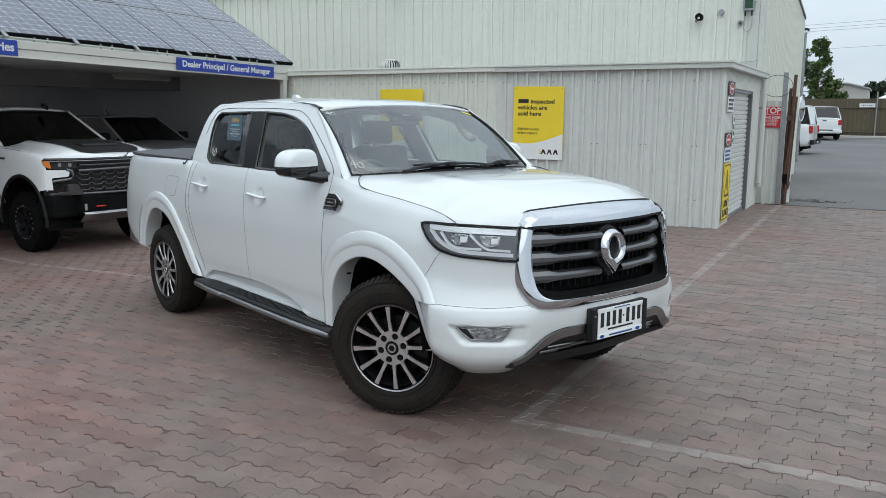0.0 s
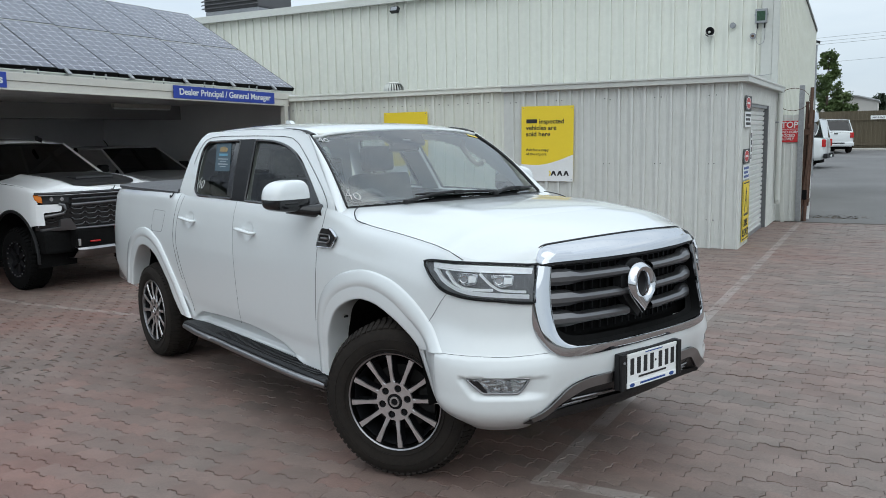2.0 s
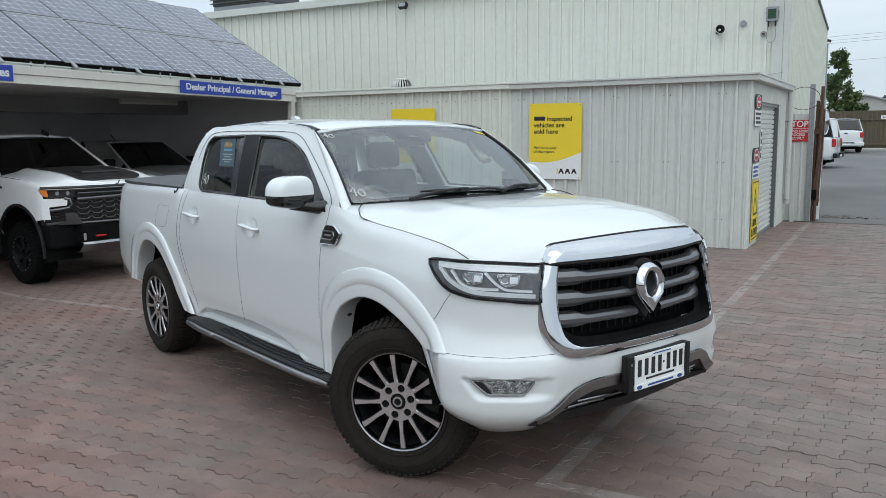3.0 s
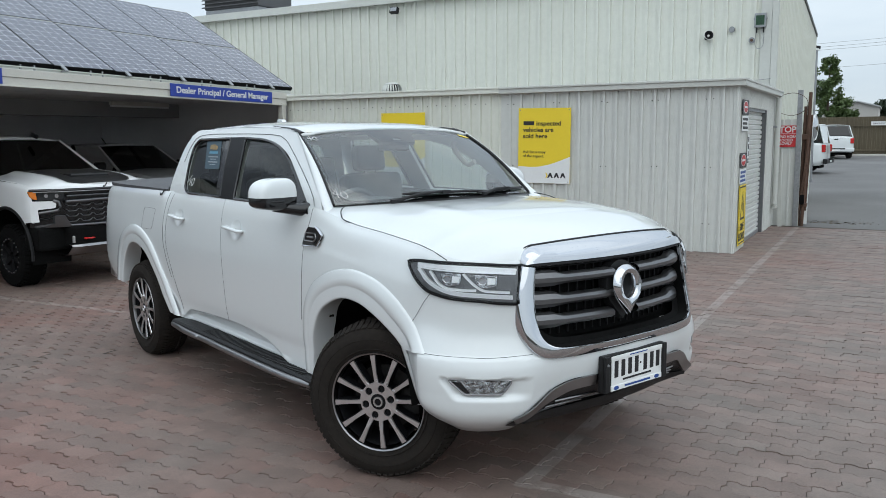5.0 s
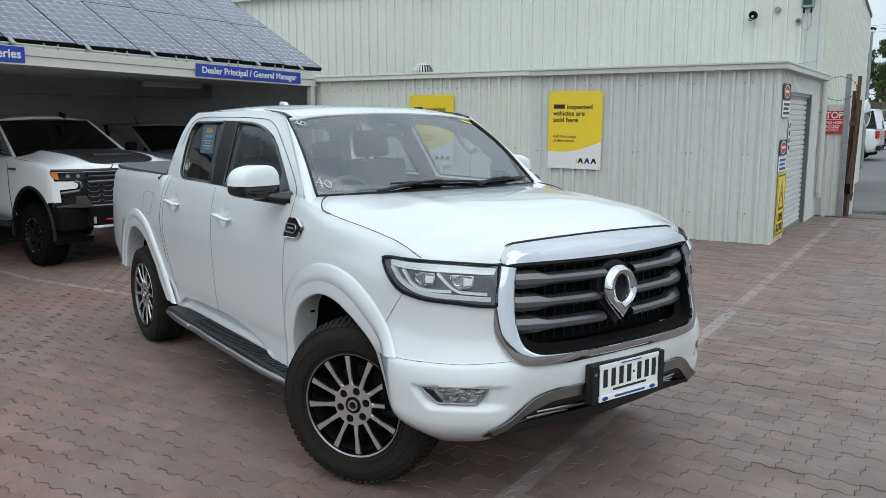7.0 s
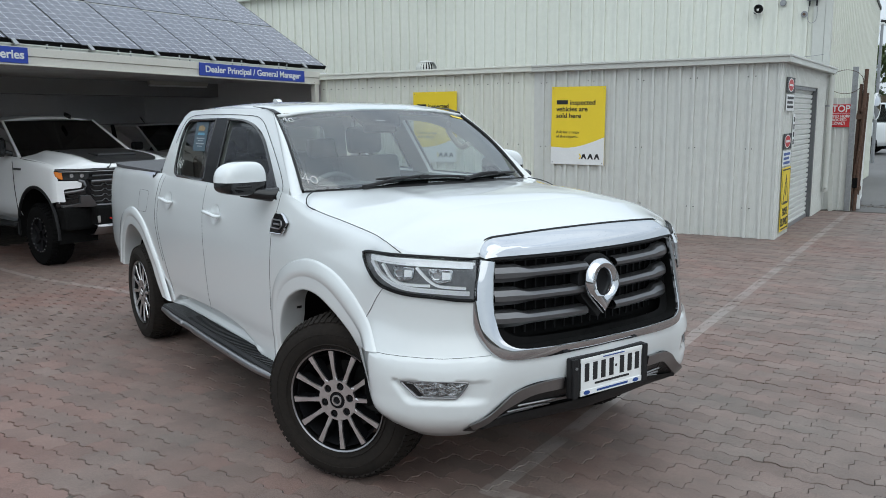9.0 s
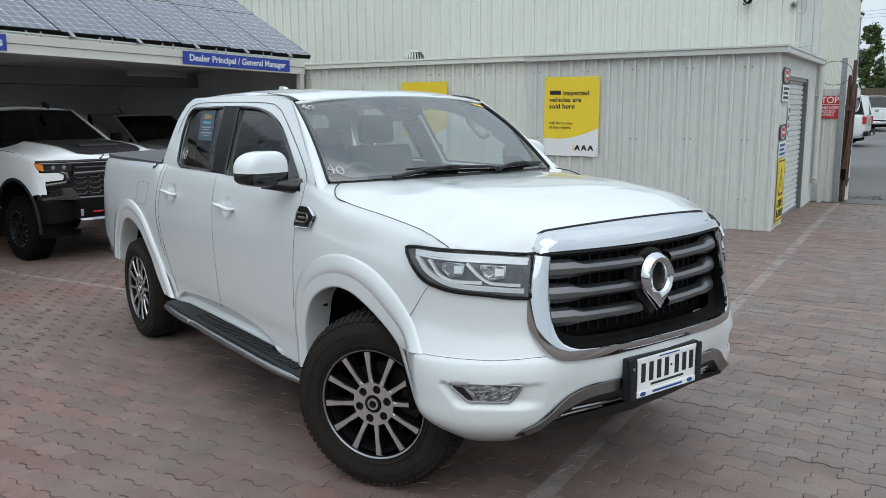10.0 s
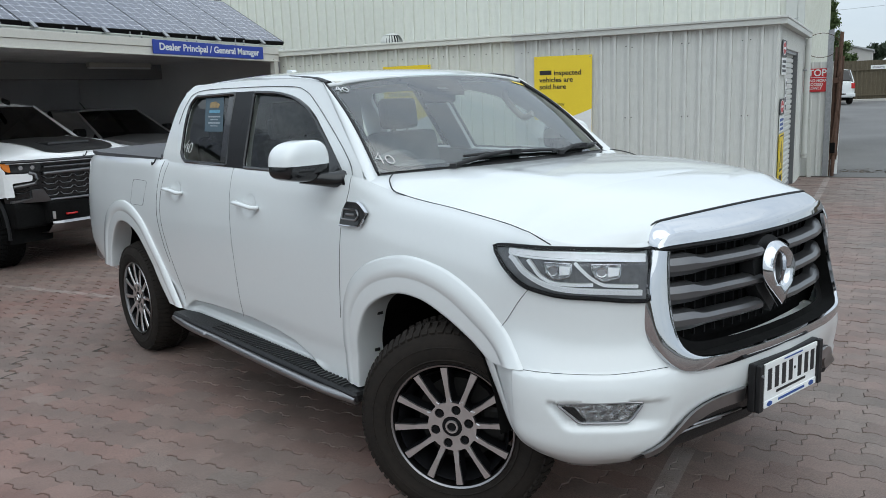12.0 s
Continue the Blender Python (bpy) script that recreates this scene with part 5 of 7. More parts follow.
    for cx in (1.47, -1.72):
        for sgn in (-1, 1):
            ahead, behind = (0.40, 0.56) if cx > 0 else (0.62, 0.50)
            arc = [[(cx + (ahead if math.cos(a) > 0 else behind) * math.cos(a), sgn * y, 0.38 + 0.53 * math.sin(a)) for y in (0.42, 0.6, 0.875)] for a in np.linspace(0.12, math.pi + (0.05 if cx > 0 else -0.40), 34)]
            part("arch_liner", grid_mesh(arc), DARK, car)
    for x0 in (0.95, -2.25):
        part("arch_wall", box(x0, x0 + 1.1, -0.42, 0.42, 0.5, 1.0), DARK, car)
    # wheel-arch flares
    arches = [
        ([(1.0, .40), (1.005, .53), (1.035, .66), (1.13, .79), (1.31, .875), (1.48, .885), (1.63, .845), (1.76, .782), (1.848, .722)],
         [(.895, .40), (.888, .60), (.94, .82), (1.09, .96), (1.35, 1.035), (1.60, 1.020), (1.785, .950), (1.915, .855), (1.98, .793), (2.032, .736)]),
        ([(-1.12, .41), (-1.25, .52), (-1.38, .66), (-1.54, .80), (-1.72, .865), (-1.90, .855), (-2.04, .76), (-2.13, .64), (-2.17, .50)],
         [(-.97, .40), (-1.10, .54), (-1.27, .72), (-1.48, .92), (-1.72, 1.008), (-1.94, 1.0), (-2.15, .92), (-2.29, .77), (-2.36, .50)])]
    for inner, outer in arches:
        a, b = spline(inner, 64), spline(outer, 64)
        rows = []
        for p, q in zip(a, b):
            row = []
            for t, d in ((0.0, -0.003), (0.025, 0.007), (0.06, 0.012), (0.30, 0.017), (0.47, 0.0195), (0.50, 0.0155), (0.54, 0.0155), (0.92, 0.021), (0.985, 0.020), (1.0, 0.012)):
                s = q * (1 - t) + p * t
                row.append(on_side(s[0], max(s[1], 0.46), d))
                row[-1].y = min(row[-1].y, -0.875 - d)
                row[-1].z = s[1]
            hem = 0.030 + 0.075 * min(1.0, max(0.0, (1.30 - row[-1].x) / 0.25 if row[-1].x > 0 else (-1.85 - row[-1].x) / 0.2))
            for d in (0.02, hem):
                lip = row[-1].copy()
                lip.y += d
                row.append(lip)
            rows.append(row)
        for sgn in (1, -1):
            part("arch_flare", grid_mesh([[(p[0], sgn * p[1], p[2]) for p in r] for r in rows], sharp=75), PAINT, car)
        for k in (9, 20):
            q = rows[k][-1]
            part("arch_clip", box(q[0] - 0.008, q[0] + 0.008, q[1] - 0.045, q[1] - 0.02, q[2] - 0.004, q[2] + 0.010, 0.003), PLASTIC, car)
    # bumper edge round the front wheel
    rows = []
    for z in np.linspace(.415, .722, 40):
        e = bumper_edge(z)
        swell = 0.011 * max(0.0, 1 - (.736 - z) / .17)
        line = [on_side(e + d, max(z, .40), swell * min(1, d / .05) + o) for d, o in ((.060, -.001), (.045, .0025), (.015, .0025), (.004, .001), (0.0, -.004))]
        for p in line:
            p.z = z
        rows.append(line + [line[-1] + Vector((0, .035, 0)), line[-1] + Vector((0.01, .08, 0))])
    for sgn in (1, -1):
        part("bumper_corner", grid_mesh([[(p[0], sgn * p[1], p[2]) for p in r] for r in rows], sharp=60), PAINT, car)
    # wheels
    build_wheel(car, (1.572, -0.805, 0.409), 0.385, 31)
    build_wheel(car, (1.48, 0.80, 0.390), 0.381, 24, True)
    build_wheel(car, (-1.715, -0.772, 0.342), 0.374, 0)
    build_wheel(car, (-1.715, 0.772, 0.342), 0.374, 0, True)
    # upper cab
    outline = rounded([(1.02, 1.27), (.985, 1.335), (.46, 1.722), (.25, 1.747), (-.40, 1.757), (-1.08, 1.751), (-1.19, 1.645), (-1.207, 1.45), (-1.21, 1.27)], [0.01, .03, .10, .10, .2, .13, .12, .1, .01])
    rear = rounded([(-.86, 1.308), (-.925, 1.345), (-.985, 1.50), (-1.01, 1.63), (-.96, 1.682), (-.44, 1.69), (-.295, 1.308)], [.03, .05, .06, .05, .05, .02, .015])
    front = rounded([(-.09, 1.305), (-.215, 1.69), (.06, 1.68), (.25, 1.65), (.44, 1.585), (.66, 1.44), (.855, 1.305)], [.015, .03, .1, .1, .1, .1, .01])
    for sgn in (-1, 1):
        pos = lambda x, z, o=0.0, sgn=sgn: Vector((x, sgn * (cab_y(x, z) + o), z))
        thick(face_out(part("cab_side", fill([outline, rear, front], pos, 0.06), PAINT, car), Vector((0, sgn, 0))), 0.035, -1)
        for lp, nm in ((rear, "rear_door_glass"), (front, "front_door_glass")):
            g = part(nm, fill([lp], lambda x, z: pos(x, z, -0.012), 0.1), SIDE if lp is rear else FRONT_SIDE, car, "tinted door window")
            g.visible_shadow = False
            part("window_seal", tube([pos(x, z, 0.002) for x, z in lp], 0.010, 6, True), GLOSS_BLACK, car)
        pillar = rounded([(-.30, 1.300), (-.445, 1.697), (-.21, 1.697), (-.085, 1.300)], 0.006)
        part("door_pillar", fill([pillar], lambda x, z: pos(x, z, 0.006), 0.1), PILLAR_BLACK, car, "black pillar trim between the door windows")
        part("quarter_bar", fill([[(-.40, 1.32), (-.53, 1.68), (-.45, 1.685), (-.31, 1.32)]], lambda x, z: pos(x, z, -0.006), 0.1), GLOSS_BLACK, car)
        line = spline([pos(.920, 1.318, 0.003), pos(.874, 1.368, 0.003), pos(.724, 1.468, 0.003), pos(.46, 1.622, 0.003), pos(.32, 1.684, 0.003), pos(.15, 1.710, 0.003), pos(-.40, 1.72, 0.003), pos(-.95, 1.712, 0.003), pos(-1.07, 1.64, 0.003), pos(-1.09, 1.52, 0.003)], 50)
        part("door_seam", tube(line, 0.0016, 5), SEAM, car)
    # roof
    roof = []
    prof = spline([(.50, 1.742, 0), (.25, 1.780, 0), (-.20, 1.800, 0), (-.65, 1.798, 0), (-1.0, 1.781, 0), (-1.11, 1.757, 0), (-1.145, 1.737, 0)], 44)
    for x, z, _ in prof:
        ys = np.linspace(-1, 1, 45)
        edge_z = float(np.interp(x, [-1.145, -1.10, -1.03, -.4, .25, .46, .52], [1.702, 1.724, 1.743, 1.750, 1.740, 1.716, 1.705]))
        w = cab_y(x, edge_z) + 0.002
        zz = edge_z + (z - edge_z) * (1 - np.abs(ys) ** 4.0)
        groove = -0.006 * np.exp(-((np.abs(ys) - 0.90) / 0.025) ** 2)
        xx = x + 0.05 * (1 - ys ** 2) * (1 if x > 0.2 else 0) + (-0.02 * (1 - ys ** 2) if x < -1.0 else 0)
        roof.append(np.stack([xx, ys * w, zz + groove], 1))
    thick(face_out(part("roof", grid_mesh(roof, sharp=60), PAINT, car), Vector((0, 0, 1))), 0.02, -1)
    for sgn in (-1, 1):
        part("roof_ditch_trim", tube(spline([(.485, sgn * .630, 1.719), (.38, sgn * .626, 1.741), (.26, sgn * .622, 1.753), (.10, sgn * .616, 1.764)], 24), [0.017] * 10 + [0.012] * 8 + [0.007] * 6, 6, False, 0.35), PLASTIC, car)
    fin = part("roof_antenna", fill([rounded([(-1.0, 0), (-.86, 0), (-.93, .052), (-.985, .06)], 0.01)], lambda x, z: (x, 0, 1.778 + z)), PAINT, car, "small shark-fin roof antenna")
    thick(fin, 0.035, 0)
    # windscreen
    def screen(s, t, out=0.0):
        """s from -1 to 1 across, t from foot to head."""
        a = Vector((1.262 - 0.26 * abs(s) ** 2.3, 0.748 * s, 1.350 - 0.028 * s * s))
        b = Vector((0.535 - 0.075 * s * s, 0.644 * s, 1.750 - 0.036 * s * s))
        p = a.lerp(b, t)
        bow = 0.03 * math.sin(math.pi * t)
        return p + Vector((0.50, 0, 0.86)) * (bow + out)
    S, T = np.linspace(-1, 1, 49), np.linspace(0, 1, 25)
    g = part("windscreen", grid_mesh([[screen(s, t) for t in T] for s in S], sharp=80), WIND, car, "clear laminated windscreen")
    g.visible_shadow = False
    rim, hem = [], []
    corner = lambda cs, ct, rs, rt, a0: [(cs + rs * math.cos(a0 + a), ct + rt * math.sin(a0 + a)) for a in np.linspace(0, math.pi / 2, 7)]
    for ws, w0, w1, lp in ((1.0, 0.0, 1.0, rim), (.955, .040, .885, hem)):
        for c in (corner(ws - .10, w1 - .06, .10, .06, 0), corner(-ws + .10, w1 - .06, .10, .06, math.pi / 2), corner(-ws + .12, w0 + .14, .12, .14, math.pi), corner(ws - .12, w0 + .14, .12, .14, 1.5 * math.pi)):
            if lp and lp[-1] != c[0]:
                a = lp[-1]
                lp += [(a[0] + (c[0][0] - a[0]) * k, a[1] + (c[0][1] - a[1]) * k) for k in np.linspace(0, 1, 14)[1:-1]]
            lp += c
        lp += [(lp[-1][0] + (lp[0][0] - lp[-1][0]) * k, lp[-1][1] + (lp[0][1] - lp[-1][1]) * k) for k in np.linspace(0, 1, 14)[1:]]
    part("windscreen_border", grid_mesh([[screen(a[0] + (b[0] - a[0]) * k, a[1] + (b[1] - a[1]) * k, -0.006) for k in (0, .5, 1)] for a, b in zip(rim, hem)], sharp=80), FRIT, car, "black printed border of the windscreen")
    pod = fill([rounded([(-.28, 1.0), (-.245, .835), (.125, .815), (.25, 1.0)], .02)], lambda s, t: screen(s, t, -0.052), 0.1)
    thick(part("camera_housing", pod, FRIT, car, "black camera housing behind the windscreen"), 0.02, 0)
    part("camera_window", fill([[(-.10, .885), (-.02, .880), (-.01, .855), (-.10, .86)]], lambda s, t: screen(s, t, -0.038)), GALV, car)
    for sgn in (-1, 1):
        strip = []
        for t in np.linspace(-0.14, 1, 22):
            a = screen(sgn, t, 0.004)
            x, z = 0.985 + (0.46 - 0.985) * t, 1.335 + (1.712 - 1.335) * t
            b = Vector((x, sgn * cab_y(x, z), z))
            m = a.lerp(b, 0.5) + Vector((0.012, sgn * 0.012, 0.008))
            strip.append([a, a.lerp(m, 0.5) + Vector((0.004, sgn * 0.003, 0.002)), m, m.lerp(b, 0.6) + Vector((0.003, sgn * 0.006, 0)), b])
        part("windscreen_pillar", grid_mesh(strip, sharp=80), PAINT, car)
        part("pillar_seal", tube([screen(sgn * 0.995, t, 0.004) for t in np.linspace(0, 1, 16)], 0.008, 6), PLASTIC, car)
    cowl = [[screen(s, 0.0, 0.002) + Vector((d, 0, -0.014 * (d > 0) - 0.02 * (d > 0.03))) for d in (-0.02, 0.02, 0.06)] for s in np.linspace(-1, 1, 40)]
    part("cowl", grid_mesh(cowl), PLASTIC, car)
    # cab back with its window
    back = rounded([(-.70, 1.27), (.70, 1.27), (.64, 1.725), (-.64, 1.725)], 0.06)
    hole = rounded([(-.52, 1.36), (.52, 1.36), (.47, 1.63), (-.47, 1.63)], 0.05)
    put = lambda y, z: Vector((-1.185 + 0.10 * max(0, (z - 1.45)) ** 1.2, y, z))
    thick(face_out(part("cab_back", fill([back, hole], put), PAINT, car), Vector((-1, 0, 0))), 0.03)
    part("rear_glass", fill([hole], lambda y, z: put(y, z) + Vector((0.01, 0, 0))), SIDE, car).visible_shadow = False
    # wipers
    for s0, t0, s1, t1, sp, tp, sj, tj in ((-.54, .050, .17, .022, -.64, -.030, -.20, .036), (.10, .010, .85, .050, .15, -.015, .47, .036)):
        blade = [screen(s0 + (s1 - s0) * k, t0 + (t1 - t0) * k + 0.006 * math.sin(math.pi * k), 0.012) for k in np.linspace(0, 1, 9)]
        w = part("wiper", tube(blade, [0.005] + [0.008] * 7 + [0.005], 6), PLASTIC, car, "black wiper with its arm and blade")
        root, tip = screen(sp, tp, 0.020), screen(sj, tj, 0.024)
        part("arm", tube([root, root.lerp(tip, 0.5) + Vector((0, 0, 0.010)), tip], [0.011, 0.008, 0.006], 8), PLASTIC, w)
        part("pivot", cyl(0.016, 0.02, 14, at=tuple(root)), PLASTIC, w)
        part("blade_joint", box(tip.x - 0.010, tip.x + 0.010, tip.y - 0.030, tip.y + 0.030, tip.z - 0.016, tip.z + 0.004, 0.004), PLASTIC, w)
    build_ute_front(car)
    build_ute_flank(car, screen)
    build_ute_cabin(car)


def build_ute_front(car):
    # headlamps
    low = spline([(18.97, .961), (18.33, .966), (17.76, .975), (16.95, .984), (16.43, .996), (15.95, 1.015), (15.38, 1.065), (15.08, 1.108)], 40)
    top = spline([(15.02, 1.128), (15.3, 1.135), (16.0, 1.140), (17.0, 1.137), (18.0, 1.131), (19.06, 1.125)], 20)
    shape = [tuple(p) for p in np.vstack([top, low])]
    def lamp(u, z, out, sgn):
        p = on_body(u, z, out)
        return p if sgn > 0 else flip(p)
    def strip(pts, half, out, sgn, deep=0.012):
        """A solid light strip that follows the lamp face."""
        c = spline(pts, 40)
        d = np.gradient(c, axis=0)
        d[:, 0] *= 0.13
        n = np.stack([-d[:, 1], d[:, 0]], 1)
        n /= np.linalg.norm(n, axis=1)[:, None]
        rows = []
        for p, m in zip(c, n):
            q = [(p[0] + k * half * m[0] / 0.13, p[1] + k * half * m[1]) for k in (-1, 1)]
            rows.append([lamp(*q[0], out - deep, sgn), lamp(*q[0], out, sgn), lamp(*q[1], out, sgn), lamp(*q[1], out - deep, sgn)])
        return grid_mesh(rows, sharp=40)
    for sgn in (1, -1):
        h = part("headlamp", fill([shape], lambda u, z: lamp(u, z, 0.003, sgn), 0.12), BOWL, car, "slim headlamp with bright strips and two lens blocks")
        part("lamp_rim", tube([lamp(u, z, 0.010, sgn) for u, z in shape], 0.0075, 6, True), PILLAR_BLACK, h)
        part("light_strip", strip([(15.50, 1.121), (16.0, 1.122), (16.7, 1.118), (17.8, 1.110), (18.88, 1.102)], 0.0085, 0.014, sgn), LAMP_WHITE, h)
        part("strip_edge", strip([(15.55, 1.113), (16.6, 1.106), (17.8, 1.099), (18.86, 1.093)], 0.0032, 0.0175, sgn, 0.006), LED, h)
        part("strip_edge", strip([(16.5, 1.128), (17.4, 1.124), (18.86, 1.113)], 0.0022, 0.0175, sgn, 0.006), LED, h)
        part("light_strip", strip([(15.55, 1.106), (15.74, 1.090), (15.98, 1.060), (16.33, 1.033), (16.66, 1.016), (17.05, 1.006), (17.76, .998), (18.76, .990)], 0.0085, 0.014, sgn), LAMP_WHITE, h)
        part("strip_edge", strip([(15.72, 1.104), (15.92, 1.078), (16.25, 1.045), (16.64, 1.024), (17.05, 1.014), (17.76, 1.006), (18.70, .998)], 0.0026, 0.0175, sgn, 0.006), LED, h)
        part("inner_strip", strip([(16.10, 1.100), (16.24, 1.078), (16.42, 1.050), (16.72, 1.030), (17.14, 1.023), (17.66, 1.021)], 0.0052, 0.017, sgn), LED, h)
        part("inner_strip", strip([(17.25, 1.094), (17.42, 1.068), (17.62, 1.042), (17.88, 1.021), (18.19, 1.016), (18.66, 1.012)], 0.0052, 0.017, sgn), LED, h)
        for u, dz in ((16.80, 0.0), (17.90, -.007)):
            block = rounded([(u - .30, 1.095 + dz), (u + .40, 1.091 + dz), (u + .36, 1.050 + dz), (u + .0, 1.038 + dz), (u - .22, 1.055 + dz)], [.05] * 5, 3)
            loop = [lamp(a, b, 0.018, sgn) for a, b in block]
            base = [lamp(a, b, 0.0, sgn) for a, b in block]
            n = len(loop)
            part("lens_block", mesh_of(loop + base, [tuple(range(n))] + [(i, (i + 1) % n, n + (i + 1) % n, n + i) for i in range(n)], True, 40), LENS_BLOCK, h)
            part("lens_frame", tube([lamp(a, b, 0.019, sgn) for a, b in block], 0.0014, 5, True), CHROME, h)
            part("lens_eye", fill([rounded([(u + .10, 1.084 + dz), (u + .36, 1.082 + dz), (u + .33, 1.056 + dz), (u + .10, 1.054 + dz)], .01)], lambda a, b: lamp(a, b, 0.0195, sgn)), LED, h)
            part("lens_lip", tube([lamp(u - .05 + .12 * math.cos(a), 1.068 + dz + .014 * math.sin(a), 0.020, sgn) for a in np.linspace(0, 6.28, 18, endpoint=False)], 0.0026, 5, True), CHROME, h)
            part("lens_pupil", fill([[(u - .05 + .10 * math.cos(a), 1.068 + dz + .012 * math.sin(a)) for a in np.linspace(0, 6.28, 16, endpoint=False)]], lambda a, b: lamp(a, b, 0.0192, sgn)), SATIN, h)
        part("lens", fill([shape], lambda u, z: lamp(u, z, 0.022, sgn), 0.12), LENS, h).visible_shadow = False
        # fog lamps in their recess
        fog = rounded([(16.85, .632), (18.72, .632), (18.40, .566), (17.35, .566)], [.08, .08, .1, .1], 4)
        f = part("fog_lamp", fill([fog], lambda u, z: lamp(u, z, -0.013, sgn), 0.15), FOG, car, "clear fog lamp set in the bumper")
        part("rim", tube([lamp(u, z, -0.010, sgn) for u, z in fog], 0.0045, 6, True), SATIN, f)
        part("shade", fill([rounded([(16.95, .622), (17.25, .622), (17.5, .572), (17.38, .572)], .02)], lambda u, z: lamp(u, z, -0.0105, sgn)), PLASTIC, f)
        part("lens", fill([fog], lambda u, z: lamp(u, z, -0.006, sgn), 0.15), LENS, f).visible_shadow = False
    # grille
    gx = lambda y: 2.398 - 0.27 * y * y
    back = rounded([(-.55, 1.14), (.55, 1.14), (.57, .85), (.52, .765), (-.52, .765), (-.57, .85)], 0.04)
    part("grille_backing", fill([back], lambda y, z: (gx(y) - 0.085, y, z), 0.06), DARK, car)
    for i in range(-10, 11):
        y = i * 0.05
        part("grille_mesh_bar", box(gx(y) - 0.070, gx(y) - 0.058, y - 0.003, y + 0.003, .79, 1.12), PLASTIC, car)
    for z in (1.105,):
        part("grille_mesh_rail", tube([(gx(y) - 0.048, y, z) for y in np.linspace(-.52, .52, 12)], 0.005, 6), PLASTIC, car)
    for z in (1.058, .962, .868):
        for sgn in (-1, 1):
            rows = []
            for y, up, dn, fw in ((.085, .020, -.024, .012), (.20, .020, -.024, .012), (.36, .020, -.025, .010), (.385, .022, -.027, .010), (.425, .036, -.034, .004), (.49, .037, -.035, .0), (.524, .036, -.034, -.010)):
                x = gx(y) + fw
                rows.append([Vector((x + dx, sgn * y, z + dz)) for dx, dz in ((-.05, dn), (-.012, dn), (0.006, dn * 0.45), (0.006, up * 0.15), (-.006, up * 0.75), (-.022, up), (-.05, up))])
            part("grille_bar", grid_mesh(rows, sharp=25), SLAT, car, "dark metallic grille bar")
    outer = spline([(-.578, 1.122), (-.604, 1.037), (-.616, .945), (-.616, .855), (-.600, .790), (-.567, .742), (-.51, .716), (-.37, .712), (-.194, .718), (0, .722)], 70)
    inner = spline([(-.522, 1.113), (-.538, 1.031), (-.547, .938), (-.546, .855), (-.533, .804), (-.498, .774), (-.44, .764), (-.32, .763), (-.17, .764), (0, .765)], 70)
    rows = []
    for o, i in zip(outer, inner):
        row = []
        proud = float(np.polyval(np.polyfit([.712, .745, .80, .86, .95, 1.04, 1.122], [.078, .069, .052, .033, .014, .000, -.016], 3), o[1]))
        foot = on_nose(o[0], o[1])
        row.append((foot.x - 0.006, o[0], o[1]))
        for t, d in ((0.0, 0.0), (0.10, 0.006), (0.5, 0.012), (0.85, 0.017), (0.97, 0.015), (1.0, 0.004), (1.0, -0.05)):
            y, z = o * (1 - t) + i * t
            row.append((gx(y) + proud + d, y, z))
        rows.append(row)
    rows = np.array(rows)
    full = np.vstack([rows, (rows * (1, -1, 1))[::-1][1:]])
    part("grille_surround", grid_mesh(full[:, :-1], sharp=50), CHROME, car, "chrome grille surround")
    rest = full[:, -1] * (1, 0.90, 1)
    rest[:, 2] = 0.94 + (full[:, -1, 2] - 0.94) * 0.85
    part("grille_inner_trim", grid_mesh(np.stack([full[:, -2], full[:, -1], rest], 1), sharp=60), DARK, car)
    rows = []
    for y in np.sin(np.linspace(-math.pi / 2, math.pi / 2, 81)):
        k = abs(y)
        yy = 0.565 * y
        x0, top = bar_rear(yy)
        f = gx(yy) - 0.004
        low = low_end(k)
        go = lambda t: x0 + (f - x0) * t
        prof = ((x0 - 0.010, top - 0.016), (x0 - 0.002, top - 0.001), (go(.06), top - .001), (go(.30), top - .009), (go(.55), top - .021), (go(.76), top - .036), (go(.88), 1.170), (go(.95), 1.158), (go(.99), 1.146), (f + 0.003, 1.133), (f - 0.004, 1.126), (f - 0.05, 1.128))
        rows.append([(a, yy, 1.126 + (b - 1.126) * low) for a, b in prof])
    part("bonnet_chrome", grid_mesh(rows, sharp=55), CHROME, car, "broad chrome bar along the bonnet edge")
    part("bonnet_bar_seam", tube([(r[1][0] + .001, r[1][1] * 1.006, r[1][2] + .002) for r in rows], 0.0036, 6), SEAM, car)
    part("bonnet_gap", tube([on_body(u, np.interp(u, [16.2, 17, 18, 19.2], [1.134, 1.132, 1.129, 1.127]), 0.006) for u in np.linspace(16.2, 19.4, 24)] + [Vector((gx(y) - 0.012, y, 1.122)) for y in np.linspace(-.57, .57, 20)] + [flip(on_body(u, np.interp(u, [16.2, 17, 18, 19.2], [1.134, 1.132, 1.129, 1.127]), 0.006)) for u in np.linspace(19.4, 16.2, 24)], 0.005, 6), SEAM, car)
    # teardrop badge
    def drop(r, tip, n=40):
        a0 = math.asin(r / tip)
        pts = [(r * math.sin(t), r * math.cos(t)) for t in np.linspace(-(math.pi / 2 + a0), math.pi / 2 + a0, n)]
        return pts + [(0.0, -tip)]
    cz = 0.992
    face = lambda px, py, pz: (px - (.15 if pz > 0 else .05) * pz, py - .020, cz + pz)
    base = drop(0.114, 0.165)
    part("badge_base", thick_fill([base], lambda y, z: face(2.400, y, z), 0.05), PLASTIC, car)
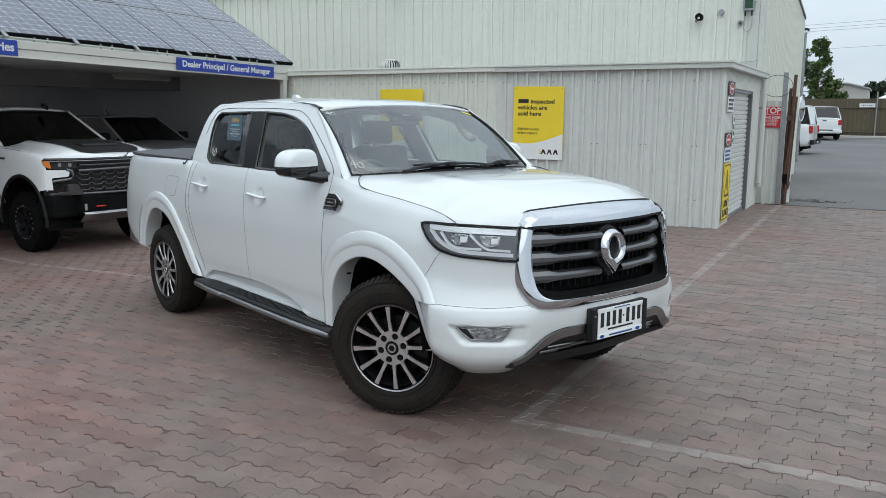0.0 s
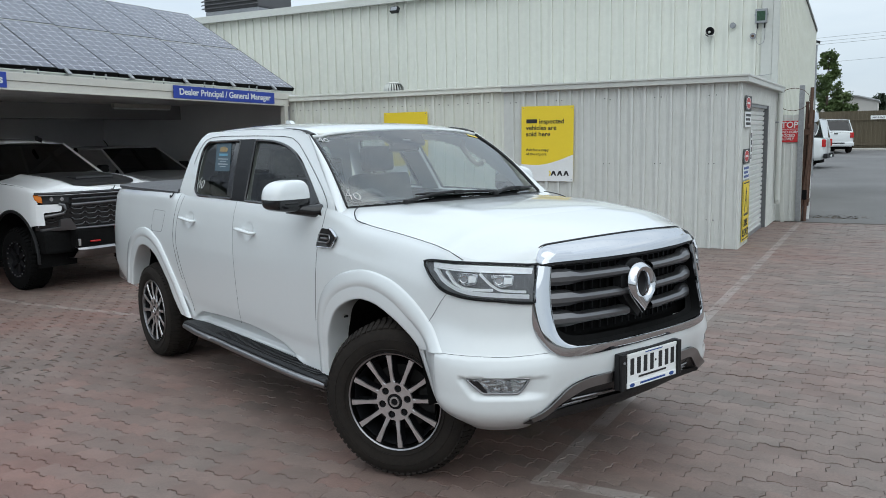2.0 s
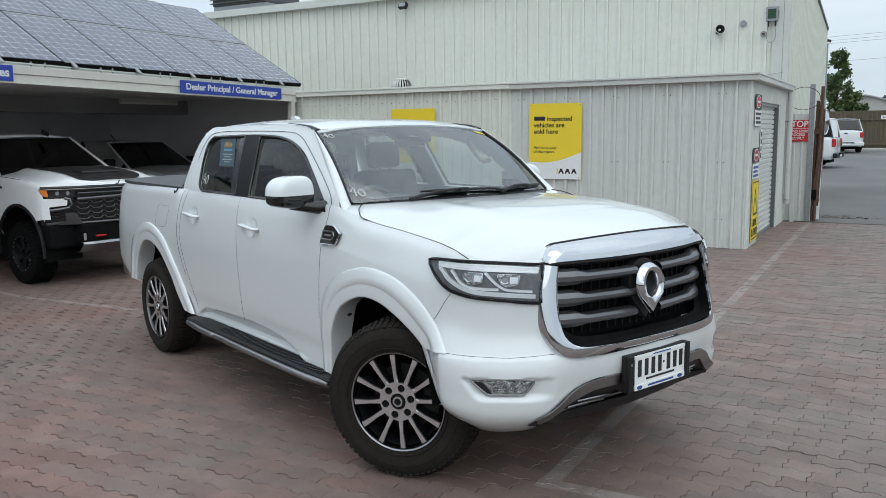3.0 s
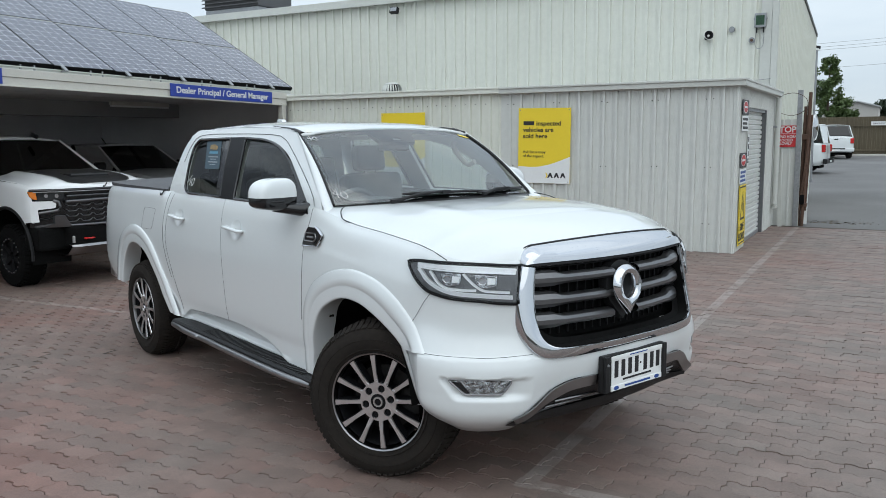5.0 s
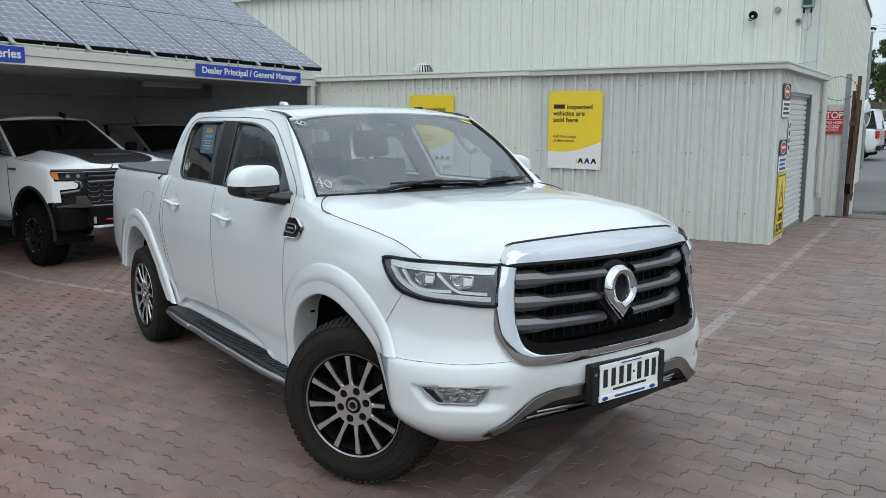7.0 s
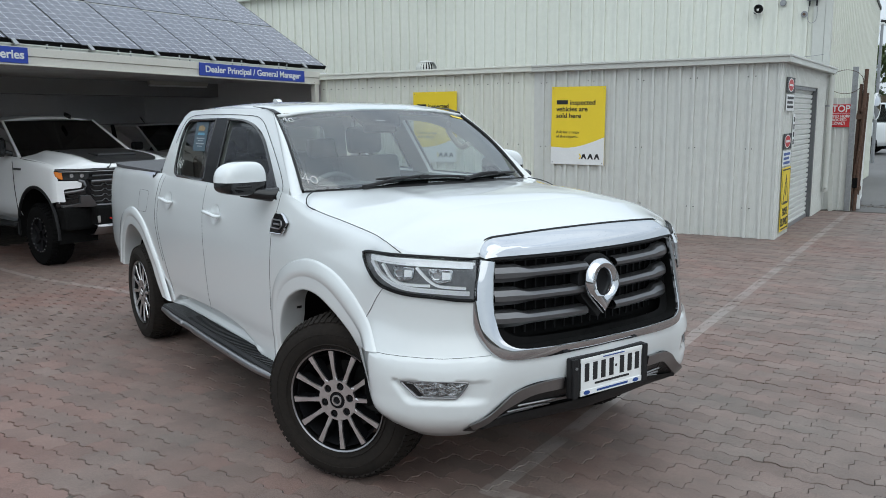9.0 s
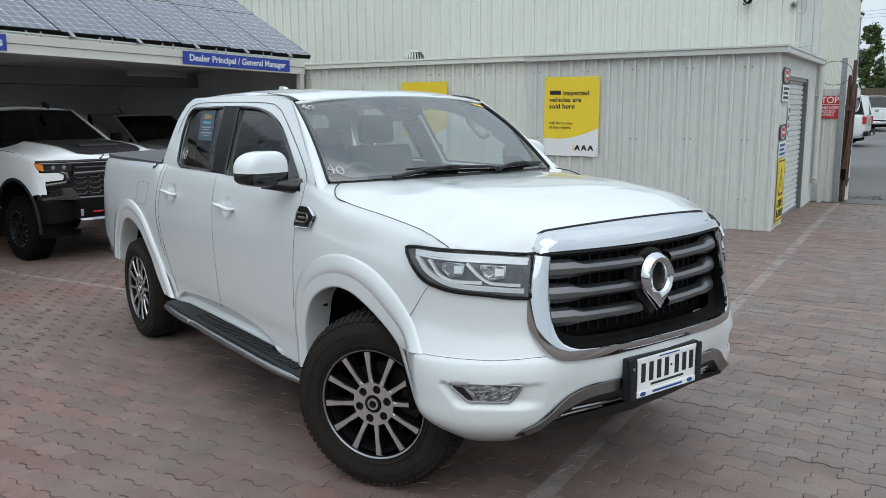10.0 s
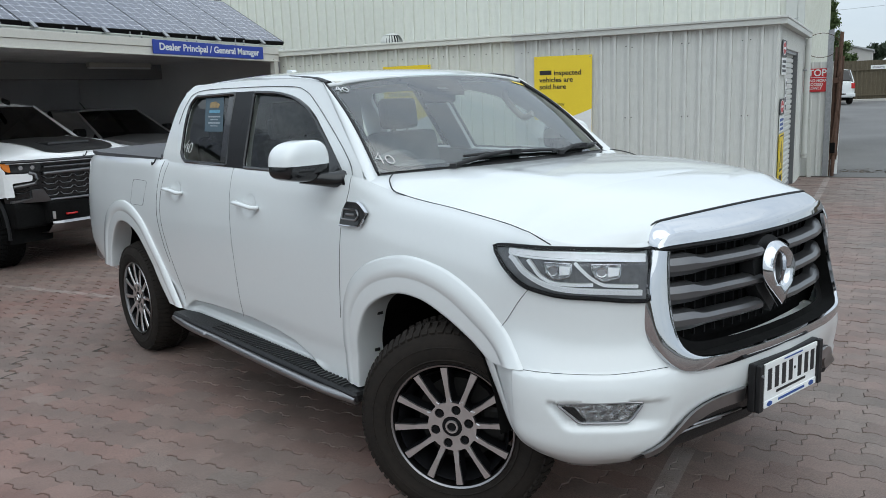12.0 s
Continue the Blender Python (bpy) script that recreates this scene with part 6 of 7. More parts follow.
    ring_o, ring_m, ring_i = drop(0.098, 0.143), drop(0.078, 0.112), [(0.050 * math.sin(t), 0.058 * math.cos(t) - 0.002) for t in np.linspace(-math.pi, math.pi, 41, endpoint=False)]
    rows = [[face(*p) for p in ((2.426, *a), (2.440, a[0] * .97, a[1] * .97), (2.454, *b), (2.449, c[0] * 1.12, c[1] * 1.10), (2.440, *c), (2.408, c[0] * .94, c[1] * .94))] for a, b, c in zip(ring_o, ring_m, ring_i)]
    part("badge", grid_mesh(rows + rows[:1], sharp=50), CHROME, car, "chrome teardrop badge")
    part("badge_eye", thick_fill([ring_i], lambda y, z: face(2.412, y, z), 0.01), PILLAR_BLACK, car)
    # lower bumper
    trim = rounded([(-.665, .408), (-.64, .452), (-.597, .488), (-.548, .520), (-.497, .566), (-.45, .590), (-.38, .608), (.38, .608), (.45, .590), (.497, .566), (.548, .520), (.597, .488), (.64, .452), (.665, .408), (.50, .372), (-.50, .372)], 0.03)
    part("lower_grille", fill([trim], lambda y, z: on_nose(y, z, 0.008), 0.06), PLASTIC, car, "black lower bumper trim")
    for sgn in (-1, 1):
        up = spline([(.66, .448), (.597, .486), (.548, .518), (.497, .562), (.45, .586), (.38, .603), (.26, .611)], 24)
        lo = spline([(.63, .420), (.56, .455), (.51, .492), (.455, .525), (.42, .544), (.37, .556), (.26, .562)], 24)
        rows = [[on_nose(sgn * a[0], a[1], 0.006), on_nose(sgn * a[0], a[1], 0.02), on_nose(sgn * b[0], b[1], 0.024), on_nose(sgn * b[0], b[1], 0.006)] for a, b in zip(up, lo)]
        part("bumper_trim", grid_mesh(rows, sharp=35), SATIN, car, "satin grey skid-plate strip")
        for k, (y0, y1, z) in enumerate(((.44, .20, .498), (.47, .26, .468), (.50, .30, .438))):
            part("bumper_line", tube([on_nose(sgn * y, z + 0.02 * (0.5 - abs(y)), 0.012) for y in np.linspace(y0, y1, 10)], 0.005, 6), SATIN, car)
    chin = []
    for y in np.linspace(-.60, .60, 25):
        p = on_nose(y, .455)
        lift = 0.05 * (abs(y) / .60) ** 6
        chin.append([(p.x + .002, y, .440), (p.x - .002, y, .420), (p.x - .010, y, .400 + lift * .4), (p.x - .035, y, .378 + lift * .7), (p.x - .12, y, .378 + lift * .7)])
    part("chin", grid_mesh(chin, sharp=40), PLASTIC, car, "black underside of the bumper")
    # number plate, its characters as bars
    x = on_nose(0, 0.60).x + 0.028
    p = part("plate_holder", box(x - 0.03, x, -.252, .202, .520, .694, 0.008), PLASTIC, car)
    for y in (-.236, .188):
        part("holder_end", box(x, x + 0.016, y - .014, y + .014, .522, .692, 0.004), PLASTIC, p)
    part("holder_screw", cyl(.006, .006, 10, axis="x", at=(x + .018, -.236, .655)), GALV, p)
    n = part("number_plate", box(x, x + 0.004, -.196, .176, .545, .672, 0.0015), PLATE, car, "white number plate with dark characters")
    part("plate_frame", merge(box(x, x + 0.007, -.200, .180, .523, .548, 0.002), box(x, x + 0.007, -.200, .180, .669, .686, 0.002)), PLATE, n, "white dealer frame with blue print")
    for y in (-.176, -.127, -.078, -.029, .036, .085, .131):
        part("character_bar", box(x + 0.004, x + 0.0055, y, y + .026, .584, .662), INK, n)
    part("dot_bar", box(x + 0.004, x + 0.0055, .008, .018, .620, .630), INK, n)
    part("state_bar", box(x + 0.004, x + 0.0055, -.115, .095, .563, .572), INK, n)
    part("dealer_bar", box(x + 0.007, x + 0.008, -.105, .085, .531, .540), BLUE_INK, n)
    for y in (-.165, .135):
        part("dealer_mark", turned(cyl(.018, .002, 20, axis="x"), Matrix.Translation((x + .0075, y, .5355)) @ Matrix.Diagonal((1, 1, .5, 1))), BLUE_INK, n)
    part("top_bar", box(x + 0.007, x + 0.008, -.07, .06, .675, .680), BLUE_INK, n)
    # bumper seam
    for ln in both([on_body(u, z + 0.0015, 0.0022) for u, z in zip(np.linspace(15.75, 19.4, 40), np.interp(np.linspace(15.75, 19.4, 40), [15.5, 16.1, 18, 19.14, 20], [.737, .735, .726, .736, .738]))]):
        part("bumper_seam", tube(ln, 0.0011, 5), SEAM, car)
    for ln in both([on_body(u, z, 0.001) for u, z in spline([(16.10, 1.000), (15.80, .950), (15.50, .890), (15.29, .852)], 16)]):
        part("wing_seam", tube(ln, 0.0010, 5), SEAM, car)


def thick_fill(loops, place, d):
    """A filled outline drawn out backwards along x."""
    bm = fill(loops, place)
    r = bmesh.ops.extrude_face_region(bm, geom=bm.faces[:])
    bmesh.ops.translate(bm, verts=[v for v in r["geom"] if isinstance(v, bmesh.types.BMVert)], vec=(-d, 0, 0))
    return bm_mesh(bm, True, 30)


def build_ute_flank(car, screen):
    for sgn in (1, -1):
        m = lambda p: Vector(p) if sgn > 0 else flip(p)
        def seam(pts, r=0.0013, name="panel_seam", n=40):
            part(name, tube([m(on_side(x, z, 0.0005)) for x, z in spline(pts, n)], r, 5), SEAM, car)
        seam([(.922, 1.31), (.937, 1.236), (.917, 1.11), (.90, .90), (.88, .73), (.875, .69)])
        seam([(-.20, 1.30), (-.17, 1.1), (-.15, .85), (-.14, .60), (-.14, .50)], 0.0009)
        seam([(-1.085, 1.29), (-1.13, 1.10), (-1.145, .95), (-1.09, .79), (-.99, .60), (-.93, .46)])
        seam([(-1.15, 1.30), (-1.18, 1.12), (-1.20, .96), (-1.15, .80), (-1.08, .68)], 0.0016)
        # bonnet shut line
        line = [BODY[int(u * STEP)][-1] for u in np.linspace(12.98, 15.95, 40)] + [np.array(on_body(u, z, 0.003)) for u, z in ((16.25, 1.168), (16.46, 1.156), (16.62, 1.146))]
        part("bonnet_corner_seam", tube([m(q) for q in spline([(1.085, -.715, 1.326), (1.130, -.770, 1.312), (1.175, -.803, 1.294), (1.225, -.822, 1.2695), (line[0][0], line[0][1] + .002, line[0][2] + .001)], 16)], 0.003, 5), SEAM, car)
        part("bonnet_seam", tube([m((p[0], p[1] + 0.002, p[2] + 0.001)) for p in line], 0.0022, 5), SEAM, car)
        # handles
        for hx, hz in HANDLES:
            pts = spline([(hx - .118, hz + .004), (hx - .10, hz + .006), (hx, hz + .002), (hx + .095, hz - .005), (hx + .112, hz - .006)], 14)
            off = [0.002, 0.016, 0.024, 0.028, 0.03, 0.031, 0.031, 0.031, 0.031, 0.030, 0.028, 0.024, 0.016, 0.002]
            part("door_handle", tube([m(on_side(x, z, o)) for (x, z), o in zip(pts, off)], [.013] + [.018] * 12 + [.013], 12, False, 0.62), PAINT, car, "body-coloured door handle")
            q = m(on_side(hx - .092, hz + .004, 0.031))
            part("lock_barrel", cyl(.008, .008, 12, axis="y", at=tuple(q)), GLOSS_BLACK, car) if hx > 0 else None
        # vent badge behind the front wheel
        plate = rounded([(.955, 1.212), (1.045, 1.212), (1.112, 1.180), (1.076, 1.118), (.925, 1.112), (.934, 1.168)], .012)
        bm = fill([plate], lambda x, z: m(on_side(x, z, 0.010)))
        b = part("side_badge", bm, GLOSS_BLACK, car, "black and chrome side vent badge")
        thick(b, 0.012, 0)
        for edge in ([(1.030, 1.216), (1.058, 1.208), (1.090, 1.192), (1.109, 1.178), (1.096, 1.148), (1.076, 1.122)], [(1.076, 1.120), (1.02, 1.116), (.928, 1.112)]):
            part("badge_edge", tube([m(on_side(x, z, 0.014)) for x, z in edge], 0.010 if len(edge) > 3 else 0.007, 8, False, 0.6), CHROME, b)
        part("badge_bar", tube([m(on_side(x, z, 0.019)) for x, z in rounded([(.945, 1.182), (1.045, 1.184), (1.062, 1.162), (1.045, 1.142), (.945, 1.140)], .008)], 0.004, 6, True), SATIN, b)
        part("badge_bar", tube([m(on_side(x, z, 0.019)) for x, z in ((.975, 1.162), (1.040, 1.163))], 0.006, 6), SATIN, b)
        # door mirror
        mm = Matrix.Translation((m((.768, -.984, 1.378)) if sgn > 0 else Vector((.63, .885, 1.385)))) @ pose(0, 0, 0, 0, 0, 12 * sgn)
        def shell(z0, z1, grow, cut=0.02):
            rows = []
            for a in np.linspace(-math.pi, math.pi, 41):
                row = []
                for b in np.linspace(z0, z1, 14):
                    ca, sa, cb, sb = math.cos(a), math.sin(a), math.cos(b), math.sin(b)
                    e = lambda v, k: math.copysign(abs(v) ** k, v)
                    v = Vector((e(ca, .62) * e(cb, .38) * (0.078 + grow), e(sa, .42) * e(cb, .38) * (0.136 + grow) * (1 - 0.12 * sb), e(sb, .62) * ((0.095 if sb > 0 else 0.085) + grow)))
                    v.z *= 1 - 0.26 * max(0.0, -sgn * v.y / 0.136) ** 1.4
                    row.append(mm @ v)
                rows.append(row)
            return grid_mesh(rows, sharp=60)
        mir = part("door_mirror", shell(-0.03, math.pi / 2, 0.0), PAINT, car, "white mirror cap over a black housing")
        part("mirror_housing", shell(-math.pi / 2, -0.0, -0.003), GLOSS_BLACK, mir)
        part("mirror_indicator", tube([mm @ Vector((0.078 * math.cos(a), -sgn * 0.130 * math.sin(a), -0.03)) for a in np.linspace(-0.1, 1.2, 12)], 0.008, 6), PLASTIC, mir)
        arm = [m(p) for p in ((.76, -.98, 1.318), (.79, -.91, 1.306), (.82, -.85, 1.296), (.835, -.79, 1.294))]
        part("mirror_arm", tube(arm, [0.040, 0.042, 0.046, 0.055], 12, False, 0.78), GLOSS_BLACK, mir)
        foot = rounded([(.64, 1.305), (.665, 1.435), (.80, 1.352), (.895, 1.298), (.900, 1.262), (.87, 1.250), (.70, 1.280)], .012)
        part("mirror_foot", fill([foot], lambda x, z: m((x, -(cab_y(x, max(z, 1.31)) + 0.006 + 0.02 * (z < 1.31)), z))), GLOSS_BLACK, mir)
        # running board
        s = part("side_step", boxes([(-.96, 1.04, -.945, -.72, .345, .392)], 0.012) if sgn > 0 else boxes([(-.96, 1.04, .72, .945, .345, .392)], 0.012), PLASTIC, car, "black running board with grey edge")
        part("step_edge", tube([m(p) for p in spline([(-.95, -.935, .357), (-.70, -.955, .354), (-.47, -.957, .354), (-.43, -.949, .352), (-.22, -.949, .352), (-.17, -.957, .354), (.70, -.957, .354), (1.03, -.93, .357)], 40)], 0.020, 8), SATIN, s)
        for i in range(44):
            x = -.42 + i * 0.031
            part("step_tread", box(x, x + 0.012, -.93, -.80, .391, .399), TREAD_DARK, s) if sgn > 0 else None
        # sill below the doors
        sill = [[m((x, -.755, .44)), m((x, -.765, .42)), m((x, -.74, .38)), m((x, -.66, .36))] for x in np.linspace(-1.05, .98, 20)]
        part("sill", grid_mesh(sill), PAINT, car)
        # tail lamp and tray cover edge
        part("tail_lamp", fill([rounded([(2.55, 1.20), (3.35, 1.20), (3.1, .88), (2.5, .86)], .05)], lambda u, z: m(on_body(u, z, 0.004)), 0.15), RED, car, "dark red tail lamp")
    # fuel flap, on the near flank only
    loop = rounded([(-1.59, 1.168), (-1.345, 1.168), (-1.43, 1.005), (-1.66, .998)], .03)
    part("fuel_flap", tube([on_side(x, z, 0.0005) for x, z in loop], 0.0011, 5, True), SEAM, car)
    # tray cover
    rows = []
    for x in np.linspace(-2.76, -1.20, 24):
        row = []
        for y in np.linspace(-1, 1, 25):
            w = float(np.interp(x, [-2.76, -2.6, -2.3], [0.755, 0.80, 0.828]))
            row.append((x, y * w, 1.318 + 0.016 * (1 - y * y) + 0.004 * math.sin(9 * x) * (1 - y * y)))
        rows.append([(x, -w, 1.296)] + row + [(x, w, 1.296)])
    part("tray_cover", grid_mesh(rows, sharp=40), TONNEAU, car, "dark grey vinyl tray cover, pulled taut")
    part("cover_bow", tube([(-1.22, y, 1.333 - 0.02 * y * y) for y in np.linspace(-.81, .81, 14)], 0.02, 8), TONNEAU, car)
    for x in (-1.27, -2.66):
        part("cover_strap", tube([(x, -.83, 1.315), (x + .015, -.85, 1.29), (x - .01, -.858, 1.275), (x - .03, -.85, 1.288)], 0.005, 6), PLASTIC, car)
    part("rear_bumper", boxes([(-3.04, -2.80, -.74, .74, .42, .60)], 0.03), SATIN, car)
    # stock number written on the glass
    def glass_mark(s0, t0, h):
        """The digits 4 and 0 as strokes on the windscreen."""
        q = lambda a, b: screen(s0 + a * h * 1.0, t0 + (b - .22 * a) * h * 1.5, 0.004)
        part("stock_mark", tube([q(.45, 1.0), q(.0, .35), q(.62, .32)], 0.0028, 5), WHITE_INK, car, "white hand-painted stock number")
        part("stock_mark", tube([q(.40, .70), q(.42, -.1)], 0.0028, 5), WHITE_INK, car)
        part("stock_mark", tube([q(1.05 + .30 * math.cos(a), .36 + .38 * math.sin(a)) for a in np.linspace(0, 6.28, 24, endpoint=False)], 0.0028, 5, True), WHITE_INK, car)
    glass_mark(-.975, .085, .060)
    glass_mark(-.955, .855, .055)
    part("service_sticker", fill([[(-.985, .955), (-.945, .96), (-.945, .985), (-.985, .98)]], lambda s, t: screen(s, t, 0.003)), WHITE_INK, car)
    part("service_sticker", fill([[(.80, .885), (.93, .85), (.93, .89), (.80, .925)]], lambda s, t: screen(s, t, 0.003)), YELLOW, car)
    pos = lambda x, z: Vector((x, -(cab_y(x, z) - 0.006), z))
    part("stock_mark", tube([pos(-0.885, 1.43), pos(-0.920, 1.385), pos(-0.870, 1.38)], 0.0022, 5), WHITE_INK, car)
    part("stock_mark", tube([pos(-0.885, 1.405), pos(-0.883, 1.36)], 0.0022, 5), WHITE_INK, car)
    part("stock_mark", tube([pos(-.84 + .02 * math.cos(a), 1.385 + .028 * math.sin(a)) for a in np.linspace(0, 6.28, 18, endpoint=False)], 0.0022, 5, True), WHITE_INK, car)
    st = part("price_sheet", fill([[(-.715, 1.480), (-.475, 1.482), (-.60, 1.672), (-.845, 1.672)]], lambda x, z: Vector((x, -(cab_y(x, z) - 0.009), z))), mat("blue_sheet", (0.035, 0.07, 0.095), 0.5, var=0.1, scale=30), car, "blue printed sheet inside the rear door window")
    on_sheet = lambda x, z: Vector((x, -(cab_y(x, z) - 0.0080), z))
    tilt = lambda x, z: (x - 0.66 * (z - 1.575), z)
    part("sheet_patch", fill([rounded([tilt(-.72, 1.615), tilt(-.60, 1.612), tilt(-.58, 1.632), tilt(-.64, 1.65), tilt(-.71, 1.645)], .008)], on_sheet), mat("ochre_print", (0.30, 0.20, 0.07), 0.5, var=0.2, scale=40), st)
    for a, b, z, h, ink in ((-.72, -.58, 1.585, .016, "pale"), (-.73, -.57, 1.560, .007, "dim"), (-.70, -.60, 1.545, .006, "dim"), (-.73, -.57, 1.525, .008, "dim"), (-.70, -.60, 1.510, .005, "dim")):
        part("print_bar", fill([[tilt(a, z), tilt(b, z), tilt(b, z + h), tilt(a, z + h)]], on_sheet), bpy.data.materials.get("print_" + ink) or mat("print_" + ink, (0.10, 0.30, 0.42) if ink == "pale" else (0.32, 0.36, 0.38), 0.5, var=0.2, scale=60), st)


def build_ute_cabin(car):
    def seat(x, y, wide, name):
        s = part(name, merge(box(x - .28, x + .22, y - wide, y + wide, .72, .92, .05, 3), turned(box(-.07, .07, -wide, wide, 0, .62, .05, 3), pose(x - .27, y, .82, 0, -14, 0))), SEAT, car, "dark cloth seat")
        return s
    for y in (-.37, .37):
        s = seat(.12, y, .25, "front_seat")
        part("headrest", turned(box(-.05, .05, -.13, .13, 0, .19, .045, 3), pose(-.30, y, 1.44, 0, -8, 0)), SEAT, s)
        for d in (-.05, .05):
            part("headrest_stalk", cyl(.007, .12, 8, at=(-.29, y + d, 1.42)), DISC, s)
    s = seat(-.78, 0, .60, "rear_seat")
    for y in (-.42, .0, .42):
        part("headrest", turned(box(-.045, .045, -.12, .12, 0, .15, .04, 3), pose(-1.08, y, 1.38, 0, -8, 0)), SEAT, s)
    rows = []
    for y in np.linspace(-.74, .74, 30):
        rows.append([(1.05, y, 1.315), (.98, y, 1.318), (.80, y, 1.30), (.70, y, 1.24), (.68, y, 1.0), (.75, y, .7)])
    part("dashboard", grid_mesh(rows), CABIN, car)
    part("instrument_hood", box(.66, .84, -.55, -.20, 1.22, 1.335, .035, 3), CABIN, car)
    w = part("steering_wheel", tube([Vector((.60 + .06 * math.sin(a), -.37 + .185 * math.cos(a), 1.20 + .175 * math.sin(a))) for a in np.linspace(0, 6.28, 36, endpoint=False)], .015, 8, True), CABIN, car)
    part("wheel_hub", box(.60, .67, -.44, -.30, 1.13, 1.25, .03), CABIN, w)
    part("cabin_floor", box(-1.1, .95, -.78, .78, .62, .66), CABIN, car)
    for sgn in (-1, 1):
        part("door_card", box(-1.1, .90, sgn * .765 - .02, sgn * .765 + .02, .62, 1.295, .01), CABIN, car)
    part("cabin_mirror", box(.50, .53, -.10, .13, 1.60, 1.66, .015), GLOSS_BLACK, car)
    for y, x0 in ((.60, .40), (-.60, .40)):
        part("grab_handle", tube(spline([(.62, y * 1.02, 1.52), (.56, y * 1.0, 1.50), (.48, y * .98, 1.56), (.42, y * .985, 1.62), (.40, y * 1.03, 1.65)], 14), .018, 8), BEAM, car, "pale grey grab handle")
    part("headlining", box(-.98, .50, -.60, .60, 1.70, 1.725, .01), BEAM, car)


build_ute()


# ---- the other vehicles ----
def plain_wheel(parent, at, r, wide, rim_material, off_road=False, far=False):
    rubber = DARK_TYRE if off_road else RUBBER
    w = part("wheel", lathe_mesh([(r * .56, -wide * .42), (r * .60, -wide * .5), (r * .80, -wide * .54), (r * .95, -wide * .46), (r, -wide * .3), (r, wide * .3), (r * .95, wide * .46), (r * .58, wide * .5)], 48), rubber, parent)
    w.matrix_local = pose(*at) @ pose(0, 0, 0, 0, 0, 180 if far else 0)
    part("rim", lathe_mesh([(r * .60, -wide * .50), (r * .57, -wide * .47), (r * .52, -wide * .30), (r * .20, -wide * .22), (0.0, -wide * .24)], 36), rim_material, w)
    bm = bmesh.new()
    for i in range(6):
        bmesh.ops.create_cube(bm, size=1, matrix=pose(0, 0, 0, 0, i * 60, 0) @ pose(0, -wide * .34, r * .34) @ Matrix.Diagonal((r * .16, wide * .10, r * .42, 1)))
    part("spoke_set", bm, rim_material, w)
    if off_road:
        bm = bmesh.new()
        for i in range(44):
            a = 360 * i / 44
            for s in (-1, 1):
                bmesh.ops.create_cube(bm, size=1, matrix=pose(0, 0, 0, 0, a + (4 if s > 0 else 0), 0) @ pose(0, s * wide * .40, r * .97, -s * 35, 0, 0) @ Matrix.Diagonal((r * .085, wide * .22, r * .055, 1)))
            for k in (-.17, 0, .17):
                bmesh.ops.create_cube(bm, size=1, matrix=pose(0, 0, 0, 0, a + 30 * k, 0) @ pose(0, k * wide, r * .995, 0, 0, 25) @ Matrix.Diagonal((r * .08, wide * .13, r * .03, 1)))
        part("tread", bm, rubber, w)
        for i in range(20):
            a = 2 * math.pi * i / 20
            part("rim_bolt", cyl(.008, .012, 8, axis="y", at=(r * .55 * math.cos(a), -wide * .49, r * .55 * math.sin(a))), ALLOY, w)
    return w


def shell_grid(cols, inset, nu, nv):
    base = np.array([c[:2] for c in cols], float)
    d = np.gradient(np.vstack([[base[0][0], -base[1][1]], base, [base[-1][0], -base[-2][1]]]), axis=0)[1:-1]
    n = np.stack([d[:, 1], -d[:, 0]], 1)
    n /= np.linalg.norm(n, axis=1)[:, None]
    rows = [np.stack([x - m[0] * inset, y - m[1] * inset, lo + (hi - lo) * FR], 1) for (x, y, lo, hi), m in zip(cols, n)]
    across = np.array([spline(r, nv) for r in rows])
    return np.stack([spline(across[:, j], nu) for j in range(nv)], 1)


def cab_loft(parent, low, high, z0, z1, paint, pane, crown=0.03, stout=1.0):
    """Pillars, roof and panes of a cab. low, high: (front, back, half width) at foot and head."""
    def corner(t, fx, sy):
        x = (low[0] + (high[0] - low[0]) * t) if fx else (low[1] + (high[1] - low[1]) * t)
        return Vector((x, sy * (low[2] + (high[2] - low[2]) * t), z0 + (z1 - z0) * t))
    roof = []
    for x in np.linspace(high[0], high[1], 12):
        e = (2 * (x - high[1]) / (high[0] - high[1]) - 1)
        roof.append([(x + 0.04 * (1 - y * y) * e, y * (high[2] + 0.01), z1 + crown * (1 - y * y) * (1 - 0.6 * e * e) - 0.018 * abs(y) ** 6) for y in np.linspace(-1, 1, 17)])
    thick(part("roof", grid_mesh(roof), paint, parent), 0.03, 1)
    for sy in (-1, 1):
        for fx in (True, False):
            part("pillar", tube([corner(t, fx, sy) for t in (0, .33, .66, .96)], [0.040 * stout, 0.034 * stout, 0.032 * stout, 0.03 * stout], 8), paint, parent)
        a, b, c, d = corner(0.02, True, sy), corner(0.02, False, sy), corner(.98, False, sy), corner(.98, True, sy)
        g = part("side_window", mesh_of([a, b, c, d], [(0, 1, 2, 3)]), pane, parent)
        mid = 0.46
        part("pillar", tube([a.lerp(b, mid), d.lerp(c, mid)], 0.04, 8), GLOSS_BLACK, parent)
    def bowed(fx):
        rows = []
        for s in np.linspace(-1, 1, 15):
            bow = (0.10 if fx else -0.04) * (1 - s * s)
            p, q = corner(0.0, fx, s), corner(0.97, fx, s)
            p.x += bow
            q.x += bow * 0.5
            rows.append([p.lerp(q, t) for t in np.linspace(0, 1, 8)])
        return grid_mesh(rows)
    part("windscreen", bowed(True), pane, parent, "dark tinted windscreen")
    part("rear_window", bowed(False), pane, parent)


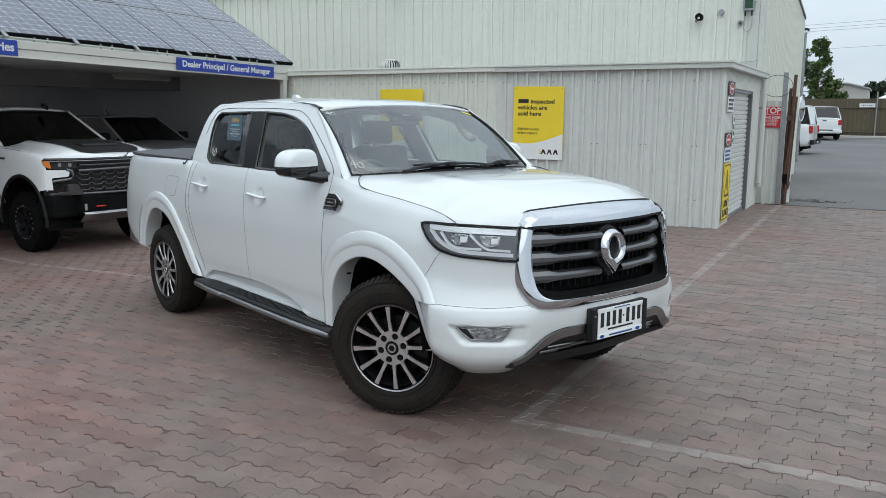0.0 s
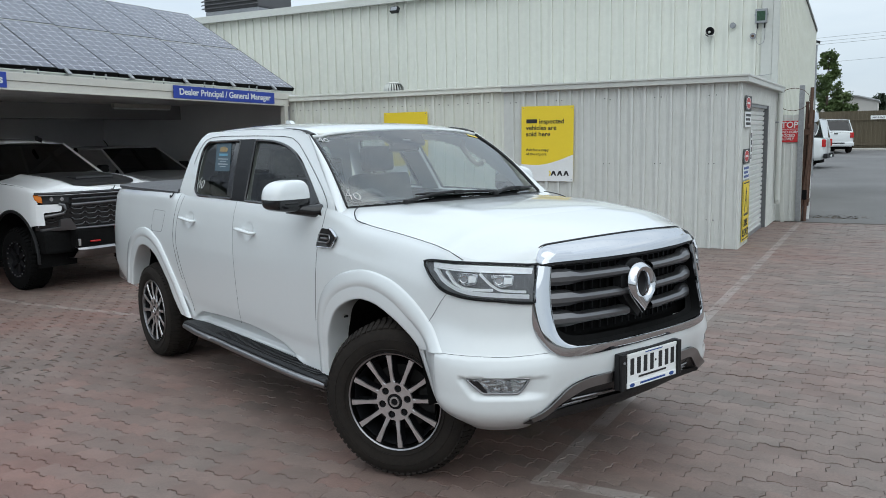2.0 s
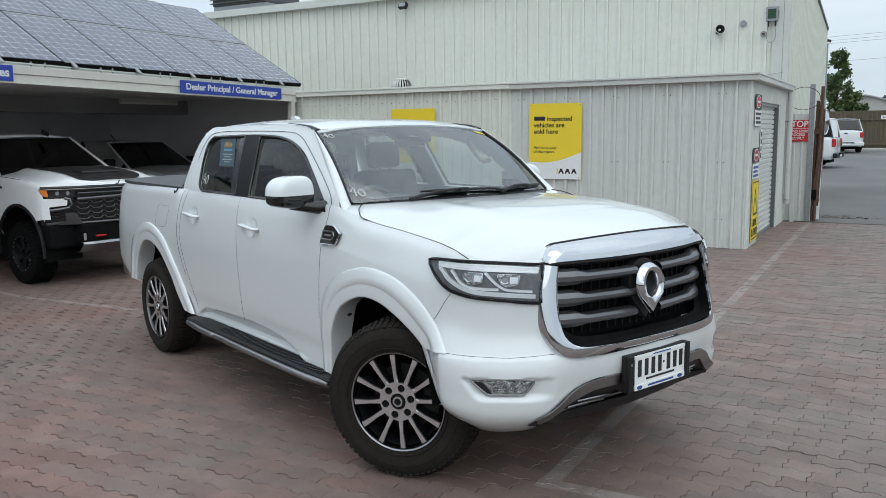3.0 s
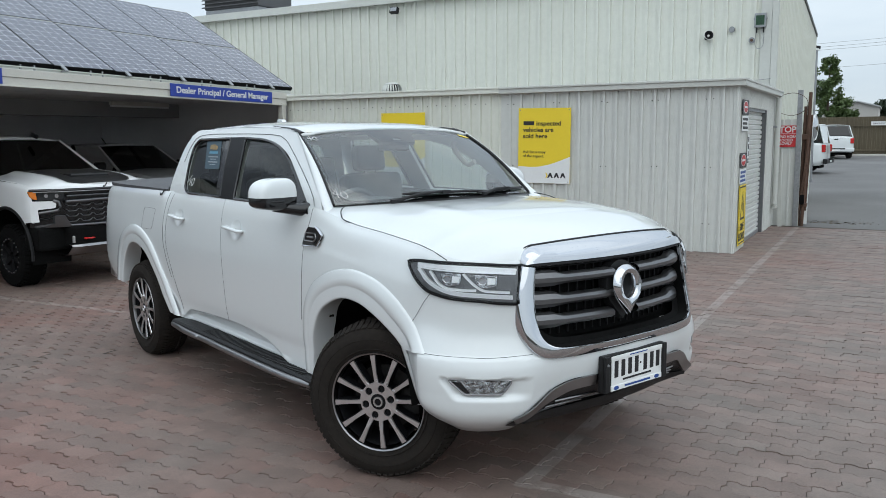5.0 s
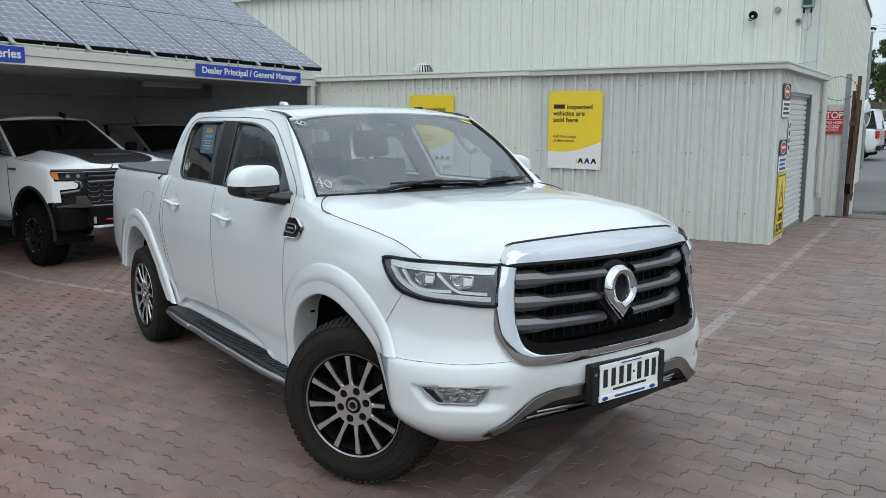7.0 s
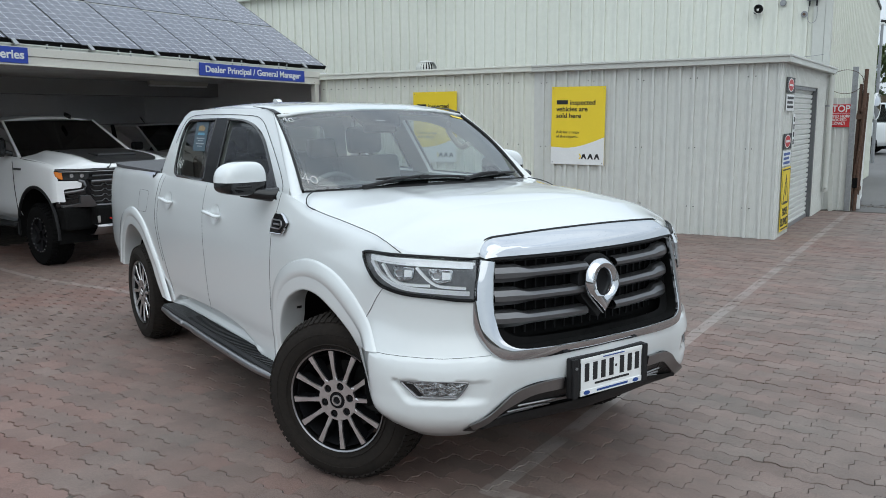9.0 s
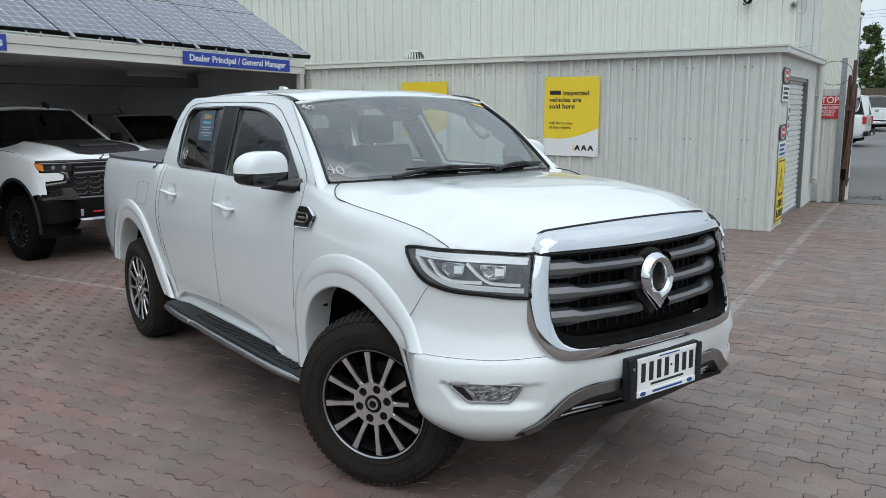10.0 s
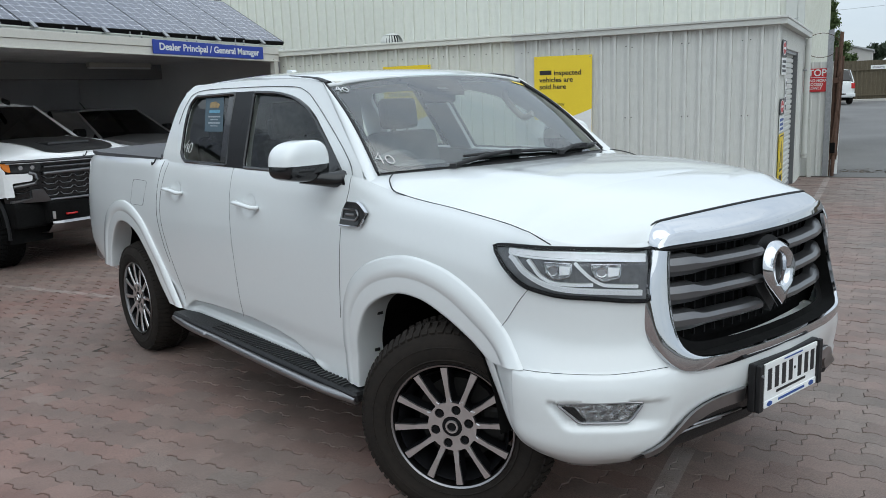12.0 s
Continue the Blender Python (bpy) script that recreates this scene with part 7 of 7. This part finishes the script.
def build_big_pickup():
    car = thing("pickup_truck", pose(-10.18, 8.33, yard_z(-10.3, 8.4), 0, 0, -7.8), "white full-size pickup truck with black grille and off-road tyres", "pickup truck")
    dark_pane = glass("dark_pane", (0.035, 0.04, 0.042), 1.45)
    inset = np.array([.10, .05, .02, .005, 0, 0, .004, .015, .035, .075])
    cols = [(-4.55, 0, .6, 1.28), (-4.55, -.6, .6, 1.28), (-4.50, -.86, .6, 1.28), (-4.2, -.955, .58, 1.285), (-3.4, -.965, .56, 1.285), (-2.4, -.965, .52, 1.285), (-1.4, -.965, .50, 1.28), (-.6, -.965, .50, 1.262),
            (0, -.975, .50, 1.235), (.35, -.975, .52, 1.205), (.55, -.965, .55, 1.175), (.66, -.90, .62, 1.155), (.72, -.80, .70, 1.15), (.80, -.55, .72, 1.16), (.86, -.25, .72, 1.17), (.87, 0, .72, 1.17)]
    g = shell_grid(cols, inset, 181, 41)

    def keep(c):
        x, y, z = c
        if abs(y) > .6 and (math.hypot(x, (z - .40) * 1.14) < .60 or math.hypot(x + 3.45, (z - .40) * 1.14) < .60):
            return False
        if (x > .60 and abs(y) < .935 and z < 1.135) or (x > .48 and z < .78):
            return False
        return True
    full = np.vstack([g, (g * (1, -1, 1))[::-1][1:]])
    part("body", grid_mesh(full, keep, sharp=70), FLEET_WHITE, car)
    step = 180 / (len(cols) - 1)
    lines = []
    for p in g[int(7.1 * step):, -1]:
        w = abs(p[1])
        ys = np.linspace(-1, 1, 41)
        crown = (.075 * (1 - np.abs(ys) ** 2.5) + .025 * np.exp(-((np.abs(ys) - .62) / .10) ** 2)) * min(1, w / .86) ** 1.4
        lines.append(np.stack([np.full(41, p[0]), ys * w, p[2] + crown], 1))
    lines = np.array(lines)
    part("bonnet", grid_mesh(lines, sharp=60), FLEET_WHITE, car)
    mid = lines[:int(len(lines) * .72), 9:32].copy()
    mid[:, :, 2] += 0.005
    part("bonnet_decal", grid_mesh(mid), mat("satin_black_decal", (0.018, 0.018, 0.019), 0.4, var=0.1), car, "satin black bonnet panel")
    part("bonnet_scoop", box(.12, .42, -.28, .28, 1.265, 1.31, .02), bpy.data.materials["satin_black_decal"], car)
    cab_loft(car, (-.72, -3.05, .84), (-1.60, -2.95, .68), 1.265, 1.71, FLEET_WHITE, dark_pane, 0.075, 0.62)
    part("roof_antenna", turned(box(-.09, .09, -.015, .015, 0, .06, .012), pose(-1.40, .20, 1.735, 0, 12, 0)), PLASTIC, car)
    part("cabin", box(-2.8, -.8, -.72, .72, .7, 1.25), CABIN, car)
    part("chassis", boxes([(-4.4, .5, -.52, .52, .45, .8)]), DARK, car)
    for cx in (0, -3.45):
        for s in (-1, 1):
            arc = [[(cx + .60 * math.cos(a), s * y, .40 + .526 * math.sin(a)) for y in (.45, .97)] for a in np.linspace(-.2, math.pi + .2, 24)]
            part("arch_liner", grid_mesh(arc), DARK, car)
            rim = [(cx + .605 * math.cos(a), s * .972, .40 + .531 * math.sin(a)) for a in np.linspace(-.1, math.pi + .15, 30)]
            part("arch_edge", tube(rim, .022, 6), PLASTIC, car)
            plain_wheel(car, (cx, s * .825, .415), .415, .30, SPOKE_BLACK, True, s > 0)
    def tall(names):
        """Body heights are drawn on a car of ordinary height; this truck stands taller."""
        for ob in car.children:
            if ob.name.split(".")[0] in names:
                ob.data.transform(Matrix.Diagonal((1, 1, 1.14, 1)))
    tall(("body", "bonnet", "bonnet_decal", "bonnet_scoop", "roof", "pillar", "side_window", "windscreen", "rear_window", "roof_antenna", "cabin", "chassis", "arch_liner", "arch_edge"))
    # front end
    fx = lambda y: .90 - .20 * y * y - .44 * max(0.0, abs(y) - .7)

    def plate(name, poly, material, out, deep, s, label=""):
        """A shaped panel of the nose, bent to its curve."""
        return part(name, thick_fill([[(s * a, b) for a, b in poly]], lambda y, z: (fx(y) + out, y, z), deep), material, car, label)

    def bar(name, pts, r, material, out=0.0, flat=None):
        return part(name, tube([(fx(y) + out, y, z) for y, z in pts], r, 8, False, flat), material, car)
    across = np.linspace(-1, 1, 15)
    part("grille_panel", fill([rounded([(-.95, .82), (.95, .82), (.95, 1.30), (-.95, 1.30)], .02)], lambda y, z: (fx(y) - .07, y, z), .1), GLOSS_BLACK, car)
    bar("grille_top_bar", [(.96 * k, 1.302) for k in across], .024, GLOSS_BLACK, .0, .8)
    bar("grille_top_edge", [(.93 * k, 1.282) for k in across], .008, SATIN, .016)
    bar("grille_upper_bar", [(.58 * k, 1.225) for k in across], .012, SLAT, -.01)
    bar("grille_middle_bar", [(.60 * k, 1.165 - .015 * abs(k)) for k in across], .024, SLAT, .0, .9)
    for r in range(4):
        for i in range(7):
            y, z = -.52 + i * .173, 1.105 - r * .068
            bar("grille_cell", [(y - .078, z + .016), (y - .045, z - .014), (y + .045, z - .014), (y + .078, z + .016)], .006, SLAT, -.02)
    bar("grille_lower_trim", [(.56 * k, .838) for k in across], .022, SLAT, .0, .8)
    part("lower_bumper", merge(box(.35, .74, -.94, .94, .52, .82, .04), box(.5, .89, -.60, .60, .56, .83, .03)), DARK, car, "black off-road bumper")
    skid = [[(.84, y, .585), (.90, y, .575), (.91, y, .555), (.78, y, .45), (.55, y, .43)] for y in np.linspace(-.60, .60, 8)]
    thick(part("skid_plate", grid_mesh(skid, sharp=30), SATIN, car, "silver skid plate"), .01)
    for s in (-1, 1):
        h = plate("headlamp", rounded([(.955, 1.285), (.61, 1.280), (.63, 1.185), (.89, 1.175), (.935, 1.215)], .012), GLOSS_BLACK, .0, .05, s, "dark headlamp with an amber marker")
        mk = plate("marker", rounded([(.968, 1.290), (.905, 1.288), (.895, 1.185), (.925, 1.19), (.958, 1.23)], .012), AMBER, .012, .03, s)
        mk.parent = h
        for y in (.71, .81):
            part("lamp_eye", cyl(.026, .014, 16, axis="x", at=(fx(y) + .006, s * y, 1.232)), REFLECTOR, h)
        part("cheek", fill([[(s * a, b) for a, b in rounded([(.962, 1.165), (.75, 1.165), (.715, 1.14), (.725, 1.075), (.895, 1.055), (.885, .895), (.962, .895)], [.005, .01, .02, .02, .02, .01, .01])]], lambda y, z: (fx(y) + .012 - .9 * max(0, abs(y) - .955), y, z), .05), FLEET_WHITE, car, "white panel under the headlamp")
        bar("cheek_frame", [(s * .74, 1.168), (s * .69, 1.15), (s * .672, 1.10), (s * .69, 1.045), (s * .76, 1.03), (s * .88, 1.01)], .022, SLAT, .0)
        for z in (.99, .945):
            bar("slot_rib", [(s * .88, z), (s * .80, z - .02), (s * .74, z + .01)], .008, PLASTIC, -.02)
        plate("bumper_wing", [(.745, .975), (.635, .975), (.555, .822), (.92, .822), (.92, .848), (.745, .872)], SLAT, .03, .06, s)
        part("vent_slot", box(.885, .90, s * .565 - .018, s * .565 + .018, .61, .70, .006), ALLOY, car)
        part("tow_hook", tube([(.86, s * .29, .655), (.915, s * .29, .655), (.925, s * .35, .655), (.915, s * .41, .655), (.86, s * .41, .655)], .012, 8), RED, car, "red tow hook")
        part("step_bar", boxes([(-2.9, -.7, s * .93 - .06, s * .93 + .06, .40, .46)], .02), PLASTIC, car)
        part("wing_badge", boxes([(-.62, -.40, s * .972 - .004, s * .972 + .004, 1.115, 1.14)]), GLOSS_BLACK, car)
        part("belt_seam", tube([(-.55, s * .905, 1.25), (-.2, s * .912, 1.235), (.2, s * .91, 1.21), (.45, s * .90, 1.18)], .004, 5), SEAM, car)
        part("door_seam", tube([(-.66, s * .968, 1.22), (-.64, s * .976, .9), (-.62, s * .96, .58)], .004, 5), SEAM, car)
        if s > 0:
            continue
        mir = part("door_mirror", boxes([(-.95, -.78, s * 1.08 - .11, s * 1.08 + .11, 1.27, 1.50)], .035), GLOSS_BLACK, car)
        part("mirror_arm", tube([(-.85, s * .98, 1.33), (-.85, s * .88, 1.30)], .03, 8), GLOSS_BLACK, mir)
    tall(("step_bar", "wing_badge", "belt_seam", "door_seam", "door_mirror"))
    for ob in car.children:
        if ob.name.startswith("door_mirror"):
            for k in ob.children:
                k.data.transform(Matrix.Diagonal((1, 1, 1.14, 1)))


def small_car(name, m, label, category, paint, length, width, height, hood, boot, belt=0.92, wheel=0.32, van=False, canopy=False):
    """A car seen far off or in shade, nose towards +x; origin on the ground at its middle."""
    car = thing(name, m, label, category)
    pane = bpy.data.materials.get("dim_pane") or glass("dim_pane", (0.16, 0.18, 0.18), 1.6)
    L, w = length / 2, width / 2
    inset = np.array([.09, .05, .02, .005, 0, 0, .008, .02, .04, .08])
    nose, tail = belt - (0.10 if not van else 0.0), belt + (0.02 if canopy else 0.0)
    cols = [(-L, 0, .34, tail), (-L, -w * .6, .34, tail), (-L + .10, -w * .92, .32, tail), (-L + .5, -w, .30, belt), (-L * .3, -w, .28, belt), (L * .2, -w, .28, belt), (L - .9, -w, .28, belt - .03), (L - .30, -w * .95, .30, nose), (L - .12, -w * .82, .30, nose - .03), (L, -w * .45, .30, nose - .05), (L + .03, 0, .30, nose - .05)]
    g = shell_grid(cols, inset, 121, 31)
    fx, bx = L - .85, -L + .78
    keep = lambda c: not (abs(c[1]) > w * .6 and (math.hypot(c[0] - fx, c[2] - wheel) < wheel + .07 or math.hypot(c[0] - bx, c[2] - wheel) < wheel + .07))
    part("body", grid_mesh(np.vstack([g, (g * (1, -1, 1))[::-1][1:]]), keep, sharp=70), paint, car)
    deck = [[(p[0], y * abs(p[1]), p[2] + .05 * (1 - y * y) * min(1, abs(p[1]) / (w * .8))) for y in np.linspace(-1, 1, 21)] for p in g[:, -1]]
    part("bonnet", grid_mesh(deck, sharp=60), paint, car)
    cab_loft(car, (L - hood, -L + boot, w * .90), (L - hood - (.75 if not van else .35), -L + boot + (.18 if not canopy else .30), w * .74 if not van else w * .86), belt - .01, height - .03, paint, pane, 0.05, 0.7)
    part("cabin", box(-L + boot + .2, L - hood - .5, -w * .7, w * .7, .4, belt - .05), CABIN, car)
    for x in (fx, bx):
        for s in (-1, 1):
            plain_wheel(car, (x, s * (w - .11), wheel), wheel, .22, ALLOY, False, s > 0)
            arc = [[(x + (wheel + .07) * math.cos(a), s * y, wheel + (wheel + .07) * math.sin(a)) for y in (w * .5, w - .01)] for a in np.linspace(-.2, math.pi + .2, 18)]
            part("arch_liner", grid_mesh(arc), DARK, car)
    part("chassis", box(-L + .2, L - .2, -w * .6, w * .6, .2, .45), DARK, car)
    for s in (-1, 1):
        part("headlamp", boxes([(L - .20, L - .04, s * w * .70 - .16, s * w * .70 + .16, nose - .20, nose - .08)], .03), REFLECTOR, car)
        part("tail_lamp", boxes([(-L - .01, -L + .12, s * w * .84 - .09, s * w * .84 + .09, tail - .34, tail - .06)], .02), RED, car)
        part("door_mirror", boxes([(L - hood - .38, L - hood - .22, s * (w + .10) - .10, s * (w + .10) + .10, belt + .02, belt + .17)], .03), PLASTIC, car)
        part("door_handle", boxes([(-.25, -.08, s * (w - .0) - .012, s * (w - .0) + .012, belt - .14, belt - .115)], .005), PLASTIC, car)
    part("grille", box(L - .06, L + .04, -w * .45, w * .45, nose - .28, nose - .12, .02), PLASTIC, car)
    part("front_bumper", box(L - .10, L + .06, -w * .85, w * .85, .30, .48, .03), PLASTIC, car)
    part("rear_bumper", merge(box(-L - .10, -L + .05, -w * .95, w * .95, .38, .56, .03)), PAINT if canopy else PLASTIC, car)
    p = part("number_plate", box(-L - .112, -L - .104, -.19, .19, .42, .54, .003), PLATE, car)
    part("bumper_step", box(-L - .115, -L - .05, -.42, .42, .50, .56, .01), DARK, car)
    if canopy:
        part("canopy_glass", fill([rounded([(-w * .74, belt + .10), (w * .74, belt + .10), (w * .62, height - .12), (-w * .62, height - .12)], .05)], lambda y, z: (-L + boot - .02 + .30 * (z - belt) / (height - belt) - .03, y, z)), GLOSS_BLACK, car)
        part("tailgate_handle", box(-L - .012, -L, -.10, .10, belt - .12, belt - .07, .01), PLASTIC, car)
        part("tailgate_line", tube([(-L - .005, -w * .72, belt - .02), (-L - .005, w * .72, belt - .02)], .006, 5), SEAM, car)
    return car


build_big_pickup()
c = small_car("silver_car", pose(-14.15, 12.30, yard_z(-14, 12) + 0.0, 0, 0, 0), "silver-grey car parked in the shade of the carport", "car", SILVER, 4.7, 1.85, 1.86, 1.20, 0.95, 1.35, 0.38)
part("roof_aerial", tube([(.10, -.18, 1.78), (.02, -.19, 1.87), (-.08, -.20, 1.98)], .009, 6), PLASTIC, c)
part("aerial_base", box(.06, .16, -.21, -.15, 1.765, 1.80, .012), PLASTIC, c)
small_car("white_van", pose(-4.66, 35.4, ground_z(35), 0, 0, 176), "white delivery van parked beyond the gate", "van", PAINT, 4.9, 1.9, 1.86, 0.95, 0.05, 1.15, 0.34, van=True)
small_car("canopy_ute", pose(-3.45, 51.5, ground_z(51), 0, 0, 106), "white utility with a canopy parked by the far fence", "pickup truck", PAINT, 5.2, 1.88, 1.80, 1.35, 0.12, 1.12, 0.38, canopy=True)


# ---- block pavers, laid in staggered courses with wavy edges ----
def paver_outline():
    """One paver, long way along x, its long sides waved so that courses lock, its ends stepped."""
    a, b, k, e = 0.0630, 0.1226, 0.0105, 0.011
    wave = [(-b + (i + f) * b, s * k) for i in range(2) for f, s in ((0.12, 1), (0.42, 1), (0.62, -1), (0.92, -1))]
    low = [(x, y - a) for x, y in wave]
    high = [(x, y + a) for x, y in wave[::-1]]
    right = [(b - e * 0.5, -a), (b - e, -0.012), (b + e, 0.016), (b + e * 0.5, a)]
    left = [(-b + e * 0.5, a), (-b + e, 0.016), (-b - e, -0.012), (-b - e * 0.5, -a)]
    return low + right + high + left


def build_pavers():
    rows = paver_outline()
    n = len(rows)
    verts = [(x, y, 0.0) for x, y in rows]
    top = [(x * 0.976, y * 0.950, 0.0) for x, y in rows]
    rim = [(x * 0.988, y * 0.974, -0.002) for x, y in rows]
    low = [(x * 0.989, y * 0.976, -0.03) for x, y in rows]
    V = np.array(top + rim + low, float)
    F = [tuple(range(n))] + [(i, (i + 1) % n, n + (i + 1) % n, n + i) for i in range(n)] + [(n + i, n + (i + 1) % n, 2 * n + (i + 1) % n, 2 * n + i) for i in range(n)]
    F = [(q if len(q) > 4 else q[::-1]) for q in F]
    pave = new("pavement", grid_mesh([[(x, y, -0.0055 + yard_z(x, y)) for y in np.linspace(-6, 16.95, 70)] for x in np.linspace(-15, 9, 70)], smooth=False))
    pave.data.materials.append(mat("joint_sand", (0.15, 0.128, 0.112), 0.95, var=0.3, scale=1.6, fine=14, col2=(0.040, 0.034, 0.030), spec=0.1))
    tagged(pave, "weathered red and grey interlocking block paving with worn white bay lines", "paving", kind="structure")
    shared = mesh_of(V, F)
    shared.materials.append(PAVER)
    px, py = 0.2452, 0.126
    rest_v, rest_f, count = [], [], 0
    rng = random.Random(7)
    for j in range(int(22.9 / py)):
        y = -6 + j * py
        for i in range(int(24 / px)):
            x = -15 + i * px + (px / 2 if j % 2 else 0)
            if y > 16.85 or y < -5.8:
                continue
            visible = x > -12.5 and x < 4.5 and y > 1.6
            if not visible and (x < -12.5 or y < -4 or x > 6):
                continue
            tilt = (rng.gauss(0, 0.25), rng.gauss(0, 0.25), rng.gauss(0, 0.9))
            z = rng.gauss(0, 0.0014) + yard_z(x, y)
            m = pose(x, y, z, *tilt)
            if -1.38 < x < 0.45 and 4.25 < y < 9.3 and count < 300:
                ob = new("paver", shared)
                ob.matrix_world = m
                ob.parent = pave
                count += 1
            else:
                w = V @ np.array(m.to_3x3()).T + np.array(m.translation)
                k = len(rest_v) * len(V)
                rest_v.append(w)
                rest_f += [tuple(k + a for a in q) for q in F]
    ob = part("pavers", mesh_of(np.vstack(rest_v), rest_f), PAVER, pave, kind="stuff")


build_pavers()
